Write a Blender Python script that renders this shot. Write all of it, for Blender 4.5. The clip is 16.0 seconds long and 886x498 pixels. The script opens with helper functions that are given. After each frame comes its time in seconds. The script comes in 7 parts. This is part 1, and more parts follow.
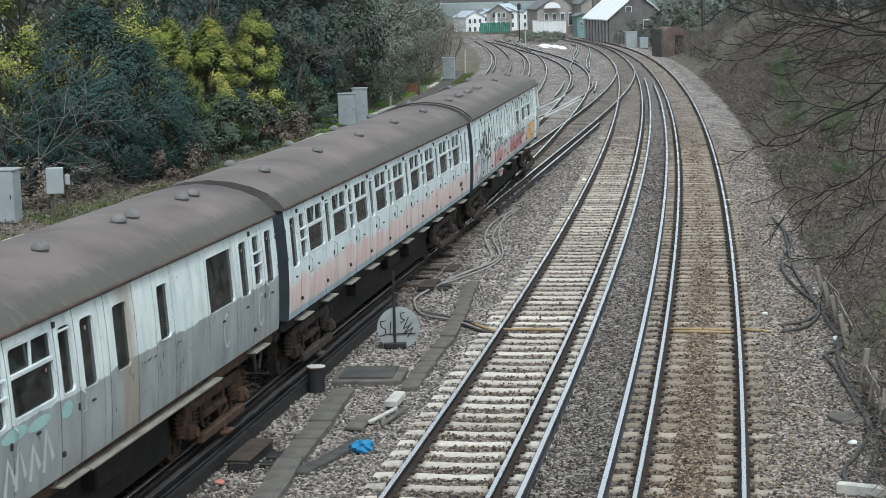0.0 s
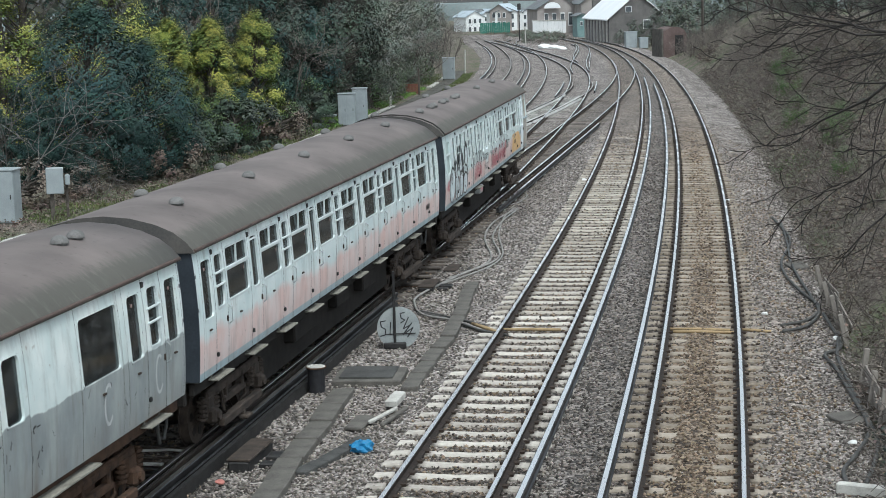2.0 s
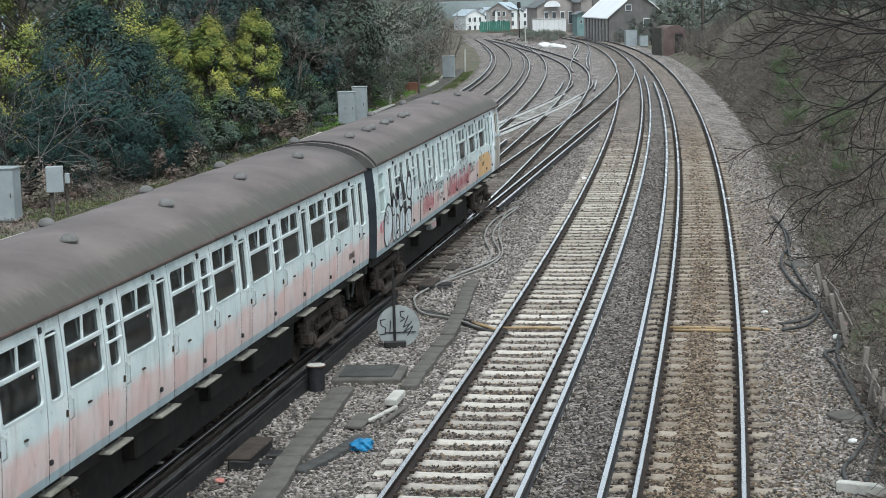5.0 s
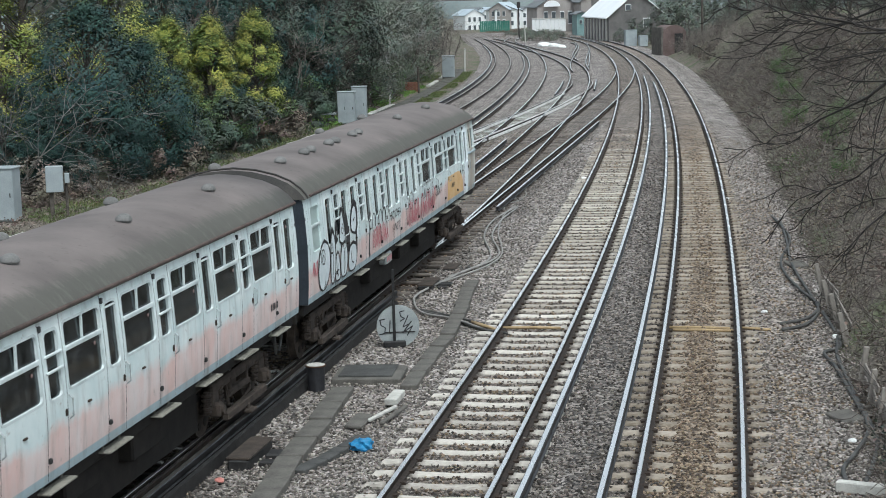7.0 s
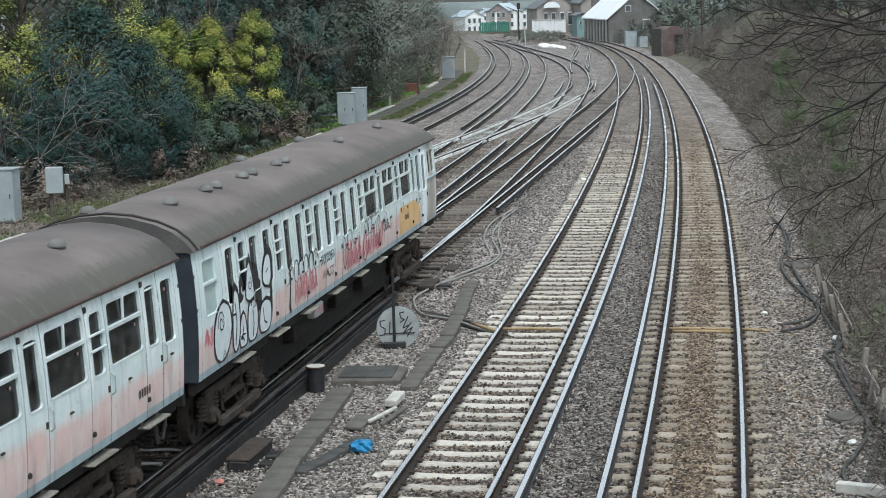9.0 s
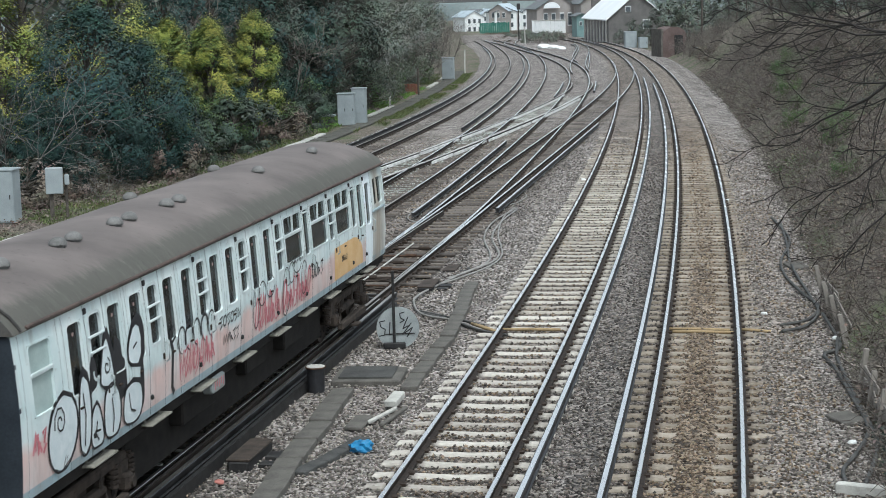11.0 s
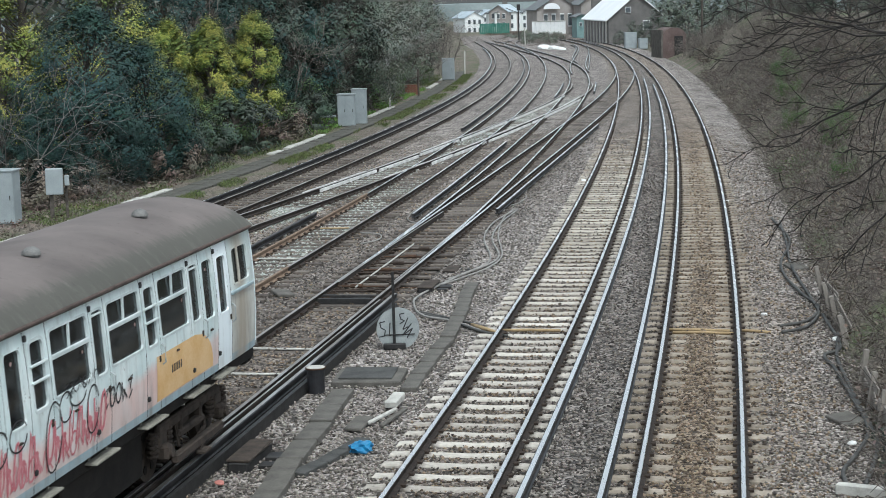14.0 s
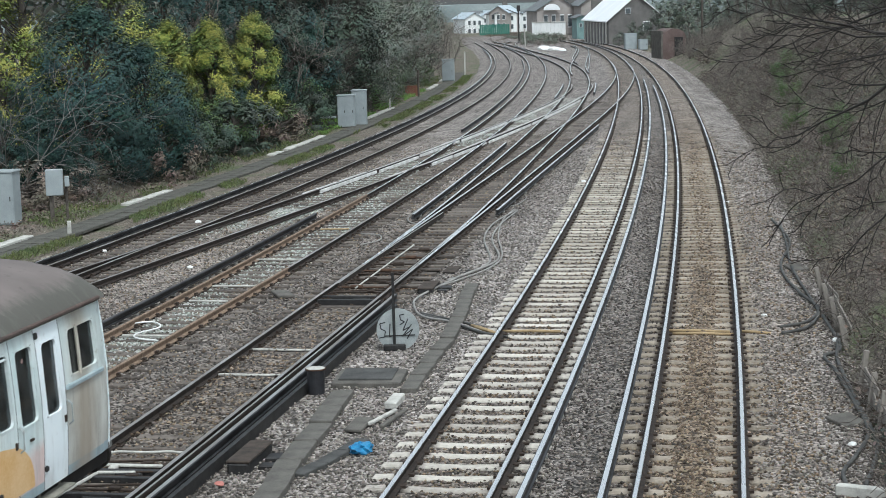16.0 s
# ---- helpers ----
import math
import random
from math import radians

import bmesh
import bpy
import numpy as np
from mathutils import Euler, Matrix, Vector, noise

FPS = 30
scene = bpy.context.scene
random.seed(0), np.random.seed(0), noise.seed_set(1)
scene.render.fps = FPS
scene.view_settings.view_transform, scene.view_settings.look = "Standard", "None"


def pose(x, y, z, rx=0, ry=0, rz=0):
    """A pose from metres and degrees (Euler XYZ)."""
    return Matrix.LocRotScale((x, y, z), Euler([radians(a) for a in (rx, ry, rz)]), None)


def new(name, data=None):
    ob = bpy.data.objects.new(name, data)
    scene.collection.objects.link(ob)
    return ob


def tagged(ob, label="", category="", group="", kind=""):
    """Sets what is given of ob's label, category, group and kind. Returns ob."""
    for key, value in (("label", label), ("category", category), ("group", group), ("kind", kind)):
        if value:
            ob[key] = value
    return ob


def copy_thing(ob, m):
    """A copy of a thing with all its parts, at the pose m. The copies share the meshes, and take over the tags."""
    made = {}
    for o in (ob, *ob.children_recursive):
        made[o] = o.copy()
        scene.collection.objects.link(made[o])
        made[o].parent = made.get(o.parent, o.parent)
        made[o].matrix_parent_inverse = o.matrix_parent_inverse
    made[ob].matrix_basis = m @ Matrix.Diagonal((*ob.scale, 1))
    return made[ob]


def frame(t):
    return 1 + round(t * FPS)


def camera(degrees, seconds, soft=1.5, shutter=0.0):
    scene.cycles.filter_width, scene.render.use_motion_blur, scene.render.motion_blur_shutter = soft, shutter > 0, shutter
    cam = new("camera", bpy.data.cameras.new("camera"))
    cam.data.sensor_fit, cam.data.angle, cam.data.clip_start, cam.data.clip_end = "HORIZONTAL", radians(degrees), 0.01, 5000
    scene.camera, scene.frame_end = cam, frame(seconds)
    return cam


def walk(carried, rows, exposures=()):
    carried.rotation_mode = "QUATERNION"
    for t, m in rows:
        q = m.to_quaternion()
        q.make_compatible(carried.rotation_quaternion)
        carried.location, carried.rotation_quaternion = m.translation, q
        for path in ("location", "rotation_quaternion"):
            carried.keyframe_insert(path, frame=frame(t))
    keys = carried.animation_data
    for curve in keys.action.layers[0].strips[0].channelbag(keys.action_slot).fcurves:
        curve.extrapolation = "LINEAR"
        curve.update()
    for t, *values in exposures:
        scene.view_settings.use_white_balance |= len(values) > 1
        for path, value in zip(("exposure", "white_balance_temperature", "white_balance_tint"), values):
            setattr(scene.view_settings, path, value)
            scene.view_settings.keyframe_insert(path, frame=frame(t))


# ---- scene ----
from math import sin, cos, pi, hypot, atan, tan, atan2, sqrt

# ---------------------------------------------------------------- camera
cam = camera(27.638, 16.0, soft=0.4, shutter=0.3)
EYE = (0.0, 0.0, 7.013)
PITCH, ROLL = 8.051, -1.543


def cam_pose(down, side):
    """Level heading along +y, tipped down, leaning slightly."""
    return Matrix.Translation(EYE) @ pose(0, 0, 0, 90 - down, 0, side) @ pose(0, 0, 0, 0, 0, ROLL)


# slow drift of a hand-held camera: seconds, extra tilt, extra turn (degrees)
DRIFT = [(0, .054, .018), (3, .054, .018), (4, .072, .016), (6.5, .126, .014), (7, .108, .006), (7.5, .083, .005),
         (8, .072, .005), (9, .072, .002), (11.5, .054, 0), (13, .054, 0), (13.5, .047, 0), (14, .03, 0), (15, .027, 0),
         (15.5, .006, 0), (16, 0, 0)]
walk(cam, [(t, cam_pose(PITCH + d, s)) for t, d, s in DRIFT], exposures=[(0, 0.58, 5930, 3), (16, 0.58, 5930, 3)])

# ---------------------------------------------------------------- light
SUN_ELEV, SUN_ROT = radians(60), radians(158)
world = bpy.data.worlds.new("overcast")
scene.world = world
world.use_nodes = True
wn, wl = world.node_tree.nodes, world.node_tree.links
sky = wn.new("ShaderNodeTexSky")
sky.sky_type, sky.sun_disc, sky.sun_elevation, sky.sun_rotation = "NISHITA", False, SUN_ELEV, SUN_ROT
sky.air_density, sky.dust_density, sky.ozone_density = 1.0, 3.0, 2.0
hs = wn.new("ShaderNodeHueSaturation")
hs.inputs["Saturation"].default_value = 0.2
wl.new(sky.outputs[0], hs.inputs["Color"])
bgn = wn["Background"]
bgn.inputs["Strength"].default_value = 0.137
wl.new(hs.outputs[0], bgn.inputs["Color"])
sun = new("sun", bpy.data.lights.new("sun", "SUN"))
sun.data.energy, sun.data.angle, sun.data.color = 1.25, radians(11), (1.0, 0.96, 0.9)
sun.rotation_euler = (Vector((0, 0, 0)) - Vector((sin(SUN_ROT) * cos(SUN_ELEV), cos(SUN_ROT) * cos(SUN_ELEV), sin(SUN_ELEV)))).to_track_quat("-Z", "Y").to_euler()


# ---------------------------------------------------------------- materials
class Mat:
    """Small builder for node materials."""

    def __init__(self, name, rough=0.8, metal=0.0, color=(0.5, 0.5, 0.5), spec=0.5):
        self.m = bpy.data.materials.new(name)
        self.m.use_nodes = True
        self.n, self.l = self.m.node_tree.nodes, self.m.node_tree.links
        self.b = self.n["Principled BSDF"]
        self.b.inputs["Roughness"].default_value = rough
        self.b.inputs["Metallic"].default_value = metal
        self.b.inputs["Base Color"].default_value = (*color, 1)
        self.b.inputs["Specular IOR Level"].default_value = spec
        self.tc = self.n.new("ShaderNodeTexCoord")

    def put(self, socket, value):
        if hasattr(value, "is_linked"):
            self.l.new(value, socket)
        elif isinstance(value, (tuple, list)) and len(value) == 3 and socket.type == "RGBA":
            socket.default_value = (*value, 1)
        else:
            socket.default_value = value

    def coords(self, scale=(1, 1, 1), kind="Object"):
        mp = self.n.new("ShaderNodeMapping")
        mp.inputs["Scale"].default_value = scale
        self.l.new(self.tc.outputs[kind], mp.inputs[0])
        return mp.outputs[0]

    def noise(self, scale, detail=4, vec=None, rough=0.55, out="Fac"):
        t = self.n.new("ShaderNodeTexNoise")
        t.inputs["Scale"].default_value, t.inputs["Detail"].default_value, t.inputs["Roughness"].default_value = scale, detail, rough
        self.l.new(vec if vec else self.tc.outputs["Object"], t.inputs["Vector"])
        return t.outputs[out]

    def voronoi(self, scale, vec=None, feature="F1", out="Distance"):
        t = self.n.new("ShaderNodeTexVoronoi")
        t.feature = feature
        t.inputs["Scale"].default_value = scale
        self.l.new(vec if vec else self.tc.outputs["Object"], t.inputs["Vector"])
        return t.outputs[out]

    def ramp(self, fac, stops):
        r = self.n.new("ShaderNodeValToRGB")
        while len(r.color_ramp.elements) < len(stops):
            r.color_ramp.elements.new(0.5)
        for e, (p, c) in zip(r.color_ramp.elements, stops):
            e.position = p
            e.color = (*c, 1) if isinstance(c, (tuple, list)) else (c, c, c, 1)
        self.l.new(fac, r.inputs[0])
        return r.outputs[0]

    def mix(self, fac, a, b, mode="MIX"):
        x = self.n.new("ShaderNodeMix")
        x.data_type, x.blend_type = "RGBA", mode
        self.put(x.inputs[0], fac)
        self.put(x.inputs[6], a)
        self.put(x.inputs[7], b)
        return x.outputs[2]

    def math(self, op, a, b=0.0):
        x = self.n.new("ShaderNodeMath")
        x.operation = op
        self.put(x.inputs[0], a)
        self.put(x.inputs[1], b)
        return x.outputs[0]

    def axis(self, i, kind="Object"):
        s = self.n.new("ShaderNodeSeparateXYZ")
        self.l.new(self.tc.outputs[kind], s.inputs[0])
        return s.outputs[i]

    def smooth(self, v, lo, hi):
        r = self.n.new("ShaderNodeMapRange")
        r.inputs[1].default_value, r.inputs[2].default_value = lo, hi
        self.l.new(v, r.inputs[0])
        return r.outputs[0]

    def island(self):
        return self.n.new("ShaderNodeNewGeometry").outputs["Random Per Island"]

    def object_random(self):
        return self.n.new("ShaderNodeObjectInfo").outputs["Random"]

    def attr(self, name):
        a = self.n.new("ShaderNodeAttribute")
        a.attribute_name = name
        return a.outputs["Fac"]

    def color(self, c):
        self.put(self.b.inputs["Base Color"], c)
        return self

    def rough(self, v):
        self.put(self.b.inputs["Roughness"], v)
        return self

    def bump(self, h, strength=0.3, dist=0.02):
        bn = self.n.new("ShaderNodeBump")
        bn.inputs["Strength"].default_value, bn.inputs["Distance"].default_value = strength, dist
        self.l.new(h, bn.inputs["Height"])
        self.l.new(bn.outputs[0], self.b.inputs["Normal"])
        return self


def mottled(name, a, b, scale=6.0, fine=60.0, rough=0.8, metal=0.0, bump=0.2, dist=0.01, stretch=(1, 1, 1), spec=0.4):
    """Two colours mixed by broad and fine noise, with relief."""
    m = Mat(name, rough, metal, spec=spec)
    v = m.coords(stretch)
    n1, n2 = m.noise(scale, 5, v), m.noise(fine, 3, v)
    f = m.math("ADD", m.math("MULTIPLY", n1, 0.65), m.math("MULTIPLY", n2, 0.35))
    m.color(m.ramp(f, [(0.32, a), (0.66, b)]))
    m.bump(n2, bump, dist)
    return m.m


M = {}
# ballast bed under the loose stones
m = Mat("ballast_bed", 0.95)
cell = m.voronoi(17.0, out="Color")
cd = m.voronoi(17.0)
g = m.ramp(m.mix(0.5, cell, m.noise(2.0)), [(0.36, (0.05, 0.045, 0.042)), (0.5, (0.215, 0.195, 0.182)), (0.66, (0.52, 0.475, 0.45))])
rusty = m.ramp(m.mix(0.5, cell, m.noise(3.0)), [(0.36, (0.042, 0.031, 0.023)), (0.5, (0.162, 0.120, 0.084)), (0.66, (0.32, 0.258, 0.19))])
dark = m.ramp(m.mix(0.5, cell, m.noise(3.0)), [(0.36, (0.018, 0.016, 0.015)), (0.5, (0.09, 0.08, 0.072)), (0.66, (0.27, 0.24, 0.215))])
gc = m.mix(m.attr("rust"), g, rusty)
gc = m.mix(m.attr("oil_and_shade"), gc, dark)
lime = m.ramp(m.mix(0.5, cell, m.noise(3.0)), [(0.36, (0.10, 0.105, 0.09)), (0.5, (0.32, 0.335, 0.30)), (0.66, (0.62, 0.63, 0.59))])
gc = m.mix(m.attr("lime"), gc, lime)
patch = m.ramp(m.noise(1.0, 6, m.coords((0.9, 0.22, 1)), 0.65), [(0.32, (0.66, 0.63, 0.62)), (0.5, (0.95, 0.94, 0.93)), (0.68, (1.18, 1.17, 1.16))])
gc = m.mix(0.9, gc, patch, "MULTIPLY")
m.color(gc).bump(m.math("MULTIPLY", cd, -1.0), 0.8, 0.05)
M["bed"] = m.m


def stone_mat(name, lo, mid, hi):
    s = Mat(name, 0.92)
    s.color(s.mix(0.25, s.ramp(s.island(), [(0.0, lo), (0.5, mid), (1.0, hi)]), s.noise(40.0, 2, out="Color"), "OVERLAY"))
    return s.m


M["stone_grey"] = stone_mat("ballast_grey", (0.042, 0.036, 0.031), (0.165, 0.145, 0.128), (0.36, 0.322, 0.288))
M["stone_white"] = stone_mat("ballast_limed", (0.13, 0.138, 0.122), (0.29, 0.305, 0.275), (0.52, 0.53, 0.50))
M["stone_brown"] = stone_mat("ballast_brown", (0.034, 0.025, 0.018), (0.160, 0.116, 0.078), (0.33, 0.258, 0.185))
M["stone_dark"] = stone_mat("ballast_dark", (0.022, 0.019, 0.017), (0.085, 0.072, 0.063), (0.24, 0.205, 0.18))

m = Mat("earth_and_grass", 0.95)
n1 = m.noise(0.35, 6)
n2 = m.noise(9.0, 4)
grass = m.ramp(n2, [(0.3, (0.03, 0.045, 0.015)), (0.7, (0.10, 0.14, 0.045))])
n3 = m.noise(22.0, 3)
soil = m.ramp(m.math("ADD", m.math("MULTIPLY", n2, 0.5), m.math("MULTIPLY", n3, 0.5)), [(0.36, (0.03, 0.024, 0.018)), (0.5, (0.13, 0.108, 0.085)), (0.64, (0.30, 0.26, 0.215))])
m.color(m.mix(m.ramp(n1, [(0.46, 0.0), (0.64, 0.8)]), soil, grass)).bump(n2, 1.0, 0.12)
M["earth"] = m.m

# rails
m = Mat("rail_side", 0.75, 0.3)
m.color(m.ramp(m.noise(14.0, 5), [(0.3, (0.014, 0.011, 0.010)), (0.7, (0.05, 0.036, 0.028))])).bump(m.noise(60.0), 0.3, 0.004)
M["rail_side"] = m.m
m = Mat("rail_side_brown", 0.8, 0.2)
m.color(m.ramp(m.noise(14.0, 5), [(0.3, (0.13, 0.088, 0.062)), (0.7, (0.31, 0.225, 0.16))])).bump(m.noise(60.0), 0.3, 0.004)
M["rail_brown"] = m.m
m = Mat("rail_head_bright", 0.22, 1.0)
m.color(m.ramp(m.noise(3.0, 4, m.coords((1, 0.1, 1))), [(0.3, (0.78, 0.78, 0.78)), (0.7, (0.94, 0.94, 0.93))]))
m.rough(m.ramp(m.noise(6.0, 4, m.coords((1, 0.1, 1))), [(0.3, 0.18), (0.7, 0.34)]))
M["rail_head"] = m.m
m = Mat("rail_head_dull", 0.4, 1.0)
m.color(m.ramp(m.noise(2.0, 5, m.coords((1, 0.15, 1))), [(0.35, (0.30, 0.26, 0.22)), (0.65, (0.62, 0.60, 0.58))]))
M["rail_dull"] = m.m
m = Mat("conductor_dark", 0.5, 0.8)
m.color(m.ramp(m.noise(5.0, 5, m.coords((1, 0.2, 1))), [(0.35, (0.025, 0.024, 0.025)), (0.65, (0.08, 0.078, 0.08))]))
M["cond_dark"] = m.m


def sleeper_mat(name, lo, hi, bump=0.3, grease=0.85):
    s = Mat(name, 0.9)
    r = s.object_random()
    f = s.math("ADD", s.math("MULTIPLY", s.noise(9.0, 6), 0.7), s.math("MULTIPLY", r, 0.35))
    c = s.ramp(f, [(0.28, lo), (0.75, hi)])
    d = s.math("ABSOLUTE", s.math("SUBTRACT", s.math("ABSOLUTE", s.axis(0)), 0.7525))
    d = s.math("ADD", d, s.math("MULTIPLY", s.noise(14.0, 3), 0.12))
    s.color(s.mix(s.math("MULTIPLY", s.smooth(d, 0.27, 0.15), grease), c, (0.035, 0.028, 0.023)))
    s.bump(s.noise(50.0, 3), bump, 0.006)
    return s.m


M["sleeper_pale"] = sleeper_mat("concrete_sleeper_pale", (0.31, 0.28, 0.245), (0.62, 0.58, 0.52))
M["sleeper_mid"] = sleeper_mat("concrete_sleeper_dusty", (0.25, 0.222, 0.185), (0.52, 0.475, 0.41))
M["sleeper_tan"] = sleeper_mat("concrete_sleeper_stained", (0.17, 0.14, 0.105), (0.38, 0.33, 0.27))
M["sleeper_wood"] = sleeper_mat("timber_sleeper", (0.045, 0.036, 0.03), (0.17, 0.145, 0.125), 0.6)
M["clip"] = mottled("rail_clip_iron", (0.022, 0.017, 0.014), (0.07, 0.05, 0.038), 10, 80, 0.8, 0.4)
M["whitewash"] = mottled("white_painted_timber", (0.34, 0.33, 0.31), (0.86, 0.86, 0.84), 2.0, 25, 0.8)

M["concrete"] = mottled("weathered_concrete", (0.058, 0.054, 0.048), (0.145, 0.135, 0.12), 3, 50, 0.9, bump=0.3)
M["concrete_pale"] = mottled("pale_concrete", (0.30, 0.29, 0.265), (0.55, 0.54, 0.50), 5, 60, 0.9, bump=0.25)
M["concrete_moss"] = mottled("mossy_concrete", (0.04, 0.04, 0.034), (0.115, 0.11, 0.095), 2, 40, 0.95, bump=0.3)
M["concrete_dark"] = mottled("damp_concrete", (0.028, 0.028, 0.027), (0.085, 0.084, 0.08), 3, 50, 0.85, bump=0.3)
M["cabinet"] = mottled("cabinet_grey_paint", (0.24, 0.27, 0.28), (0.33, 0.365, 0.375), 2, 30, 0.55, bump=0.05)
M["black_iron"] = mottled("black_iron", (0.012, 0.012, 0.013), (0.045, 0.043, 0.042), 6, 60, 0.6, 0.3)
M["rust_iron"] = mottled("rusty_iron", (0.028, 0.018, 0.013), (0.12, 0.068, 0.042), 5, 50, 0.85, 0.2)
M["underframe"] = mottled("grimy_underframe", (0.007, 0.0065, 0.006), (0.026, 0.022, 0.019), 4, 40, 0.9, 0.1)
M["bogie"] = mottled("brake_dust_steel", (0.016, 0.0135, 0.012), (0.085, 0.065, 0.052), 5, 50, 0.9, 0.1)
M["bogie_rust"] = mottled("rusty_bogie_steel", (0.018, 0.013, 0.010), (0.12, 0.068, 0.042), 5, 50, 0.9, 0.1)
M["step_board"] = mottled("worn_step_board", (0.11, 0.105, 0.085), (0.29, 0.275, 0.235), 5, 40, 0.9, stretch=(1, 0.3, 1))
M["cable"] = mottled("cable_sheath", (0.03, 0.03, 0.03), (0.10, 0.098, 0.092), 3, 30, 0.7)
M["cable_pale"] = mottled("dusty_cable", (0.16, 0.155, 0.145), (0.34, 0.33, 0.31), 3, 30, 0.8)
M["orange"] = mottled("orange_tube", (0.24, 0.17, 0.09), (0.42, 0.31, 0.17), 5, 40, 0.7)
M["blue_plastic"] = mottled("blue_plastic", (0.01, 0.10, 0.24), (0.04, 0.26, 0.48), 6, 30, 0.35)
M["white_scrap"] = mottled("white_scrap", (0.55, 0.55, 0.53), (0.85, 0.85, 0.84), 5, 40, 0.7)
M["pink_scrap"] = mottled("red_scrap", (0.38, 0.12, 0.10), (0.52, 0.24, 0.20), 5, 40, 0.7)
M["disc"] = mottled("galvanised_plate", (0.26, 0.285, 0.285), (0.44, 0.47, 0.47), 3, 40, 0.45, 0.3)
M["black_paint"] = mottled("black_spray_paint", (0.012, 0.012, 0.014), (0.03, 0.03, 0.034), 8, 60, 0.5)
M["red_paint"] = mottled("red_spray_paint", (0.46, 0.10, 0.13), (0.62, 0.27, 0.29), 5, 50, 0.5)
M["white_paint"] = mottled("white_spray_paint", (0.56, 0.64, 0.66), (0.72, 0.77, 0.78), 5, 50, 0.5)
M["grey_paint"] = mottled("pale_grey_spray_paint", (0.40, 0.42, 0.42), (0.55, 0.57, 0.57), 5, 50, 0.6)
M["brick"] = mottled("red_brick", (0.14, 0.06, 0.042), (0.27, 0.125, 0.085), 3, 30, 0.9)
M["wood_fence"] = mottled("rotten_timber", (0.13, 0.115, 0.10), (0.33, 0.30, 0.265), 4, 40, 0.95, stretch=(1, 1, 0.2))


def leaf_mat(name, lo, hi, rough=0.5):
    s = Mat(name, max(rough, .62), spec=0.12)
    s.color(s.mix(0.35, s.ramp(s.island(), [(0.0, lo), (1.0, hi)]), s.noise(0.9, 3, out="Color"), "SOFT_LIGHT"))
    s.b.inputs["Transmission Weight"].default_value = 0.0
    return s.m


M["leaf_dark"] = leaf_mat("dark_evergreen_leaf", (0.026, 0.049, 0.045), (0.052, 0.090, 0.080), 0.4)
M["leaf_mid"] = leaf_mat("green_leaf", (0.055, 0.090, 0.042), (0.125, 0.175, 0.078), 0.45)
M["leaf_yellow"] = leaf_mat("yellow_green_leaf", (0.25, 0.26, 0.06), (0.39, 0.395, 0.10), 0.5)
M["leaf_mimosa"] = leaf_mat("feathery_green_leaf", (0.085, 0.12, 0.04), (0.17, 0.21, 0.062), 0.5)
M["leaf_brown"] = leaf_mat("dead_leaf", (0.085, 0.070, 0.058), (0.24, 0.202, 0.168), 0.8)
# olive leaf made greyer and lighter, so the colour holds distance haze
M["leaf_haze"] = leaf_mat("haze_greyed_leaf", (0.12, 0.135, 0.112), (0.20, 0.215, 0.18), 0.6)
M["leaf_ivy"] = leaf_mat("ivy_leaf", (0.045, 0.060, 0.048), (0.088, 0.112, 0.088), 0.45)
M["grass"] = leaf_mat("verge_grass", (0.055, 0.068, 0.03), (0.17, 0.20, 0.085), 0.7)
M["sticker"] = mottled("faded_sticker", (0.20, 0.12, 0.11), (0.34, 0.24, 0.22), 5, 40, 0.7)
M["twig_mid"] = mottled("brown_twig", (0.028, 0.023, 0.020), (0.12, 0.10, 0.088), 3, 20, 0.95)
M["grass_lush"] = leaf_mat("fresh_grass", (0.09, 0.16, 0.04), (0.22, 0.36, 0.10), 0.7)
M["bark"] = mottled("bark", (0.035, 0.030, 0.026), (0.12, 0.105, 0.09), 5, 30, 0.95, bump=0.6, dist=0.02)
M["twig"] = mottled("dry_twig", (0.10, 0.085, 0.075), (0.23, 0.205, 0.185), 3, 20, 0.95)
M["twig_pale"] = mottled("pale_grey_twig", (0.09, 0.085, 0.08), (0.21, 0.20, 0.19), 3, 20, 0.95)
M["twig_dark"] = mottled("dark_twig", (0.010, 0.009, 0.008), (0.038, 0.033, 0.030), 3, 20, 0.95)


def glass(name, tint, gloss=0.08):
    """A dirty window pane: tinted, with the sky mirrored in it."""
    s = Mat(name)
    out = s.n["Material Output"]
    tr = s.n.new("ShaderNodeBsdfTransparent")
    tr.inputs[0].default_value = (*tint, 1)
    gl = s.n.new("ShaderNodeBsdfGlossy")
    gl.inputs["Roughness"].default_value = gloss
    gl.inputs["Color"].default_value = (0.85, 0.9, 0.92, 1)
    df = s.n.new("ShaderNodeBsdfDiffuse")
    df.inputs[0].default_value = (0.16, 0.17, 0.17, 1)
    fr = s.n.new("ShaderNodeFresnel")
    fr.inputs[0].default_value = 1.5
    dirt = s.n.new("ShaderNodeMixShader")
    s.put(dirt.inputs[0], s.ramp(s.noise(5.0, 5), [(0.4, 0.03), (0.75, 0.32)]))
    s.l.new(tr.outputs[0], dirt.inputs[1])
    s.l.new(df.outputs[0], dirt.inputs[2])
    mx = s.n.new("ShaderNodeMixShader")
    s.l.new(fr.outputs[0], mx.inputs[0])
    s.l.new(dirt.outputs[0], mx.inputs[1])
    s.l.new(gl.outputs[0], mx.inputs[2])
    s.l.new(mx.outputs[0], out.inputs[0])
    return s.m


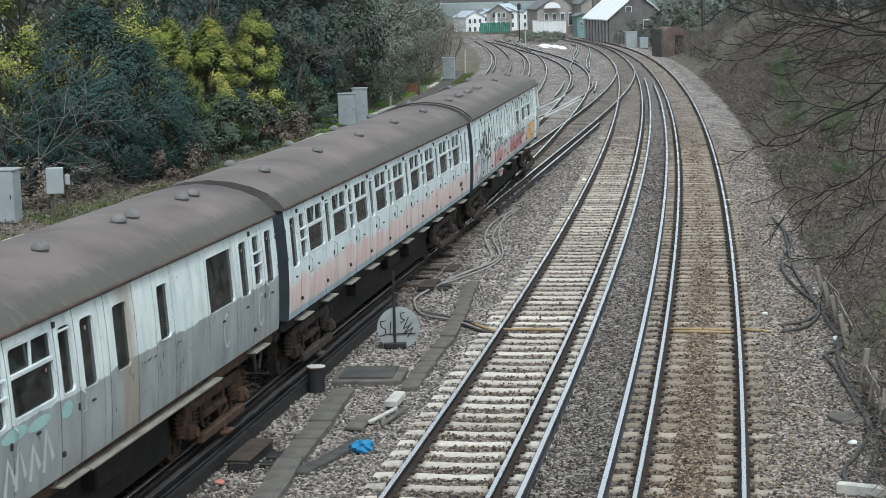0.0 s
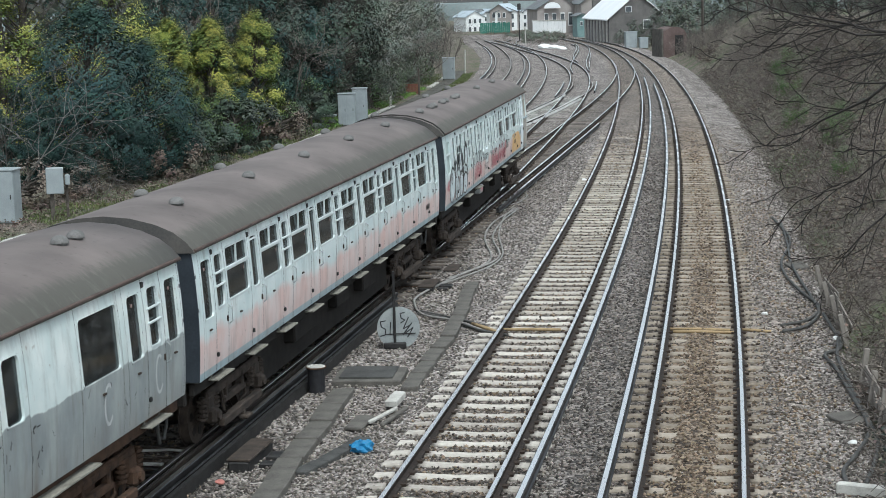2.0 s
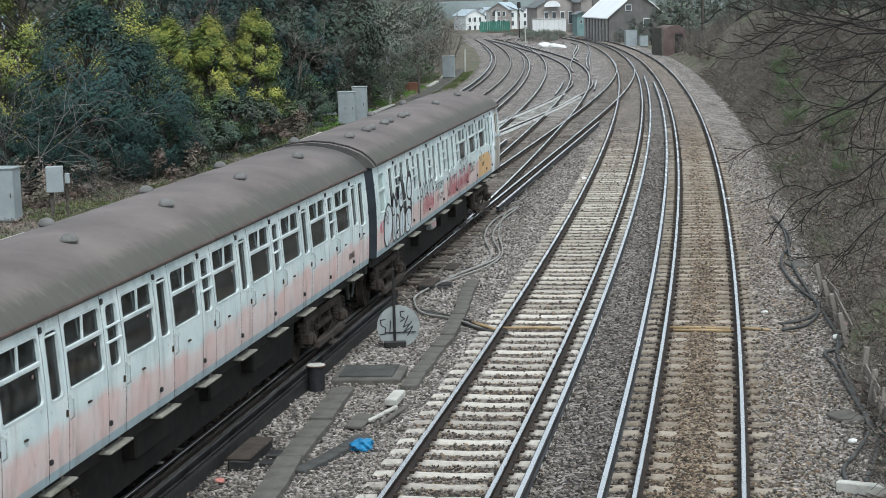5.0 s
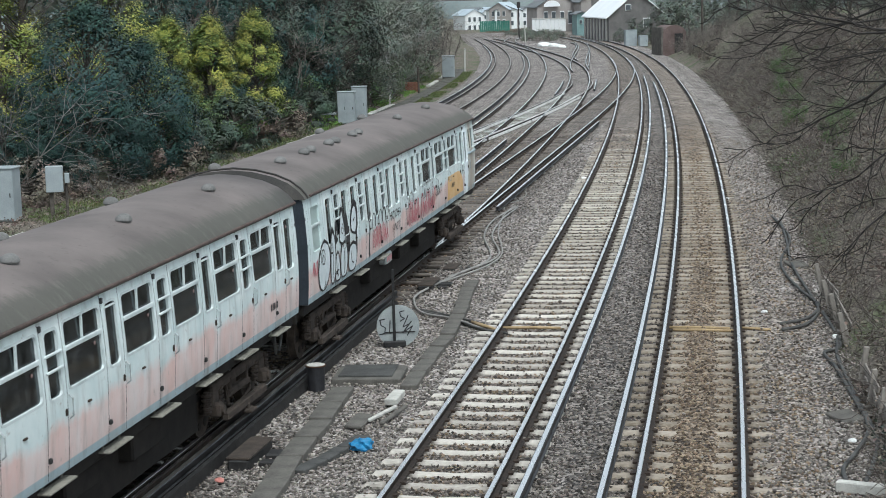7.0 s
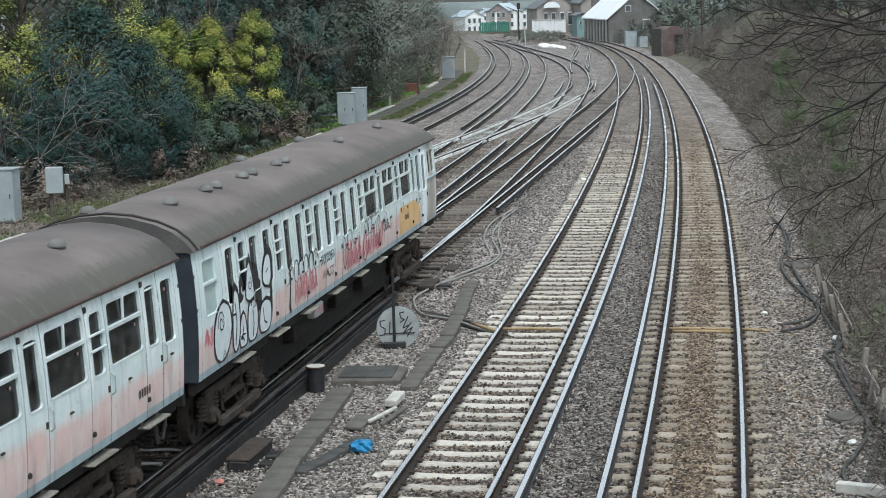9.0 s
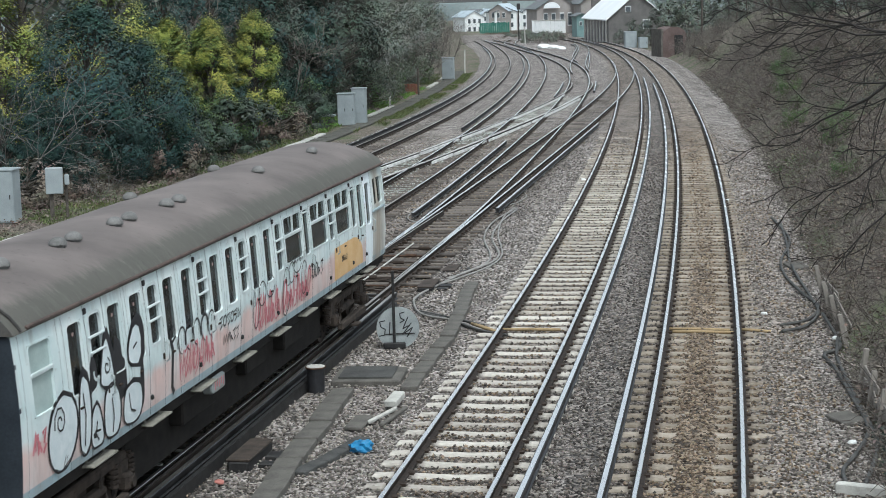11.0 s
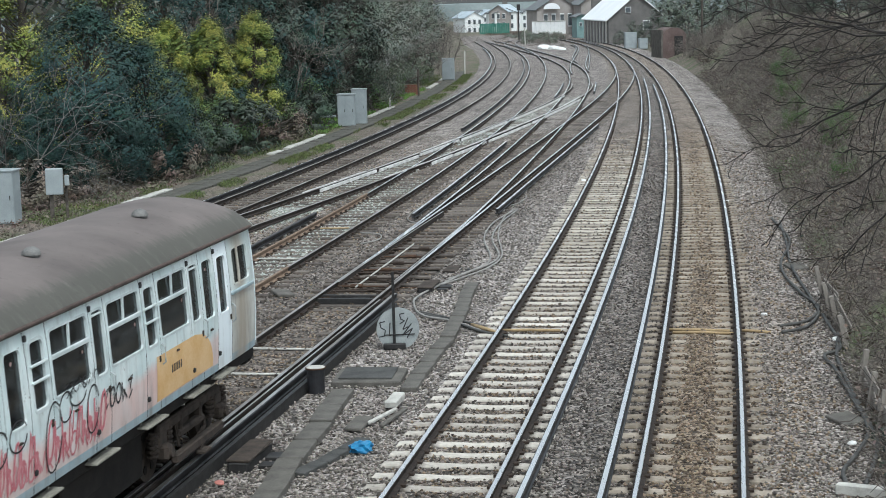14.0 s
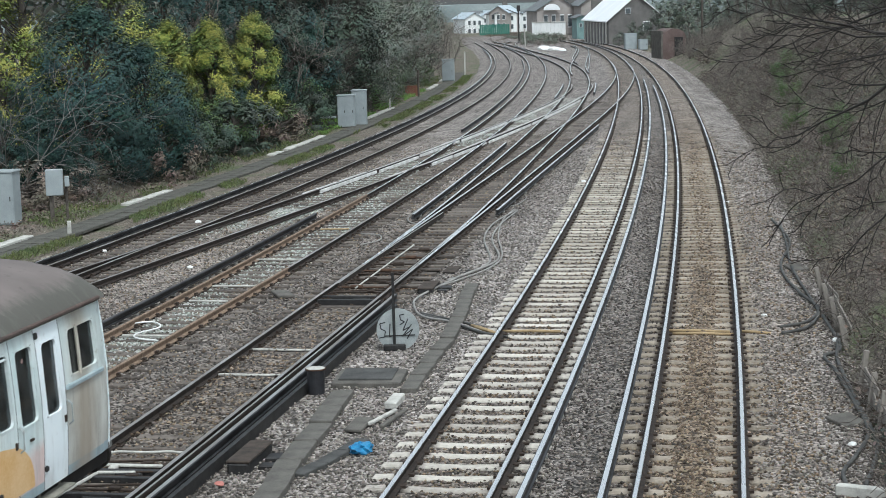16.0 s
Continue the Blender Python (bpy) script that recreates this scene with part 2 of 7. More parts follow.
M["glass"] = glass("dirty_window_glass", (0.22, 0.235, 0.24))
M["frosted"] = mottled("frosted_pane", (0.30, 0.38, 0.37), (0.42, 0.50, 0.48), 3, 40, 0.3)


def coach_paint(name, upper, lower, split, band, rust_at=None, worn=0.06):
    """Weathered coach livery: pale above, another coat below, a thin band along the bottom edge."""
    s = Mat(name, 0.5)
    z = s.axis(2)
    soft = s.noise(1.4, 5)
    fine = s.noise(28.0, 4)
    streak = s.noise(1.0, 7, s.coords((4.2, 4.2, 0.7)), 0.7)
    run = s.noise(1.0, 5, s.coords((1.5, 1.5, 0.8)), 0.62)
    edge = s.math("ADD", z, s.math("MULTIPLY", s.math("SUBTRACT", run, 0.5), worn))
    edge = s.math("ADD", edge, s.math("MULTIPLY", s.math("SUBTRACT", s.object_random(), 0.5), worn * .35))
    up = s.mix(s.ramp(soft, [(0.35, 0.0), (0.65, 1.0)]), upper[0], upper[1])
    lo = s.mix(s.ramp(run, [(0.35, 0.0), (0.65, 1.0)]), lower[0], lower[1])
    c = s.mix(s.smooth(edge, split - (0.02 + worn * .14 if band else .012), split + (0.02 + worn * .14 if band else .012)), lo, up)
    if band:
        c = s.mix(s.smooth(z, 1.435, 1.42), c, s.mix(fine, band, (0.42, 0.45, 0.45)))
    if rust_at is not None:
        y = s.axis(1)
        d = s.math("ABSOLUTE", s.math("SUBTRACT", s.math("ADD", y, s.math("MULTIPLY", s.noise(2.5), 0.3)), rust_at + 0.15))
        c = s.mix(s.math("MULTIPLY", s.smooth(d, 0.42, 0.12), 0.75), c, (0.33, 0.275, 0.21))
    grime = s.math("MULTIPLY", s.ramp(streak, [(0.50, 0.0), (0.76, 0.66)]), s.ramp(fine, [(0.2, 0.6), (0.7, 1.0)]))
    foot = s.math("MULTIPLY", s.smooth(z, 1.75, 1.32), s.ramp(soft, [(0.35, 0.0), (0.7, 0.42)]))
    c = s.mix(foot, c, (0.20, 0.155, 0.12))
    c = s.mix(grime, c, (0.17, 0.15, 0.125))
    chip = s.ramp(s.noise(7.0, 7, rough=0.7), [(0.63, 0.0), (0.67, 0.6)])
    c = s.mix(chip, c, (0.30, 0.27, 0.235))
    s.color(c)
    s.rough(s.ramp(streak, [(0.3, 0.42), (0.8, 0.75)]))
    s.bump(s.noise(2.2, 2), 0.10, 0.02)
    return s.m


M["coach_pink"] = coach_paint("coach_faded_pink", ((0.56, 0.66, 0.66), (0.74, 0.80, 0.79)), ((0.68, 0.485, 0.445), (0.70, 0.62, 0.60)), 1.93, (0.26, 0.43, 0.52), None, 0.42)
M["coach_grey"] = coach_paint("coach_grey", ((0.56, 0.65, 0.64), (0.73, 0.78, 0.76)), ((0.22, 0.245, 0.25), (0.34, 0.37, 0.365)), 2.25, None, 12.95, 0.2)
M["coach_white"] = coach_paint("cab_door_white", ((0.80, 0.87, 0.90), (0.85, 0.90, 0.92)), ((0.80, 0.87, 0.90), (0.85, 0.90, 0.92)), 1.0, None)
M["coach_rusty"] = coach_paint("cab_corner_grimy", ((0.50, 0.57, 0.56), (0.64, 0.69, 0.67)), ((0.40, 0.39, 0.35), (0.58, 0.58, 0.54)), 2.40, (0.24, 0.42, 0.53), 19.2)
M["coach_orange"] = mottled("coach_warning_orange", (0.62, 0.36, 0.13), (0.76, 0.54, 0.30), 2, 30, 0.55)
M["coach_trim"] = mottled("coach_window_frame", (0.40, 0.46, 0.46), (0.68, 0.735, 0.735), 3, 40, 0.45)
M["band_blue"] = mottled("faded_blue_band", (0.24, 0.31, 0.34), (0.38, 0.44, 0.46), 4, 40, 0.6)
M["rubber"] = mottled("black_rubber", (0.012, 0.012, 0.012), (0.03, 0.03, 0.03), 5, 50, 0.7)
M["coach_end"] = mottled("coach_end_dark", (0.014, 0.014, 0.014), (0.05, 0.045, 0.04), 2, 30, 0.75)
M["gangway"] = mottled("grimy_gangway_cloth", (0.025, 0.023, 0.020), (0.085, 0.078, 0.068), 3, 30, 0.9)
M["coach_end_blue"] = mottled("coach_end_blue", (0.016, 0.022, 0.030), (0.045, 0.055, 0.068), 2, 30, 0.6)
M["interior"] = mottled("coach_interior_panel", (0.10, 0.10, 0.095), (0.18, 0.18, 0.17), 2, 20, 0.8)
M["moquette"] = mottled("seat_moquette", (0.02, 0.028, 0.045), (0.06, 0.07, 0.10), 6, 60, 0.95)
m = Mat("coach_roof", 0.8)
rn = m.noise(0.7, 6)
rs = m.noise(3.2, 7, m.coords((0.7, 2.2, 0.7)), 0.72)
c = m.ramp(rn, [(0.3, (0.095, 0.080, 0.075)), (0.7, (0.18, 0.152, 0.142))])
low = m.smooth(m.axis(2), 3.58, 3.36)
c = m.mix(m.math("MULTIPLY", low, m.ramp(rs, [(0.50, 0.0), (0.68, 0.75)])), c, (0.34, 0.33, 0.29))
c = m.mix(m.math("MULTIPLY", m.smooth(m.math("ADD", m.axis(2), m.math("MULTIPLY", rs, 0.30)), 3.77, 3.66), 0.8), c, (0.070, 0.070, 0.058))
c = m.mix(m.math("MULTIPLY", m.smooth(m.axis(2), 3.54, 3.36), m.ramp(m.noise(1.0, 6, m.coords((1.0, 5.0, 1.0)), 0.75), [(0.58, 0.0), (0.70, 0.22)])), c, (0.26, 0.25, 0.22))
c = m.mix(m.ramp(m.noise(9.0, 6), [(0.60, 0.0), (0.74, 0.4)]), c, (0.045, 0.040, 0.037))
m.color(c).bump(m.noise(3.0, 3), 0.15, 0.03)
M["roof"] = m.m
M["roof_edge"] = mottled("gutter_rust", (0.045, 0.034, 0.03), (0.12, 0.085, 0.072), 4, 40, 0.85)
M["vent"] = mottled("roof_ventilator", (0.09, 0.088, 0.084), (0.19, 0.185, 0.178), 4, 40, 0.8)


# ---------------------------------------------------------------- mesh helpers
def mesh_data(name, verts, faces, mats, idx=None, smooth=False):
    me = bpy.data.meshes.new(name)
    me.from_pydata([tuple(v) for v in verts], [], faces)
    for k in mats if isinstance(mats, (list, tuple)) else [mats]:
        me.materials.append(k)
    if idx is not None:
        me.polygons.foreach_set("material_index", idx)
    if smooth:
        me.polygons.foreach_set("use_smooth", [True] * len(me.polygons))
    me.update()
    return me


def mesh_fast(name, verts, tris, mat):
    """Large triangle meshes straight from arrays."""
    me = bpy.data.meshes.new(name)
    nv, nt, k = len(verts), len(tris), tris.shape[1]
    me.vertices.add(nv)
    me.vertices.foreach_set("co", np.asarray(verts, np.float32).ravel())
    me.loops.add(nt * k)
    me.loops.foreach_set("vertex_index", np.asarray(tris, np.int32).ravel())
    me.polygons.add(nt)
    me.polygons.foreach_set("loop_start", np.arange(0, nt * k, k, dtype=np.int32))
    me.materials.append(mat)
    me.update(calc_edges=True)
    me.validate()
    return me


def piece(name, me, parent=None, label=""):
    ob = new(name, me)
    if parent:
        ob.parent = parent
    if label:
        ob["label"] = label
    return ob


def thing(name, label, category, m=None, group="", kind=""):
    ob = new(name)
    ob.empty_display_size = 0.1
    if m is not None:
        ob.matrix_basis = m
    return tagged(ob, label, category, group, kind)


class Geo:
    """Collects boxes, tubes and sheets into one mesh."""

    def __init__(self):
        self.v, self.f, self.i = [], [], []

    def add(self, verts, faces, mi=0):
        o = len(self.v)
        self.v += [tuple(p) for p in verts]
        self.f += [tuple(o + k for k in f) for f in faces]
        self.i += [mi] * len(faces)
        return self

    def box(self, cx, cy, cz, sx, sy, sz, bev=0.0, mi=0, m=None):
        x, y, z = sx / 2, sy / 2, sz / 2
        b = min(bev, x * .9, y * .9, z * .9)
        if b <= 0:
            vs = [(-x, -y, -z), (x, -y, -z), (x, y, -z), (-x, y, -z), (-x, -y, z), (x, -y, z), (x, y, z), (-x, y, z)]
            fs = [(3, 2, 1, 0), (4, 5, 6, 7), (0, 1, 5, 4), (1, 2, 6, 5), (2, 3, 7, 6), (3, 0, 4, 7)]
        else:
            ring = lambda px, py, pz: [(-px + b, -py, pz), (px - b, -py, pz), (px, -py + b, pz), (px, py - b, pz), (px - b, py, pz), (-px + b, py, pz), (-px, py - b, pz), (-px, -py + b, pz)]
            vs = ring(x - b, y - b, -z) + ring(x, y, -z + b) + ring(x, y, z - b) + ring(x - b, y - b, z)
            fs = [tuple(range(7, -1, -1)), tuple(range(24, 32))]
            for r in range(3):
                fs += [(8 * r + k, 8 * r + (k + 1) % 8, 8 * r + 8 + (k + 1) % 8, 8 * r + 8 + k) for k in range(8)]
        if m is not None:
            vs = [m @ Vector(p) for p in vs]
        return self.add([(p[0] + cx, p[1] + cy, p[2] + cz) for p in vs], fs, mi)

    def cyl(self, p0, p1, r0, r1=None, n=10, mi=0, caps=True):
        r1 = r0 if r1 is None else r1
        p0, p1 = Vector(p0), Vector(p1)
        d = (p1 - p0).normalized()
        a = d.orthogonal().normalized()
        b = d.cross(a)
        vs = [p + (a * cos(2 * pi * k / n) + b * sin(2 * pi * k / n)) * r for p, r in ((p0, r0), (p1, r1)) for k in range(n)]
        fs = [(k, (k + 1) % n, n + (k + 1) % n, n + k) for k in range(n)]
        if caps:
            fs += [tuple(range(n - 1, -1, -1)), tuple(range(n, 2 * n))]
        return self.add(vs, fs, mi)

    def tube(self, pts, r, n=6, mi=0):
        """A bent tube along points."""
        pts = [Vector(p) for p in pts]
        vs = []
        for k, p in enumerate(pts):
            d = (pts[min(k + 1, len(pts) - 1)] - pts[max(k - 1, 0)]).normalized()
            a = d.cross(Vector((0, 0, 1)))
            a = a.normalized() if a.length > 1e-4 else Vector((1, 0, 0))
            b = a.cross(d)
            vs += [p + (a * cos(2 * pi * j / n) + b * sin(2 * pi * j / n)) * r for j in range(n)]
        fs = [(n * k + j, n * k + (j + 1) % n, n * k + n + (j + 1) % n, n * k + n + j) for k in range(len(pts) - 1) for j in range(n)]
        fs += [tuple(range(n - 1, -1, -1)), tuple(range(n * (len(pts) - 1), n * len(pts)))]
        return self.add(vs, fs, mi)

    def prism(self, poly, z0, z1, mi=0):
        """An upright block over a plan outline."""
        n = len(poly)
        vs = [(x, y, z0) for x, y in poly] + [(x, y, z1) for x, y in poly]
        return self.add(vs, [tuple(range(n - 1, -1, -1)), tuple(range(n, 2 * n))] + [(k, (k + 1) % n, n + (k + 1) % n, n + k) for k in range(n)], mi)

    def ball(self, c, rx, ry, rz, n=10, rings=5, mi=0, half=False):
        vs, fs = [], []
        lo = 0 if half else -pi / 2
        for k in range(rings + 1):
            a = lo + (pi / 2 - lo) * k / rings
            for j in range(n):
                t = 2 * pi * j / n
                vs.append((c[0] + rx * cos(a) * cos(t), c[1] + ry * cos(a) * sin(t), c[2] + rz * sin(a)))
        for k in range(rings):
            fs += [(n * k + j, n * k + (j + 1) % n, n * k + n + (j + 1) % n, n * k + n + j) for j in range(n)]
        return self.add(vs, fs, mi)

    def mesh(self, name, mats, smooth=False):
        return mesh_data(name, self.v, self.f, mats, self.i, smooth)


def part(name, geo, mats, parent=None, label="", smooth=False):
    return piece(name, geo.mesh(name, mats, smooth), parent, label)


# ---------------------------------------------------------------- plan of the tracks
# centre lines x(y), y in hundreds of metres, rail tops at z = 0
PLAN = {
    "r": (-1.009, 19.244, -6.284, 2.233, -0.56),
    "m": (-4.863, 20.537, -7.421, 2.887, -0.671),
    "t": (-10.564, 23.443, -15.383, 19.746, -11.096, 1.98),
    "b": (-14.202, 43.81, -53.98, 49.484, -22.176, 3.534),
    "l": (-14.639, 23.743, -6.612, 1.021, -0.278),
    "o": (-21.291, 25.031, -2.341, -2.643, 0.54),
    "x": (-17.789, -10.465, 118.19, -166.023, 108.413, -27.736),
}
GAUGE = 1.505


def cx(k, y):
    return sum(c * (y / 100) ** i for i, c in enumerate(PLAN[k]))


def slope(k, y):
    return sum(i * c * (y / 100) ** (i - 1) for i, c in enumerate(PLAN[k]) if i) / 100


def on(k, y, off):
    """A point beside a track's centre line."""
    s = slope(k, y)
    n = hypot(1, s)
    return cx(k, y) + off / n, y - off * s / n


def left_edge(y):
    return cx("o", max(min(y, 262), 15)) - 2.1


def right_edge(y):
    return cx("r", max(min(y, 262), -20)) + 2.75


# ---------------------------------------------------------------- ground sheet
def ground_z(x, y):
    l, r = left_edge(y), right_edge(y)
    if x < l:
        d = l - x
        z = -0.32 + 0.10 * noise.noise((x * .3, y * .3, 0)) + min(max(d - 6, 0) * 0.06, 1.2)
    elif x > r:
        d = x - r
        far = min(max((y - 175) / 30, 0), 1)
        z = -0.35 + min(d * 0.58, 4.6) * (1 - 0.93 * far) + min(d, 3) * 0.12 * noise.noise((x * .45, y * .45, 3))
    else:
        z = -0.40
    if y > 250:
        z = max(min(z, -0.3), -0.4) - 0.03 * min(max(y - 345, 0), 400)
    return z


xs = sorted(set([-900, -600, -400, -250, -160, -110, -80, -60] + [-45 + 0.75 * k for k in range(125)] + [52, 60, 75, 100, 150, 250, 400, 700, 1000]))
ys = sorted(set([-150, -100, -60, -40] + [-25 + 1.5 * k for k in range(160)] + [220 + 5 * k for k in range(20)] + [340, 400, 500, 700, 1000, 1500, 2200]))
gv = [(x, y, ground_z(x, y)) for y in ys for x in xs]
nx = len(xs)
gf = [(j * nx + i, j * nx + i + 1, (j + 1) * nx + i + 1, (j + 1) * nx + i) for j in range(len(ys) - 1) for i in range(nx - 1)]
tagged(piece("ground", mesh_data("ground", gv, gf, M["earth"], smooth=True)), "earth and rough grass beside the railway", "ground", kind="structure")

# ---------------------------------------------------------------- ballast bed
bedv, bedf, rust, oil_and_shade = [], [], [], []
COLS = 180
bys = [-20 + 1.0 * k for k in range(150)] + [130 + 2.5 * k for k in range(70)]


def stain(x, y):
    """How brown or dark the stones are, under and beside each track: rust, oil and painted rail shade."""
    wob = 0.25 * noise.noise((x * .8, y * .3, 1)) + 0.25 * noise.noise((x * 2.3, y * 1.1, 2))
    dr, dm, dt = abs(x - cx("r", y)), abs(x - cx("m", y)), abs(x - cx("t", y))
    fade = .25 + .75 * min(max((100 - y) / 45, 0), 1)
    a = max(0, min(1, (1.25 + wob - dr) * 2)) * 0.95
    a = max(a, max(0, min(1, (1.15 + wob - dm) * 1.5)) * 0.6)
    a = max(a, max(0, min(1, (2.7 + 2 * wob - dr) * 1.2)) * (0.42 if y < 60 else .2) if x > cx("r", y) else 0)
    a = max(a, max(0, min(1, (1.4 + wob - dt) * 2)) * 0.8)
    a = max(a, max(0, min(1, (cx("t", y) + 0.2 + wob * 3 - x) * .7)) * 0.36)
    o = max(0, min(1, (1.15 + wob - dt) * 2)) * (0.68 if y < 40 else .6)
    o = max(o, max(0, min(1, (1.0 + wob - abs(x - cx("r", y) + 1.35)) * 2)) * 0.85)
    o = max(o, max(0, min(1, (0.9 + wob - abs(x - cx("m", y) - 1.35)) * 2)) * 0.6)
    o = max(o, max(0, min(1, (1.1 + wob - dm) * 2)) * 0.48)
    # dark lines by these rails: shade beneath them put into the colour, with oil
    for q in (x - cx("r", y), -(x - cx("m", y))):
        o = max(o, max(0, min(1, (.34 + .4 * wob - abs(q + 1.0)) * 6)) * .9, max(0, min(1, (.17 - abs(abs(q) - .7525)) * 8)) * .75)
    o = max(o, max(0, min(1, (0.75 + wob * 2 - abs(x - cx("t", y) - 1.2)) * 2)) * 0.7)
    o = max(o, max(0, min(1, (1.3 + wob - abs(x - cx("o", y))) * 2)) * 0.45)
    if cx("m", y) + .95 < x < cx("r", y) - .95:
        o = max(o, .55 + .45 * wob)
        fade = max(fade, .8)
    if y < 60 and cx("l", y) + .9 < x < cx("t", y) - .9:
        o = max(o, .72 + .5 * wob)
        fade = max(fade, .85)
    far = min(max((y - 70) / 35, 0), 1)
    if y > 55:
        for k in "tblo":
            o = max(o, max(0, min(1, (.21 - abs(abs(x - cx(k, y)) - .7525)) * 8)) * .85)
            fade = max(fade, .9)
    if far and x < cx("m", y) - 1.4:
        o = max(o, far * min(max(-.05 + 1.4 * wob + .4 * noise.noise((x * .5, y * .07, 8)), 0), .8))
        fade = max(fade, far)
        a *= 1 - .75 * far
    if far:
        a = max(a, far * max(0, min(1, (1.5 + wob - dm) * 2)) * .7)
        fade = max(fade, .8 * far)
        o = max(o, far * .3 * max(0, min(1, 1 + wob)) if dr > 1.4 else o)
    return (a * (1 - .35 * far) if dr < 1.6 else a * fade), o * fade


def limed(x, y):
    """How pale the stones are around the crossover and the brown track."""
    a, b = abs(x - cx("l", y)), abs(x - cx("x", y))
    n = noise.noise((x * .9, y * .35, 9))
    v = 0
    if a < .95 and 34 < y < 72:
        v = max(0, min(1, (.72 - a) * 5)) * max(0, min(1, .45 + n)) * min(1, (y - 34) / 4, (72 - y) / 8)
    if 54 < y < 124:
        v = max(v, max(0, min(1, (1.25 - b) * 1.5)) * max(0, min(1, .55 + 1.3 * n)) * min(1, (y - 54) / 6, (124 - y) / 10))
    return v


def heaped(x, y):
    """Ballast heaped over the middles and the outer ends of the brown track's sleepers."""
    d = x - cx("r", y)
    w = .40 + .10 * noise.noise((y * .9, 2, 7))
    h = .058 * max(0, min(1, (w - abs(d)) * 7)) * max(.35, min(1, (62 - y) / 24))
    q = x - cx("t", y)
    if abs(q) < .66 and 28.6 < y < 41.5:
        h = max(h, (.062 + .03 * noise.noise((x * 1.1, y * .6, 4))) * max(0, min(1, (.66 - abs(q)) * 9, 41.5 - y, y - 28.6)))
    return max(h, .05 * max(0, min(1, (d - 1.02 + .12 * noise.noise((y * .8, 5, 1))) * 6, (1.9 - d) * 2)))


lime = []
for y in bys:
    l, r = left_edge(y), right_edge(y)
    for k in range(COLS + 1):
        u = k / COLS
        x = l - 0.5 + (r - l + 1.0) * u
        edge = min(x - (l - 0.5), r + 0.5 - x)
        z = -0.215 + 0.045 * min(max((y - 72) / 22, 0), 1) - max(0, 0.7 - edge) * 0.35 + 0.03 * noise.noise((x * 1.3, y * 1.3, 5))
        bedv.append((x, y, z + heaped(x, y)))
        a, o = stain(x, y)
        rust.append(a)
        oil_and_shade.append(o)
        lime.append(limed(x, y))
w = COLS + 1
for j in range(len(bys) - 1):
    bedf += [(j * w + k, j * w + k + 1, (j + 1) * w + k + 1, (j + 1) * w + k) for k in range(COLS)]
me = mesh_data("ballast_bed", bedv, bedf, M["bed"], smooth=True)
for nm, data in (("rust", rust), ("oil_and_shade", oil_and_shade), ("lime", lime)):
    at = me.attributes.new(nm, "FLOAT", "POINT")
    at.data.foreach_set("value", data)
tagged(piece("ballast_bed", me), "grey and rust-brown stone ballast under the tracks", "ballast", kind="structure")


# ---------------------------------------------------------------- rails
def sweep(k, off, y0, y1, prof, mats, step=1.5, z=0.0, smooth=False):
    """A profile (across, up, material) swept beside a centre line."""
    n = max(2, int((y1 - y0) / step) + 1)
    vs, fs, ix = [], [], []
    p = len(prof)
    for j in range(n):
        y = y0 + (y1 - y0) * j / (n - 1)
        for a, b, _ in prof:
            px, py = on(k, y, off + a)
            vs.append((px, py, z + b))
    for j in range(n - 1):
        for q in range(p):
            fs.append((j * p + q, j * p + (q + 1) % p, (j + 1) * p + (q + 1) % p, (j + 1) * p + q))
            ix.append(prof[q][2])
    fs += [tuple(range(p - 1, -1, -1)), tuple(range((n - 1) * p, n * p))]
    ix += [0, 0]
    return mesh_data("rail", vs, fs, mats, ix, smooth)


RAIL = [(-.085, -.155, 0), (.085, -.155, 0), (.085, -.135, 0), (.012, -.115, 0), (.012, -.05, 0), (.036, -.035, 0), (.036, -.008, 1),
        (.028, 0, 1), (-.028, 0, 1), (-.036, -.008, 0), (-.036, -.035, 0), (-.012, -.05, 0), (-.012, -.115, 0), (-.085, -.135, 0)]
THIRD = [(-.065, -.09, 0), (.065, -.09, 0), (.065, -.07, 0), (.03, -.055, 0), (.03, -.02, 0), (.052, -.005, 0), (.052, .055, 0),
         (.036, .07, 1), (-.036, .07, 0), (-.052, .055, 0), (-.052, -.005, 0), (-.03, -.02, 0), (-.03, -.055, 0), (-.065, -.07, 0)]


def track(name, label, k, y0, y1, head, side="rail_side"):
    th = thing(name, label, "railway track", kind="structure")
    for off in (-GAUGE / 2, GAUGE / 2):
        piece("rail", sweep(k, off, y0, y1, RAIL, [M[side], M[head]]), th, "steel running rail")
    return th


def third(th, k, off, spans, head="rail_head"):
    for a, b in spans:
        piece("conductor_rail", sweep(k, off, a, b, THIRD, [M["cond_dark"], M[head]]), th, "raised conductor rail")
        n = int((b - a) / 2.6)
        g = Geo()
        for j in range(n):
            y = a + (j + .5) * (b - a) / n
            if y > 75:
                break
            px, py = on(k, y, off)
            g.cyl((px, py, -.2), (px, py, -.085), .06, .045, 8)
        if g.v:
            part("insulator", g, M["concrete_pale"], th, "row of pot insulators", True)["kind"] = "stuff"


track_r = track("track_1", "ballasted track on tan concrete sleepers with bright rails", "r", -18, 262, "rail_head")
third(track_r, "r", -GAUGE / 2 - .46, [(-18, 131)])
track_m = track("track_2", "ballasted track on pale concrete sleepers with bright rails", "m", -18, 262, "rail_head")
third(track_m, "m", GAUGE / 2 + .46, [(-18, 141)])
track_t = track("track_3", "worn track on timber sleepers with dark rails and points", "t", 47, 186, "rail_head")
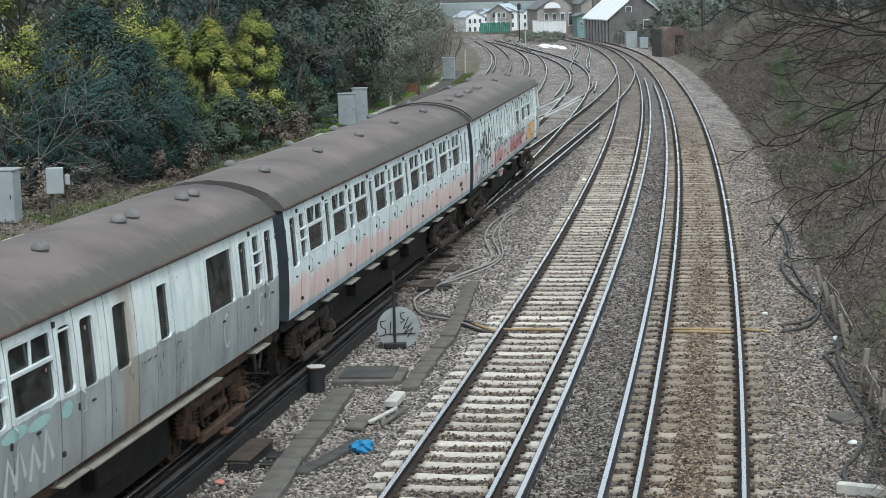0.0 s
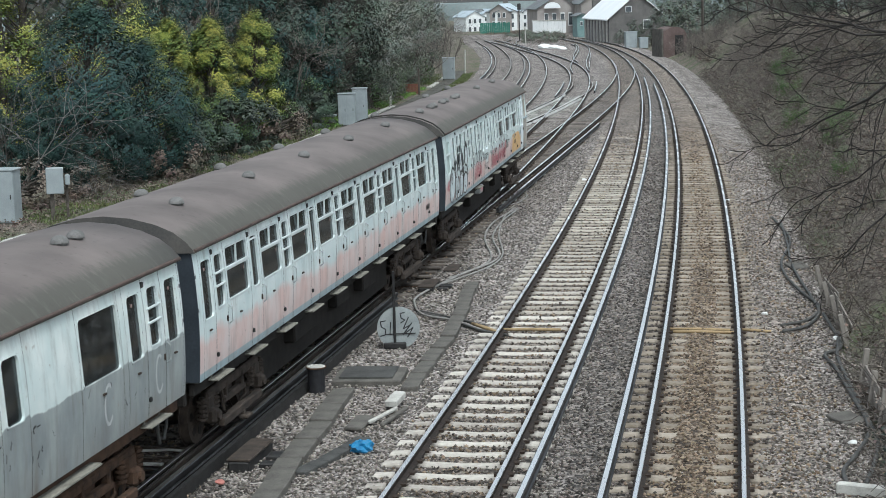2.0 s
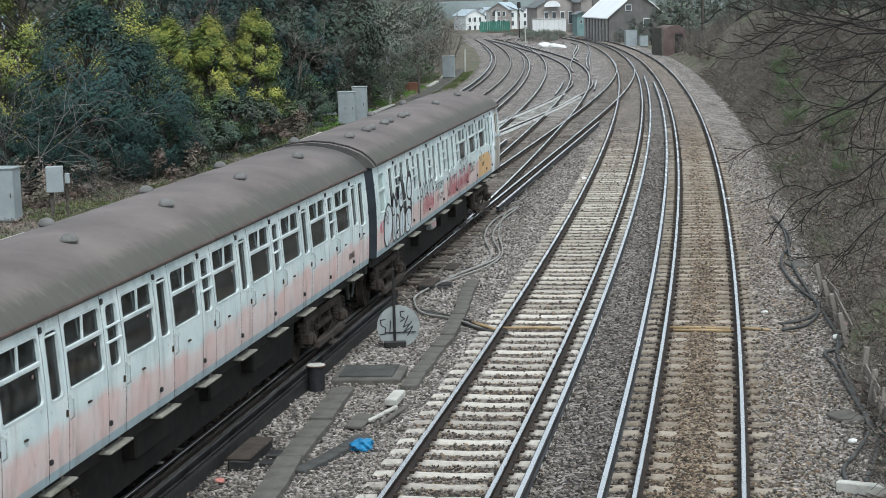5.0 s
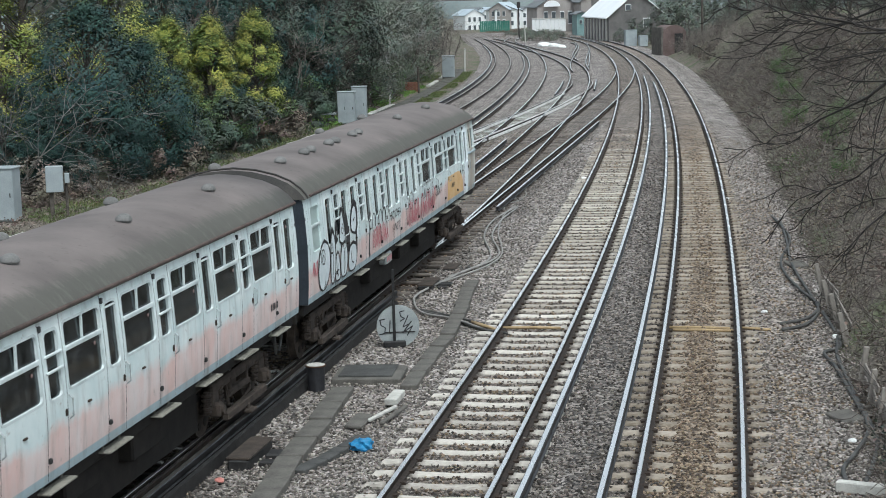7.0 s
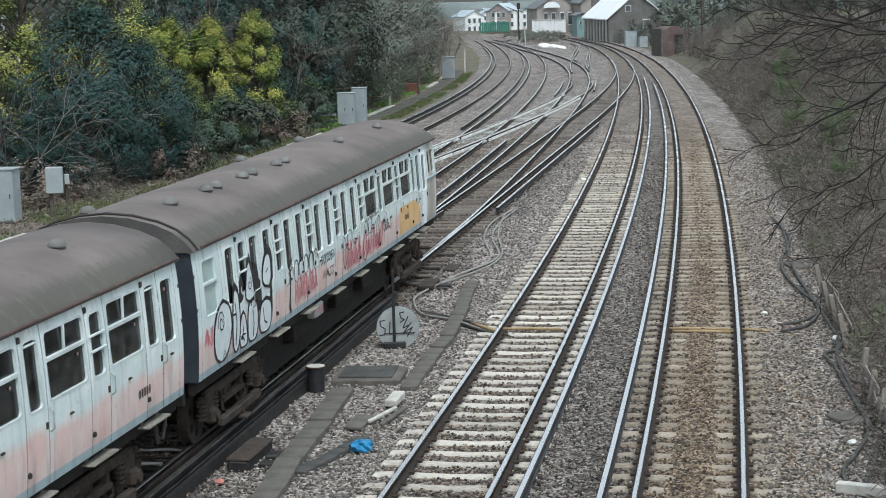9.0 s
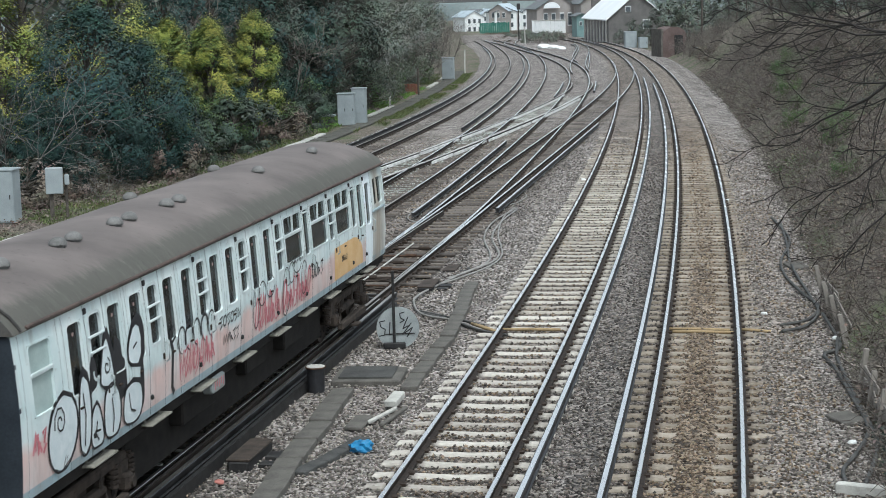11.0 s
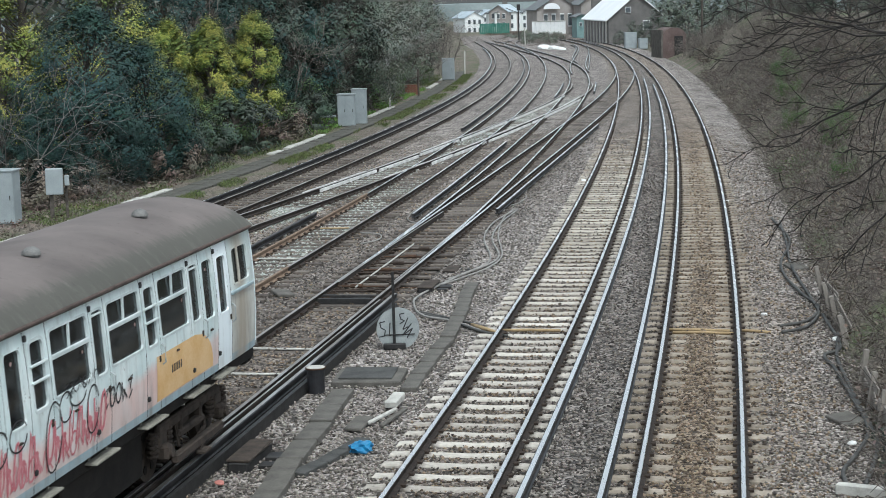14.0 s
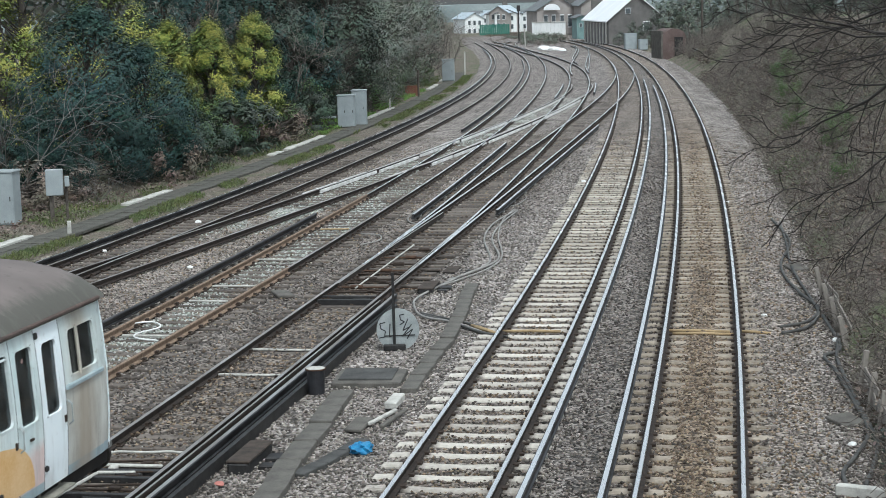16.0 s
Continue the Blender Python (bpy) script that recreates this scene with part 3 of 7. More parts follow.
for off in (-GAUGE / 2, GAUGE / 2):
    piece("rail", sweep("t", off, -18, 47, RAIL, [M["rail_side"], M["rail_dull"]]), track_t, "worn steel running rail")
third(track_t, "t", GAUGE / 2 + .40, [(-18, 42)], "rail_dull")
third(track_t, "t", GAUGE / 2 + .46, [(58, 94)])
track_b = track("track_4", "curved branch track on timber sleepers", "b", 50, 262, "rail_head")
third(track_b, "b", -GAUGE / 2 - .46, [(57, 84), (119, 136)])
third(track_b, "b", GAUGE / 2 + .5, [(124, 137)])
track_l = track("track_5", "rust-brown track on timber sleepers among pale ballast", "l", 64, 262, "rail_head")
for off, yj in ((-GAUGE / 2, 64), (GAUGE / 2, 47)):
    piece("rail", sweep("l", off, -18, yj, RAIL, [M["rail_brown"], M["rail_brown"]]), track_l, "rust-brown running rail")
piece("rail", sweep("l", GAUGE / 2, 47, 64, RAIL, [M["rail_side"], M["rail_dull"]]), track_l, "steel running rail")
third(track_l, "l", -GAUGE / 2 - .46, [(-18, 58)], "cond_dark")
third(track_l, "l", -GAUGE / 2 - .46, [(93, 190)], "rail_dull")
track_o = track("track_6", "outermost dark track on timber sleepers beside the cable trough", "o", 15, 262, "rail_dull", "rail_side")
third(track_o, "o", -GAUGE / 2 - .40, [(15, 230)])
track_x = track("track_7", "crossover track with whitewashed rails and timbers", "x", 32, 137, "rail_dull")

# short siding that leaves the branch towards the goods shed
SIDING = (((11.3, 153.0), (12.5, 169.0), (13.3, 180.0), (15.1, 198.5), (16.8, 215.3), (17.6, 228.5), (17.7, 236.0)),
          ((13.6, 176.0), (14.3, 192.0), (16.3, 213.0), (17.1, 226.0), (17.2, 234.0)),
          ((13.0, 156.0), (14.3, 174.7), (15.6, 189.3), (17.4, 208.3), (18.5, 225.2), (18.7, 238.0)),
          ((13.5, 162.0), (14.9, 178.7), (16.9, 200.8)))
track_s = thing("track_8", "short rusty siding leading towards the goods shed", "railway track", kind="structure")
for pts in SIDING:
    fit_x = np.polyfit([q[1] for q in pts], [q[0] for q in pts], min(3, len(pts) - 2))
    pts = [(float(np.polyval(fit_x, y)), y) for y in np.linspace(pts[0][1], pts[-1][1], 28)]
    vs, fs, ix, p = [], [], [], len(RAIL)
    for x, y in pts:
        vs += [(x + a, y, b) for a, b, _ in RAIL]
    for j in range(len(pts) - 1):
        fs += [(j * p + q, j * p + (q + 1) % p, (j + 1) * p + (q + 1) % p, (j + 1) * p + q) for q in range(p)]
        ix += [r[2] for r in RAIL]
    piece("rail", mesh_data("rail", vs, fs, [M["rail_side"], M["rail_head"]], ix), track_s, "steel running rail")

# broken whitewashed strips along the crossover
rw = random.Random(4)
STRIP = [(-.04, -.14, 0), (.04, -.14, 0), (.032, -.025, 0), (-.032, -.025, 0)]
for off, a, b in ((-GAUGE / 2 - .15, 65, 92), (-GAUGE / 2 + .15, 66, 122), (GAUGE / 2 - .15, 70, 120), (GAUGE / 2 + .15, 76, 118)):
    y = a
    while y < b:
        n = rw.uniform(2.5, 8.0)
        piece("rail_board", sweep("x", off + rw.uniform(-.06, .06), y, min(y + n, b), STRIP, [M["whitewash"], M["whitewash"]]), track_x, "whitewashed strip along the rail")
        y += n + rw.uniform(.1, .7)


# ---------------------------------------------------------------- sleepers
def sleeper_concrete():
    g = Geo()
    n = 10
    prof = [(-.115, -.2), (.115, -.2), (.108, -.03), (.085, 0), (-.085, 0), (-.108, -.03)]
    xs_ = [-1.25, -1.22, -.95, -.5, 0, .5, .95, 1.22, 1.25]
    zt = [-.04, -.01, .0, -.012, -.025, -.012, 0, -.01, -.04]
    vs = [(x, a, b + (t if b > -.1 else 0)) for x, t in zip(xs_, zt) for a, b in prof]
    fs = [(6 * j + q, 6 * j + 6 + q, 6 * j + 6 + (q + 1) % 6, 6 * j + (q + 1) % 6) for j in range(8) for q in range(6)]
    fs += [tuple(range(6)), tuple(range(53, 47, -1))]
    g.add(vs, fs)
    for s in (-1, 1):
        for d in (-.105, .105):
            g.box(s * GAUGE / 2 + d, 0, .012, .085, .13, .045, 0, 1)
    return g


def sleeper_timber(half=1.3):
    g = Geo().box(0, 0, -.07, half * 2, .25, .14, .015)
    for s in (-1, 1):
        g.box(s * GAUGE / 2, 0, .012, .34, .17, .03, 0, 1)
        for d in (-.10, .10):
            g.box(s * GAUGE / 2 + d, 0, .035, .06, .12, .06, 0, 1)
    return g


SM = {
    "pale": sleeper_concrete().mesh("sleeper", [M["sleeper_pale"], M["clip"]]),
    "mid": sleeper_concrete().mesh("sleeper", [M["sleeper_mid"], M["clip"]]),
    "tan": sleeper_concrete().mesh("sleeper", [M["sleeper_tan"], M["clip"]]),
    "wood": sleeper_timber().mesh("sleeper", [M["sleeper_wood"], M["clip"]]),
    "white": sleeper_timber().mesh("sleeper", [M["whitewash"], M["clip"]]),
}
FAR_SLEEPER = {k: Geo().box(0, 0, -.07, 2.5, .21, .14).box(-.7525, 0, -.06, .38, .24, .14, 0, 1).box(.7525, 0, -.06, .38, .24, .14, 0, 1).mesh("sleeper", [M[v], M["clip"]]) for k, v in (("pale", "sleeper_pale"), ("tan", "sleeper_tan"), ("wood", "sleeper_wood"))}
rs_ = random.Random(5)


SLEEPER_Y = {}


def sleepers(th, k, kind, y0, y1, pitch, top=-.155, odd=()):
    """Single sleepers along the nearer stretch, the far ones joined."""
    y, n, far = y0, 0, []
    sink = {"r": (62, 92, .02), "m": (60, 105, .026), "t": (200, 210, 0)}.get(k, (85, 115, .032))
    rows = SLEEPER_Y.setdefault(k, [])
    while y < y1:
        s = slope(k, y)
        rows.append(y)
        me = SM["white"] if n in odd else SM[("tan" if rs_.random() < (y - 66) / 25 else "mid" if rs_.random() < (y - 36) / 14 else kind) if kind == "pale" else kind]
        mt = Matrix.Translation((cx(k, y), y, top + rs_.uniform(-.012, .006) - (sink[2] + .02 * noise.noise((y * .25, 3, 1))) * min(max((y - sink[0]) / (sink[1] - sink[0]), 0), 1))) @ pose(0, 0, 0, 0, 0, -np.degrees(atan(s)) + rs_.uniform(-.5, .5))
        if y < 112 and n < 280:
            ob = new("sleeper", me)
            ob.parent = th
            ob.matrix_basis = mt
        else:
            far.append(mt)
        n += 1
        y += pitch / hypot(1, s) * rs_.uniform(.97, 1.03)
    if far:
        me = FAR_SLEEPER["tan" if kind == "pale" else kind]
        vs = np.array([v.co[:] for v in me.vertices])
        V, F, I, o = [], [], [], 0
        for mt in far:
            a = np.array(mt)
            V += (vs @ a[:3, :3].T + a[:3, 3]).tolist()
            for p in me.polygons:
                F.append(tuple(o + q for q in p.vertices))
                I.append(p.material_index)
            o += len(vs)
        tagged(piece("far_sleepers", mesh_data("far_sleepers", V, F, list(me.materials), I), th, "far row of sleepers"), kind="stuff")


sleepers(track_r, "r", "tan", -3, 235, .652)
sleepers(track_m, "m", "pale", -3, 235, .664)
sleepers(track_t, "t", "wood", -3, 120, .70)
sleepers(track_b, "b", "wood", 58, 235, .74)
sleepers(track_l, "l", "wood", 12, 235, .72)
sleepers(track_o, "o", "wood", 30, 235, .72)
sleepers(track_x, "x", "wood", 62, 118, .74)


# ---------------------------------------------------------------- loose ballast stones
SLEEPER_ROWS = {k: np.array(v) for k, v in SLEEPER_Y.items()}


def swept(x, y, chance):
    """True where a sleeper's top lies clear of stones."""
    for k, rows in SLEEPER_ROWS.items():
        off = x - cx(k, y)
        if abs(off) > 1.32:
            continue
        yy = y + slope(k, y) * off
        j = int(np.searchsorted(rows, yy))
        d = min(abs(yy - rows[max(j - 1, 0)]), abs(yy - rows[min(j, len(rows) - 1)]))
        if d > .105:
            continue
        if k == "m":
            return chance < .96
        if k == "r":
            return chance < (.30 if abs(off) < .34 + .14 * sin(y * 3) else .35 if off > 1.0 else .95)
        return chance < (.75 if y > 36 else .05)
    return False


def stones(name, label, count, seed, mat, pick, size=(.016, .035)):
    rng = np.random.default_rng(seed)
    base = np.array([(1, 0, 0), (-1, 0, 0), (0, 1, 0), (0, -1, 0), (0, 0, 1), (0, 0, -1)], float)
    tri = np.array([(0, 2, 4), (2, 1, 4), (1, 3, 4), (3, 0, 4), (3, 1, 5), (0, 3, 5)])
    pts = []
    while len(pts) < count:
        y = 20.5 + 72 * rng.random(4000) ** 2.0
        u = rng.random(4000)
        keep = rng.random(4000)
        for yy, uu, kk in zip(y, u, keep):
            lo, hi = max(left_edge(yy), -yy * .262 - 1), min(right_edge(yy) + .3, yy * .262 + 1)
            x = lo + (hi - lo) * uu
            if kk < pick(x, yy) and not swept(x, yy, kk * 977 % 1):
                pts.append((x, yy))
    pts = np.array(pts[:count])
    r = rng.uniform(size[0], size[1], count) * (0.82 + pts[:, 1] / 220)
    jit = base[None] * rng.uniform(.7, 1.3, (count, 6, 1)) + rng.uniform(-.25, .25, (count, 6, 3))
    jit *= np.array([1.15, 1.0, .8])
    an = rng.uniform(-.7, .7, count)
    tl = rng.uniform(-.6, .6, count)
    c, s, c2, s2 = np.cos(an), np.sin(an), np.cos(tl), np.sin(tl)
    y1 = jit[..., 1] * c2[:, None] - jit[..., 2] * s2[:, None]
    z1 = jit[..., 1] * s2[:, None] + jit[..., 2] * c2[:, None]
    x2 = jit[..., 0] * c[:, None] - y1 * s[:, None]
    y2 = jit[..., 0] * s[:, None] + y1 * c[:, None]
    V = np.stack([x2, y2, z1], -1) * r[:, None, None]
    zb = -0.20 + rng.uniform(-.015, .025, count)
    zb += .055 * np.array([swept(x, y, -1) for x, y in pts]) * (np.abs(pts[:, 0] - np.array([cx("r", y) for _, y in pts])) > .5)
    zb += np.array([heaped(x, y) for x, y in pts])
    V += np.stack([pts[:, 0], pts[:, 1], zb], -1)[:, None]
    T = (tri[None] + 6 * np.arange(count)[:, None, None]).reshape(-1, 3)
    tagged(piece(name, mesh_fast(name, V.reshape(-1, 3), T, mat)), label, "ballast", kind="stuff")


def p_brown(x, y):
    return stain(x, y)[0] * (1 - stain(x, y)[1] * .7)


def p_dark(x, y):
    return stain(x, y)[1]


def p_grey(x, y):
    a, o = stain(x, y)
    return max(0.04, (1 - a) * (1 - o))


stones("ballast_stones", "loose grey ballast stones beside the tracks", 72000, 11, M["stone_grey"], p_grey)
stones("ballast_stones", "loose rust-brown ballast stones between the rails", 34000, 12, M["stone_brown"], p_brown)
stones("ballast_stones", "ballast stones dark with oil and painted shade along the running rails", 30000, 13, M["stone_dark"], p_dark)


def p_limed(x, y):
    return limed(x, y)


stones("ballast_stones", "pale greenish-grey stones around the crossover", 16000, 14, M["stone_white"], p_limed, (.018, .036))


# ---------------------------------------------------------------- the train
# coach space: y along the coach from its end towards the bridge, x to the side that faces the other tracks, z from the rail tops
BOT, CROWN = 1.31, 3.84


def hw(z):
    return 1.41 - 0.045 * ((z - 2.1) / 0.9) ** 2


ROOF = [(0, CROWN), (.42, 3.805), (.8, 3.713), (1.08, 3.595), (1.27, 3.45), (1.365, 3.34), (1.40, 3.28)]
ZR = [BOT, 1.44, 1.62, 1.85, 2.1, 2.3, 2.55, 2.85, 3.1, 3.27]


def side_panel(y0, y1, win=None, sgn=1, z0=BOT, z1=3.27, inset=0.0):
    """A piece of side wall with an opening; win = (y0, y1, z0, z1)."""
    us = [y0, y1] if not win else [y0, win[0], win[1], y1]
    zs = sorted(set([z for z in ZR if z0 < z < z1] + [z0, z1] + (list(win[2:]) if win else [])))
    g = Geo()
    skip = lambda a, b, c, d: win and a >= win[0] - 1e-6 and b <= win[1] + 1e-6 and c >= win[2] - 1e-6 and d <= win[3] + 1e-6
    P = lambda u, z, i: (sgn * (hw(z) - inset - i), u, z)
    for a, b in zip(us, us[1:]):
        for c, d in zip(zs, zs[1:]):
            if skip(a, b, c, d):
                continue
            q = [P(a, c, 0), P(b, c, 0), P(b, d, 0), P(a, d, 0)]
            g.add(q, [(0, 1, 2, 3) if sgn > 0 else (3, 2, 1, 0)])
    T = .045
    rims = [(y0, y1, z0, z1, 1)] + ([(*win, -1)] if win else [])
    for a, b, c, d, o in rims:
        seq = [(a, z) for z in zs if c <= z <= d] + [(b, z) for z in reversed(zs) if c <= z <= d]
        for (u, z), (u2, z2) in zip(seq, seq[1:] + seq[:1]):
            g.add([P(u, z, 0), P(u2, z2, 0), P(u2, z2, T), P(u, z, T)], [(0, 1, 2, 3)], 1)
    return g


def rounded(a, b, c, d, r, n=4):
    pts = []
    for cy, cz, s in ((b - r, d - r, 0), (a + r, d - r, 1), (a + r, c + r, 2), (b - r, c + r, 3)):
        for k in range(n + 1):
            t = pi / 2 * (s + k / n)
            pts.append((cy + r * cos(t), cz + r * sin(t)))
    return pts


def window_ring(win, sgn, wide=.03, r=.07, out=.008):
    """Raised surround with rounded corners."""
    a, b, c, d = win
    o, i = rounded(a - wide, b + wide, c - wide, d + wide, r + wide), rounded(a + .012, b - .012, c + .012, d - .012, r)
    n = len(o)
    vs = [(sgn * (hw(z) + out), u, z) for u, z in o] + [(sgn * (hw(z) + out), u, z) for u, z in i] + [(sgn * (hw(z) - .03), u, z) for u, z in i] + [(sgn * (hw(z) - .002), u, z) for u, z in o]
    fs = []
    for k in range(n):
        j = (k + 1) % n
        fs += [(k, j, n + j, n + k), (n + k, n + j, 2 * n + j, 2 * n + k), (3 * n + k, 3 * n + j, j, k)]
    if sgn < 0:
        fs = [f[::-1] for f in fs]
    return Geo().add(vs, fs)


def pane(win, sgn, deep=.028):
    a, b, c, d = win
    vs = [(sgn * (hw(z) - e), u, z) for e in (deep, deep + .006) for u, z in ((a, c), (b, c), (b, d), (a, d))]
    return Geo().add(vs, [(0, 1, 2, 3), (7, 6, 5, 4), (0, 4, 5, 1), (1, 5, 6, 2), (2, 6, 7, 3), (3, 7, 4, 0)])


def bar(u0, u1, z, sgn, h=.035, out=.012):
    x = sgn * (hw(z) + out - .02)
    return Geo().box(x, (u0 + u1) / 2, z, .04, u1 - u0, h, .008)


def segment(car, kind, y0, y1, sgn, paint, dark=False):
    """One body panel or door of a coach side with what is fixed to it."""
    door = kind in ("barred", "plain", "cabdoor", "vandoor")
    gap = .010 if door else .0035
    a, b = y0 + gap, y1 - gap
    mid = (a + b) / 2
    win = {"big": (a + .07, b - .07, 2.30, 3.13), "slim": (mid - .235, mid + .235, 2.19, 3.10), "barred": (mid - .2, mid + .2, 2.27, 3.10),
           "plain": (mid - .2, mid + .2, 2.27, 3.12), "frost": (mid - .33, mid + .33, 2.22, 3.08), "cabdoor": (mid - .22, mid + .22, 2.16, 3.06),
           "cabwin": (a + .20, b - .12, 2.50, 3.08), "fixed": (a + .06, b - .06, 2.22, 3.10), "vandoor": (mid - .27, mid + .27, 2.17, 3.07),
           "small": (mid - .24, mid + .24, 2.25, 3.05)}.get(kind)
    ob = part("door" if door else "side_panel", side_panel(a, b, win, sgn), [paint, M["rubber"]], car)
    if door and kind != "vandoor":
        # grab handle, hinge bump and louvre
        hy = a + .07
        x = hw(2.0) * sgn
        part("handle", Geo().tube([(x, b + .05, 2.24), (x + sgn * .05, b + .05, 2.2), (x + sgn * .05, b + .05, 1.98), (x, b + .05, 1.94)], .013), M["disc"], ob, "grab handle")
        part("door_stop", Geo().box(sgn * (hw(1.57) + .012), a + .03, 1.57, .04, .07, .07, .012), M["rubber"], ob, "black rubber door stop")
        part("louvre", Geo().box(sgn * (hw(3.17) + .01), a + .02, 3.17, .035, .07, .08, .01), M["rubber"], ob)
        part("door_lock", Geo().box(sgn * (hw(2.05) + .008), b - .06, 2.04, .025, .05, .09, .01), M["clip"], ob)
    elif kind in ("big", "slim", "fixed"):
        part("lamp_bracket", Geo().box(sgn * (hw(2.0) + .012), mid, 2.02, .03, .1, .03, .008), M["clip"], ob)
    if win:
        part("window_frame", window_ring(win, sgn, {"barred": .03, "big": .02, "plain": .02}.get(kind, .012), out=.005), M["coach_trim"] if kind in ("big", "barred", "plain") else paint, ob)
        if kind == "big":
            part("transom", bar(win[0], win[1], 2.80, sgn, .06), M["coach_trim"], ob)
            part("mullion", Geo().box(sgn * (hw(2.97) - .01), mid, 2.97, .035, .03, .32, .006), M["coach_trim"], ob)
        if kind == "barred":
            for z in (2.62, 2.82):
                part("window_bar", bar(win[0] - .05, win[1] + .05, z, sgn, .032, .03), M["coach_trim"], ob, "white safety bar")
        if kind == "plain":
            part("droplight_rail", bar(win[0] + .03, win[1] - .03, 3.06, sgn, .025), M["coach_trim"], ob)
        if kind == "cabwin":
            part("mullion", Geo().tube([(sgn * (hw(z) + .002), win[0] + .34 * (win[1] - win[0]), z) for z in (2.48, 2.7, 2.9, 3.1)], .024, 6), M["coach_rusty"], ob)
            part("waist_ledge", Geo().box(sgn * (hw(2.4) + .015), (a + b) / 2, 2.40, .05, b - a, .06, .012), M["band_blue"], ob, "blue-grey ledge below the cab window")
        if kind == "frost":
            part("transom", bar(win[0], win[1], 2.72, sgn, .05), M["coach_trim"], ob)
        p = part("window_pane", pane(win, sgn), M["frosted"] if kind == "frost" else M["glass"], ob)
        p.visible_shadow = False
        if sgn > 0 and kind in ("slim", "big"):
            zz = 2.95 if kind == "slim" else 2.68
            yy = mid if kind == "slim" else win[1] - .2
            part("sticker", Geo().cyl((sgn * (hw(zz) - .026), yy, zz), (sgn * (hw(zz) - .02), yy, zz), .026, n=10), M["sticker"], ob, "small round window sticker")
    return ob


def roof_mesh(y0, y1, dome_far=False):
    """Arched roof; the cab end droops."""
    half = ROOF[1:]
    sec = [(-x, z) for x, z in reversed(half)] + ROOF[:1] + half
    st = [(y0, 1, 0), (y0 + .01, 1, 0)] + [(y0 + (y1 - y0) * k / 12, 1, 0) for k in range(1, 12)]
    if dome_far:
        st += [(y1 - .9, 1, 0), (y1 - .6, .998, .01), (y1 - .35, .992, .03), (y1 - .15, .978, .08), (y1 - .02, .95, .17), (y1 + .03, .93, .26)]
        st = [s for s in st if s[0] <= y1 - .9 or s[1] < 1]
    else:
        st += [(y1, 1, 0)]
    vs = []
    for y, w, d in st:
        vs += [(x * w, y, z - d * (z - 3.28) / (CROWN - 3.28) * 1.0 - (0.02 if d > .35 else 0)) for x, z in sec]
    n = len(sec)
    fs = [(j * n + k, j * n + k + 1, (j + 1) * n + k + 1, (j + 1) * n + k) for j in range(len(st) - 1) for k in range(n - 1)]
    fs = [f[::-1] for f in fs]
    g = Geo().add(vs, fs)
    g.f += [tuple(range(n)), tuple(range((len(st) - 1) * n, len(st) * n))[::-1]]
    g.i += [1, 0 if dome_far else 1]
    return g


def ventilator(car, x, y):
    z = CROWN - 0.17 * (x / .8) ** 2 * 0.9
    g = Geo().cyl((x, y, z - .05), (x, y, z + .03), .10, .10, 12)
    g.cyl((x, y, z + .012), (x, y, z + .03), .125, .125, 14)
    g.ball((x, y, z + .03), .125, .14, .10, 14, 5, half=True)
    part("roof_ventilator", g, M["vent"], car, "domed roof ventilator", True)


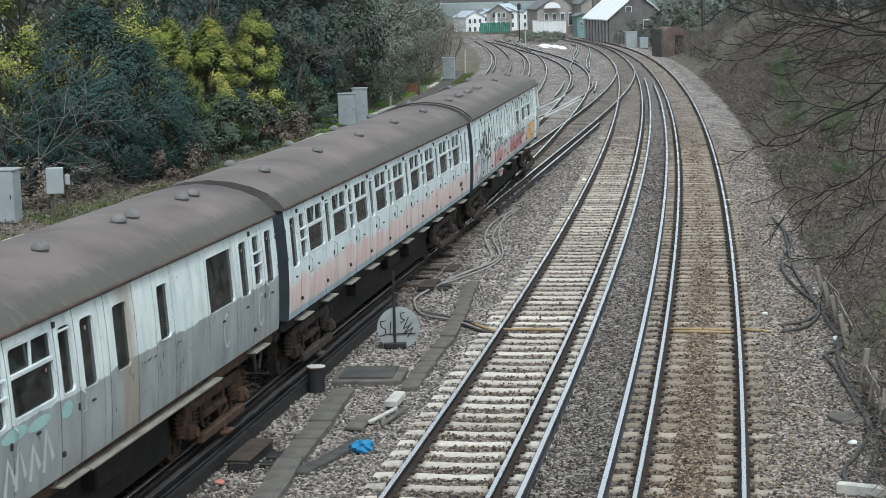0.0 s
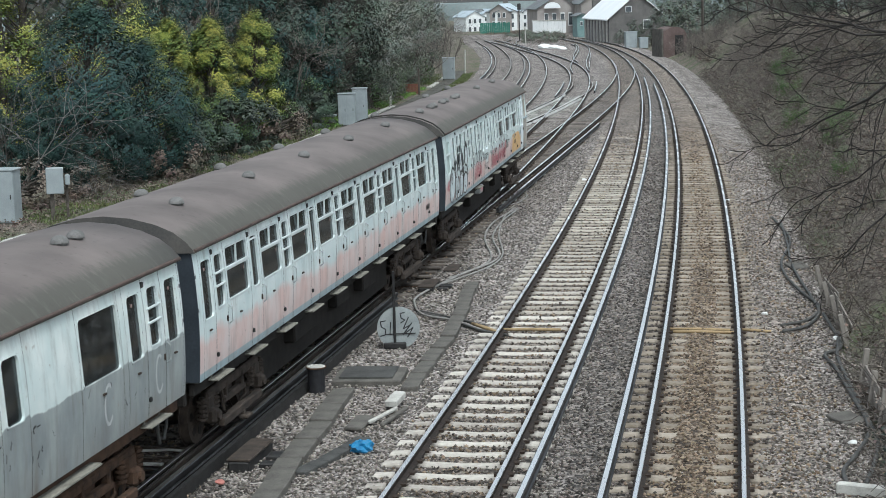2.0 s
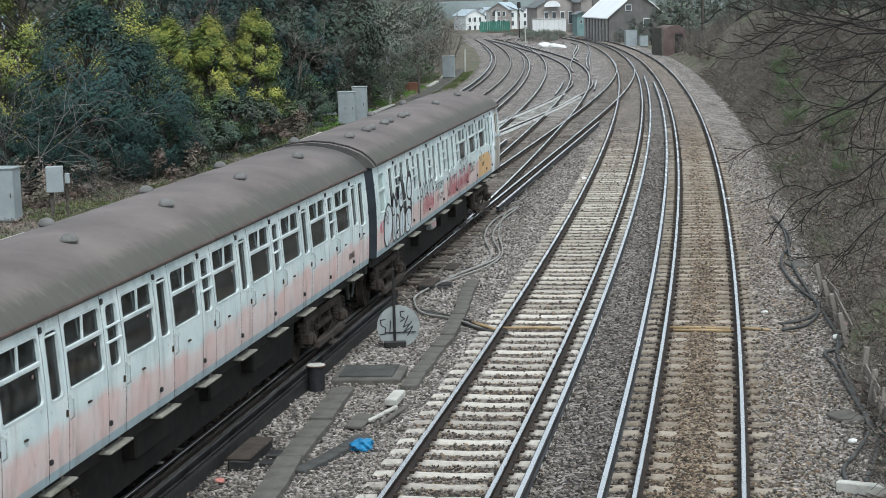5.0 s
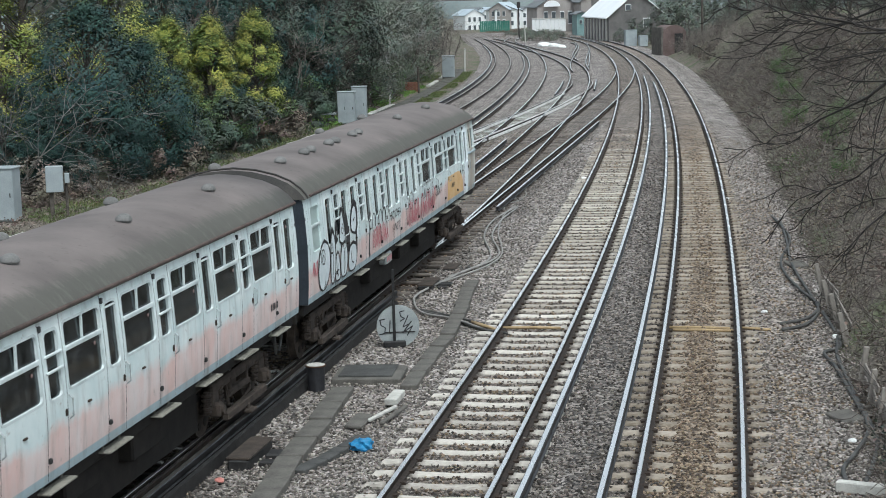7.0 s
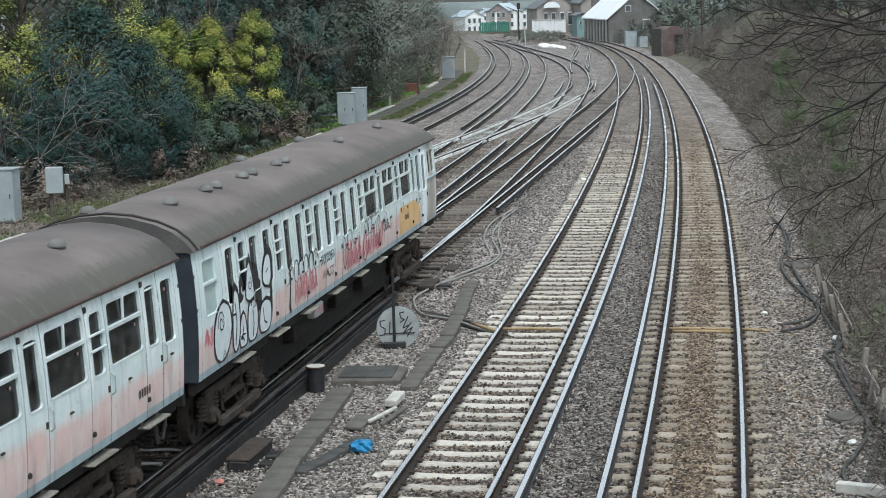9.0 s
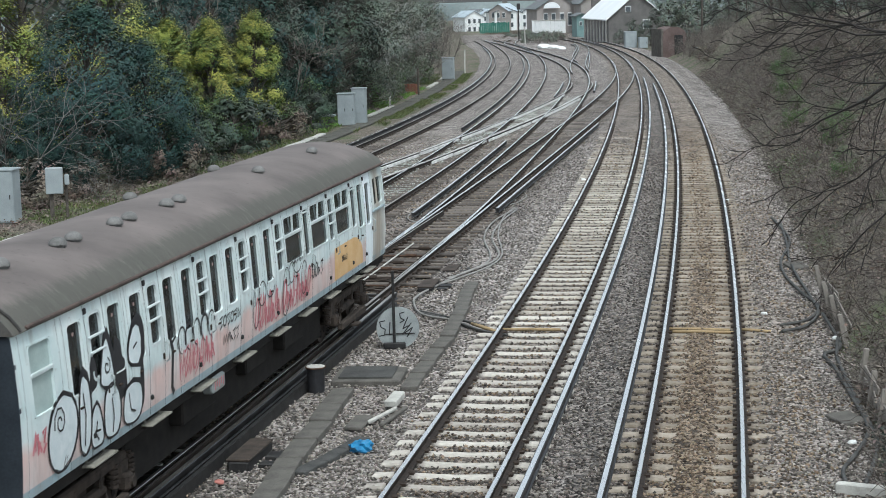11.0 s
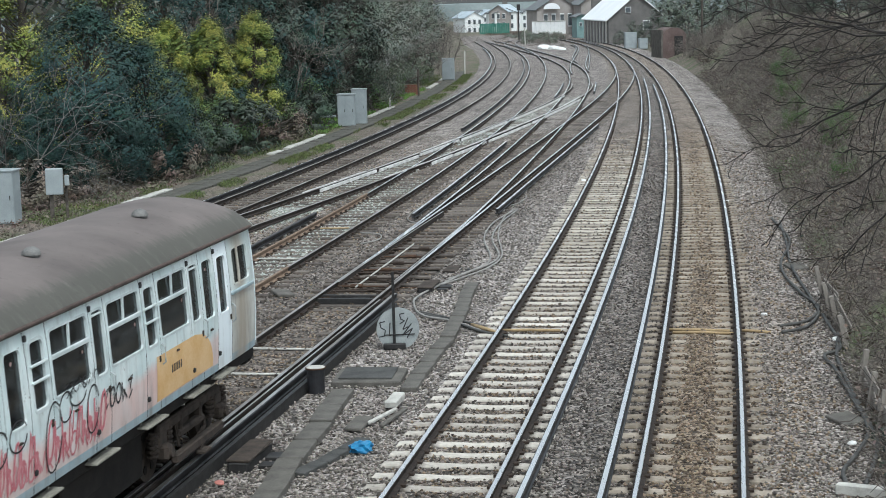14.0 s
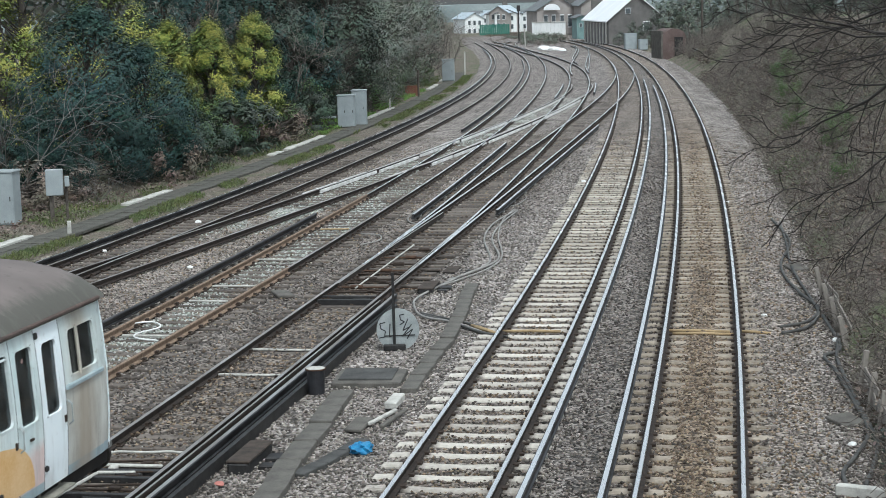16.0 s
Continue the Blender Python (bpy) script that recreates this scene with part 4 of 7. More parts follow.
def bogie(car, yc, look_of="bogie"):
    """A bogie in brake-dust brown or, under the guard's coach, in rust."""
    bg = part("bogie", Geo().box(0, yc, .62, 1.9, .5, .3, .04), M[look_of], car, "brake-dust brown bogie")
    for s in (-1, 1):
        x = s * 1.02
        g = Geo().box(x, yc, .80, .10, 2.9, .16, .03)
        g.box(x, yc - 1.3, .62, .12, .34, .34, .03).box(x, yc + 1.3, .62, .12, .34, .34, .03)
        g.box(x, yc, .55, .14, 1.2, .12, .03).box(x, yc - .45, .68, .12, .1, .3, .02).box(x, yc + .45, .68, .12, .1, .3, .02)
        part("side_frame", g, M[look_of], bg)
        for d in (-1.62, -.98, .98, 1.62):
            g = Geo()
            for j in range(5):
                g.cyl((x, yc + d, .46 + j * .07), (x, yc + d, .50 + j * .07), .085, .085, 10)
            g.cyl((x, yc + d, .44), (x, yc + d, .82), .05, .05, 8)
            part("coil_spring", g, M[look_of], bg)
        for d in (-1.3, 1.3):
            part("axle_box", Geo().box(x + s * .06, yc + d, .47, .2, .3, .26, .05).cyl((x + s * .1, yc + d, .47), (x + s * .2, yc + d, .47), .09, .08, 12), M[look_of], bg)
        part("shoe_beam", Geo().box(s * 1.16, yc, .30, .12, 2.2, .14, .02), M[look_of], bg, "timber collector-shoe beam")
        part("collector_shoe", Geo().box(s * 1.24, yc, .16, .16, .32, .06, .015).box(s * 1.2, yc, .22, .06, .1, .12, .01), M[look_of], bg)
        part("brake_hanger", Geo().tube([(x, yc - .6, .75), (x + s * .04, yc - .62, .4), (x + s * .02, yc - .4, .28), (x, yc + .4, .28), (x + s * .04, yc + .62, .4), (x, yc + .6, .75)], .03), M[look_of], bg)
    wheels = []
    for d in (-1.3, 1.3):
        g = Geo()
        for s in (-1, 1):
            g.cyl((s * .69, 0, 0), (s * .815, 0, 0), .455, .445, 28).cyl((s * .665, 0, 0), (s * .69, 0, 0), .48, .48, 28)
            for j in range(6):
                t = pi / 3 * j
                g.cyl((s * .815, cos(t) * .28, sin(t) * .28), (s * .825, cos(t) * .28, sin(t) * .28), .07, .07, 8, 1)
        g.cyl((-.9, 0, 0), (.9, 0, 0), .085, .085, 12)
        ob = part("wheelset", g, [M[look_of], M["underframe"]], car, "steel wheelset")
        ob.matrix_basis = pose(0, yc + d, .457)
        wheels.append(ob)
    return wheels


def coach(name, label, layout, paint_of, vents, length, cab=False, far_end="gangway", under="underframe"):
    car = thing(name, label, "railway coach")
    wheels = []
    # sides
    for sgn in (1, -1):
        for kind, y0, y1 in layout:
            segment(car, kind, y0, y1, sgn, paint_of(kind, y0))
    L = length
    E = L - (.42 if cab else 0)
    for sgn in (1, -1):
        g = Geo().add([(sgn * (hw(3.27) + .002), 0, 3.265), (sgn * (hw(3.27) + .002), E, 3.265), (sgn * 1.345, E, 3.335), (sgn * 1.345, 0, 3.335),
                       (sgn * (hw(3.27) - .04), 0, 3.265), (sgn * (hw(3.27) - .04), E, 3.265), (sgn * 1.30, E, 3.335), (sgn * 1.30, 0, 3.335)],
                      [(0, 1, 2, 3), (7, 6, 5, 4), (0, 4, 5, 1), (3, 2, 6, 7), (0, 3, 7, 4), (1, 5, 6, 2)])
        part("cantrail", g, paint_of("rail", 0), car)
        part("gutter", Geo().box(sgn * 1.385, L / 2, 3.315, .05, L - (.7 if cab else 0), .045, .012), M["roof_edge"], car, "rusty rain gutter")
        part("sole_bar", Geo().box(sgn * 1.22, L / 2, 1.20, .10, L - .1, .24, .02), M[under], car, "side sill of the underframe")
    part("roof", roof_mesh(-.04, L + (0 if cab else .04), cab), [M["roof"], M["coach_end"]], car, "grey-brown weathered roof", True)
    for x, y in vents:
        ventilator(car, x, y)
    # floor, ceiling, partitions and seats
    part("floor", Geo().box(0, L / 2, 1.33, 2.68, L - .1, .08), M["interior"], car)
    part("ceiling_panel", Geo().box(0, L / 2, 3.30, 2.5, L - .1, .03), M["interior"], car)
    y = 1.0
    k = 0
    while y < L - 1.6:
        for s in (-1, 1):
            g = Geo().box(s * .75, y, 1.78, 1.0, .46, .16, .05).box(s * .75, y + .24 * (1 if k % 2 else -1), 2.12, 1.0, .12, .82, .05)
            part("bench_seat", g, M["moquette"], car, "dark blue bench seat", False)
        y += .98
        k += 1
    # ends
    for y, sg, kind in ((0, -1, "gangway"), (L, 1, far_end)):
        if kind == "gangway":
            prof = [(s * hw(z), z) for s, zz in ((1, (BOT, 1.85, 2.4, 2.9, 3.29)), (-1, (3.29, 2.9, 2.4, 1.85, BOT))) for z in zz]
            n = len(prof)
            g = Geo().add([(x, y, z) for x, z in prof] + [(x, y - sg * .05, z) for x, z in prof],
                          [tuple(range(n))[::sg], tuple(range(n, 2 * n))[::-sg]] + [(i, (i + 1) % n, n + (i + 1) % n, n + i) for i in range(n)])
            part("end_wall", g, M["coach_end_blue"], car, "dark blue end wall")
            g = Geo()
            for j in range(5):
                g.box(0, y + sg * (.04 + j * .06), 2.36, 1.12 - .05 * (j % 2), .05, 2.12 - .05 * (j % 2), .02)
            part("gangway", g, M["gangway"], car, "grimy bellows gangway")
            part("jumper_box", Geo().box(.95, y + sg * .12, 1.55, .34, .2, .42, .03), M["coach_end"], car)
            part("buffer_beam", Geo().box(0, y + sg * .03, 1.12, 2.3, .14, .34, .02), M["underframe"], car)
            if far_end == "cab":
              part("roof_rib", Geo().tube([(x * 1.004, y + sg * -.16, z + .018) for x, z in [(-a, b) for a, b in reversed(ROOF[1:])] + ROOF], .02, 6), M["coach_end"], car, "dark conduit over the roof end")
            for s in (-.75, .75):
                part("hose", Geo().tube([(s, y + sg * .1, 1.1), (s, y + sg * .28, .8), (s + .06, y + sg * .34, .55), (s + .1, y + sg * .24, .5), (s + .12, y + sg * .14, .7), (s + .12, y + sg * .08, 1.1)], .028), M["cable"], car)
        else:
            # flat-fronted cab with a slight bow and rounded corners
            fr = [(1.40, -.42), (1.385, -.22), (1.33, -.07), (1.18, .0), (.6, .05), (0, .06), (-.6, .05), (-1.18, 0), (-1.33, -.07), (-1.385, -.22), (-1.40, -.42)]
            zs = [BOT, 1.85, 2.4, 2.9, 3.29]
            vs = [(x * hw(z) / 1.41, y + d - .05 * max(0, z - 2.4), z) for z in zs for x, d in fr]
            n = len(fr)
            fs = [(j * n + q, (j + 1) * n + q, (j + 1) * n + q + 1, j * n + q + 1) for j in range(len(zs) - 1) for q in range(n - 1)]
            fs = [f[::-1] for f in fs]
            cabf = part("cab_front", Geo().add(vs, fs), M["coach_rusty"], car, "grimy white cab front", True)
            for xx in (-.85, .85):
                part("cab_window", Geo().box(xx, y + .035, 2.79, .68, .05, .6, .02), M["glass"], cabf)
            part("cab_door_panel", Geo().box(0, y + .07, 2.3, .7, .06, 1.9, .02), M["coach_trim"], cabf)
            part("corner_strip", Geo().tube([(1.362 * hw(z) / 1.41, y - .13 - .05 * max(0, z - 2.4), z) for z in zs], .012), M["white_paint"], car, "white corner beading")
            part("corner_strip", Geo().tube([(-1.362 * hw(z) / 1.41, y - .13 - .05 * max(0, z - 2.4), z) for z in zs], .012), M["white_paint"], car, "white corner beading")
            part("buffer_beam", Geo().box(0, y - .05, 1.12, 2.3, .2, .34, .02), M["underframe"], car)
            for s in (-.87, .87):
                part("buffer", Geo().cyl((s, y, 1.06), (s, y + .42, 1.06), .11, .10, 12).cyl((s, y + .42, 1.06), (s, y + .47, 1.06), .24, .24, 16), M["underframe"], car)
    # underframe
    bog = (2.75, L - 2.75)
    for yb in bog:
        wheels += bogie(car, yb, "bogie_rust" if under == "rust_iron" else "bogie")
    part("underframe", Geo().box(0, L / 2, 1.18, 2.2, L - .3, .16, .02), M["underframe"], car)
    for yy, sx, sy, sz in ((L * .36, .8, 1.7, .42), (L * .52, .7, 1.2, .36), (L * .64, .8, 1.4, .44)):
        for s in (-1, 1):
            part("equipment_box", Geo().box(s * .86, yy + (.3 if s < 0 else 0), .86, sx * .7, sy, sz, .03), M["underframe"], car)
    # one long dark block, added to stop light passing under the coach
    part("equipment_case", Geo().box(-.08, L / 2, .66, 2.0, L - 9.0, .92, .04), M["underframe"], car, "dark block added under the floor to keep light out")
    for yb in bog:
        part("traction_motor", Geo().box(-.1, yb, .60, 1.2, 2.2, .72, .08), M["underframe"], car)
    # step boards under the doors
    for kind, y0, y1 in layout:
        if kind in ("barred", "plain", "cabdoor"):
            for s in (-1, 1):
                g = Geo().box(s * 1.35, (y0 + y1) / 2, 1.19, .18, .86, .03, .008)
                g.box(s * 1.27, (y0 + y1) / 2 - .3, 1.21, .04, .04, .12).box(s * 1.27, (y0 + y1) / 2 + .3, 1.21, .04, .04, .12)
                part("step_board", g, M["step_board"], car, "worn wooden step board")
    if under == "rust_iron":
        # long footboard and a lower step below the van doors
        for s in (-1, 1):
            part("footboard", Geo().box(s * 1.34, 14.1, 1.17, .20, 5.4, .035, .008), M["step_board"], car, "long worn wooden footboard")
            for yy in (11.8, 13.0, 14.2, 15.4, 16.6):
                part("footboard_bracket", Geo().box(s * 1.24, yy, 1.11, .06, .05, .14).box(s * 1.3, yy, 1.14, .14, .04, .03), M["rust_iron"], car)
            part("lower_step", Geo().box(s * 1.36, 9.3, .66, .22, .9, .04, .01).box(s * 1.30, 8.95, .9, .04, .06, .5).box(s * 1.30, 9.65, .9, .04, .06, .5), M["step_board"], car, "low wooden step on brackets")
    return car, wheels


def bays(spec, y=0.0):
    out = []
    for kind, w in spec:
        out.append((kind, y, y + w))
        y += w
    return out


W_BIG, W_DOOR = 1.30, .63
spec_b = [("blank", .22), ("slim", .60), ("barred", W_DOOR)]
for k in range(9):
    spec_b += [("big", W_BIG), ("plain" if k % 2 == 0 else "barred", W_DOOR)]
spec_b += [("slim", .66), ("blank", .18)]
tot = sum(w for _, w in spec_b)
LEN_B = 20.2
spec_b = [(k, w * LEN_B / tot) for k, w in spec_b]

spec_c = [("blank", .18), ("frost", 1.10), ("blank", .17)]
for k in range(4):
    spec_c += [("slim", .70), ("barred", .64), ("slim", .70), ("blank", .11)]
spec_c += [("slim", .70), ("barred", .64), ("big", 1.31), ("plain", .52), ("big", 1.32), ("barred", .58), ("big", 1.33), ("plain", .55), ("slim", .68), ("cabdoor", .70), ("cabwin", 1.13)]
LEN_C = 20.22
tot = sum(w for _, w in spec_c)
spec_c = [(k, w * (LEN_C - .42) / tot) for k, w in spec_c]

# the guard's coach, listed from the far end back
spec_a = [("blank", .06), ("slim", .72), ("barred", .70), ("slim", .70), ("blank", .18), ("fixed", 1.38), ("blank", 1.50), ("small", .74), ("blank", .74), ("vandoor", 1.0), ("blank", .22), ("slim", .78), ("plain", .62), ("big", 1.34),
          ("barred", .66), ("big", 1.32), ("plain", .66), ("big", 1.32), ("barred", .66), ("big", 1.32), ("plain", .66), ("big", 1.32), ("slim", .62), ("blank", .36)]
tot = sum(w for _, w in spec_a)
spec_a = [(k, w * LEN_B / tot) for k, w in spec_a][::-1]


def paint_b(kind, y):
    return M["coach_pink"]


def paint_c(kind, y):
    return M["coach_white"] if kind == "cabdoor" else M["coach_rusty"] if kind == "cabwin" else M["coach_pink"]


def paint_a(kind, y):
    return M["coach_grey"]


vb = [(.5, y) for y in (1.9, 6.0, 10.0, 14.0, 18.0)] + [(-.62, y) for y in (3.4, 7.9, 12.2, 16.4)]
vc = [(.46, y) for y in (1.8, 3.65, 4.2, 5.8, 6.4, 8.1, 8.7, 13.3, 17.3)] + [(-.62, y) for y in (1.0, 9.4, 14.0)]
va = [(.42, LEN_B + y) for y in (-7.7, -4.85, -4.3, -2.0, -1.45, -12, -15.5)]
coach_b, wheels_b = coach("trailer_coach", "white and faded pink slam-door coach with grey roof", bays(spec_b), paint_b, vb, LEN_B)
coach_c, wheels_c = coach("driving_coach", "white and pink driving coach with graffiti and orange panel", bays(spec_c), paint_c, vc, LEN_C, cab=True, far_end="cab")
coach_a, wheels_a = coach("guard_coach", "grey and white guard's coach with rust streaks", bays(spec_a), paint_a, va, LEN_B, under="rust_iron")

def fill_shape(g, outline, lift, rows=10):
    """A convex painted patch that follows the curve of the side."""
    z0, z1 = min(z for _, z in outline), max(z for _, z in outline)
    closed = outline + outline[:1]

    def span(z):
        hits = [a[0] + (b[0] - a[0]) * (z - a[1]) / (b[1] - a[1]) for a, b in zip(closed, closed[1:]) if abs(b[1] - a[1]) > 1e-9 and min(a[1], b[1]) <= z <= max(a[1], b[1])]
        return min(hits), max(hits)

    zs = [z0 + 1e-4 + (z1 - z0 - 2e-4) * k / rows for k in range(rows + 1)]
    vs = [(hw(z) + lift, y, z) for z in zs for y in span(z)]
    return g.add(vs, [(2 * k, 2 * k + 1, 2 * k + 3, 2 * k + 2) for k in range(rows)])


# orange panel near the cab of the driving coach
y0, y1 = 15.14, 17.66
ring = [(y0, 1.45), (y1, 1.45)] + [(y1 - (1 - cos(t)) * .85, 1.45 + .64 * sin(t) ** .85) for t in [pi / 2 * k / 8 for k in range(1, 9)]] + [(y0, 2.09)]
part("warning_panel", fill_shape(Geo(), ring, .006), M["coach_orange"], coach_c, "faded orange panel with a rounded corner")


# ---------------------------------------------------------------- graffiti as painted strokes
def stroke(g, pts, w, lift=.006, mi=0):
    """A flat painted line on a coach side through (y, z) points."""
    P = []
    for k in range(len(pts)):
        a, b = pts[max(k - 1, 0)], pts[min(k + 1, len(pts) - 1)]
        d = Vector((b[0] - a[0], b[1] - a[1]))
        d = d.normalized() if d.length > 1e-5 else Vector((1, 0))
        P += [(pts[k][0] - d.y * w / 2, pts[k][1] + d.x * w / 2), (pts[k][0] + d.y * w / 2, pts[k][1] - d.x * w / 2)]
    g.add([(hw(z) + lift, y, z) for y, z in P], [(2 * k, 2 * k + 1, 2 * k + 3, 2 * k + 2) for k in range(len(pts) - 1)], mi)


def loop(cy, cz, ry, rz, t0=0, t1=2 * pi, n=18, lean=0.0):
    return [(cy + ry * cos(t0 + (t1 - t0) * k / n) + lean * rz * sin(t0 + (t1 - t0) * k / n), cz + rz * sin(t0 + (t1 - t0) * k / n)) for k in range(n + 1)]


def scrawl(g, rng, y0, y1, z0, z1, w, n, mi=0):
    """A row of sharp abstract marks."""
    step = (y1 - y0) / n
    for k in range(n):
        c = y0 + (k + .5) * step
        kind = rng.randrange(4)
        h = z1 - z0
        a = rng.uniform(-.1, .1)
        if kind == 0:
            pts = [(c - step * .4, z0 + h * .1), (c - step * .1 + a, z1), (c + step * .15, z0 + h * .2), (c + step * .45, z0 + h * .9)]
        elif kind == 1:
            pts = loop(c, (z0 + z1) / 2, step * .4, h * .45, rng.uniform(0, 6), rng.uniform(9, 12), 14, .2)
        elif kind == 2:
            pts = [(c - step * .35, z1 - h * .1), (c - step * .3, z0), (c + step * .1, z0 + h * .5), (c - step * .2, z0 + h * .55), (c + step * .4, z0 + h * .05)]
        else:
            pts = [(c - step * .4, z0 + h * .8), (c + step * .4, z1), (c - step * .1, z0 + h * .4), (c + step * .3, z0 + h * .3), (c - step * .3, z0 - h * .05)]
        stroke(g, pts, w, .006 + .002 * (k % 3), mi)


rng = random.Random(3)
# pale bubble letters with heavy black shadows
def soft(pts, n=2):
    """Rounds the corners of a closed outline."""
    for _ in range(n):
        pts = [q for p, r in zip(pts, pts[1:] + pts[:1]) for q in ((p[0] * .75 + r[0] * .25, p[1] * .75 + r[1] * .25), (p[0] * .25 + r[0] * .75, p[1] * .25 + r[1] * .75))]
    return pts


def blown(pts, k, dy, dz):
    """The outline grown about its middle and moved."""
    my, mz = sum(p[0] for p in pts) / len(pts), sum(p[1] for p in pts) / len(pts)
    return [(my + (y - my) * k + dy, max(mz + (z - mz) * k + dz, 1.36)) for y, z in pts]


EGG = loop(1.20, 1.86, .47, .47, 0, 2 * pi, 20, .12)[:-1]
STEM = soft([(1.70, 1.40), (2.08, 1.38), (2.14, 2.0), (2.02, 2.46), (1.74, 2.36)])
LEG = soft([(2.10, 1.38), (2.56, 1.37), (2.52, 1.66), (2.34, 2.02), (2.10, 1.86)])
BELLY = soft([(2.58, 1.38), (3.14, 1.37), (3.18, 1.92), (2.86, 2.16), (2.54, 1.98)])
PEAK = soft([(2.46, 2.10), (2.98, 2.06), (2.92, 2.44), (2.76, 2.82), (2.52, 2.42)], 1)
CUP = soft([(3.24, 1.40), (3.96, 1.38), (4.02, 1.84), (3.70, 1.98), (3.28, 1.92)])
FLAG = soft([(3.52, 2.20), (3.98, 2.14), (4.06, 2.62), (3.82, 2.74), (3.50, 2.46)], 1)
LETTERS = (EGG, STEM, LEG, BELLY, PEAK, CUP, FLAG)
low = lambda pts: [(y, max(z, 1.40)) for y, z in pts]
g = Geo()
for q, (pts, k, dy, dz) in enumerate(((EGG, 1.05, .02, .02), (STEM, 1.12, .03, .05), (LEG, 1.06, .03, .02), (BELLY, 1.08, .04, .03), (PEAK, 1.26, .06, .04), (CUP, 1.08, .05, .03), (FLAG, 1.34, .08, .03))):
    fill_shape(g, blown(pts, k, dy, dz), .004 + .0005 * q)
for y0, z0, w0, h0 in ((2.26, 2.36, .16, .24), (3.12, 2.30, .22, .40), (3.30, 2.10, .16, .30), (4.02, 1.90, .10, .42)):
    fill_shape(g, soft([(y0 - w0, z0 - h0), (y0 + w0, z0 - h0 * .9), (y0 + w0 * .8, z0 + h0 * .8), (y0 - w0 * .3, z0 + h0)], 1), .0038)
part("graffiti", g, M["black_paint"], coach_c, "heavy black shadow of the sprayed bubble letters")["kind"] = "stuff"
g = Geo()
for q, pts in enumerate(LETTERS):
    fill_shape(g, blown(pts, .97, 0, 0), .009 + .001 * q)
part("graffiti", g, M["white_paint"], coach_c, "pale grey-white bubble letters sprayed on the side")["kind"] = "stuff"
g = Geo()
for q, pts in enumerate(LETTERS):
    stroke(g, low(pts + pts[:1]), .032, .019)
stroke(g, [(1.10 + (.035 + .012 * k) * cos(k * .75), 2.02 + (.03 + .014 * k) * sin(k * .75)) for k in range(14)], .028, .020)
stroke(g, [(2.72 + (.03 + .010 * k) * cos(k * .75), 2.36 + (.02 + .010 * k) * sin(k * .75)) for k in range(11)], .024, .020)
for pts in ([(2.30, 1.74), (2.26, 1.58), (2.36, 1.48)], [(2.22, 1.62), (2.42, 1.60)], [(2.84, 1.92), (2.90, 1.66), (2.86, 1.46)], [(3.46, 1.84), (3.54, 1.60), (3.72, 1.54)], [(3.70, 2.40), (3.86, 2.46)], [(1.86, 2.20), (1.92, 1.90), (1.88, 1.52)]):
    stroke(g, pts, .030, .020)
scrawl(g, rng, .92, 1.34, 1.42, 1.56, .022, 3)
# a long drip and rows of black marks
stroke(g, [(5.34, 2.34), (5.24, 2.22), (5.32, 2.06), (5.28, 1.52), (5.36, 1.42)], .10, .008)
stroke(g, [(5.22, 2.30), (5.42, 2.38), (5.46, 2.22), (5.28, 2.16)], .05, .009)
for k, cy in enumerate((5.72, 6.06, 6.42, 6.80, 7.14)):
    stroke(g, loop(cy, 2.10, .17, .20, .1, 3.6, 10, .2), .055 if k % 2 else .03, .008)
    stroke(g, [(cy - .14, 2.18), (cy - .10, 1.96), (cy + .02, 1.90)], .022, .008)
scrawl(g, rng, 7.55, 8.72, 1.92, 2.10, .030, 6)
scrawl(g, rng, 7.75, 8.60, 1.62, 1.80, .030, 5)
for cy, cz, ry, rz in ((9.62, 1.92, .20, .36), (9.98, 2.08, .22, .20), (10.5, 2.12, .24, .18), (11.5, 1.86, .24, .42), (11.9, 2.14, .20, .18), (12.3, 2.22, .26, .14), (12.75, 1.92, .20, .30)):
    stroke(g, loop(cy, cz, ry, rz, .4, 6.2, 20, .15), .024, .010)
scrawl(g, rng, 13.1, 14.2, 1.78, 2.06, .034, 5)
scrawl(g, rng, 11.9, 13.0, 2.24, 2.40, .018, 6)
part("graffiti", g, M["black_paint"], coach_c, "black sprayed outlines and scrawls")["kind"] = "stuff"
g = Geo()
scrawl(g, rng, 5.62, 7.30, 1.55, 2.0, .046, 8)
scrawl(g, rng, 5.62, 7.20, 1.50, 1.85, .030, 7)
scrawl(g, rng, 9.55, 11.1, 1.50, 2.08, .050, 8)
scrawl(g, rng, 11.3, 13.2, 1.55, 2.10, .052, 9)
scrawl(g, rng, 9.7, 13.0, 1.48, 1.80, .032, 13)
scrawl(g, rng, .28, .70, 1.78, 2.06, .055, 3)
part("graffiti", g, M["red_paint"], coach_c, "red sprayed scrawls along the lower side")["kind"] = "stuff"
# pale box with scrawls hung below the sill
box = part("hanging_box", Geo().box(1.16, 7.75, 1.04, .30, .62, .26, .03), M["disc"], coach_c, "pale grey box hung under the sill")
for k in range(5):
    part("scrawl", Geo().box(1.314, 7.52 + k * .11, 1.04 + .02 * (k % 2), .006, .022, .14 - .03 * (k % 2)), M["red_paint"], box)
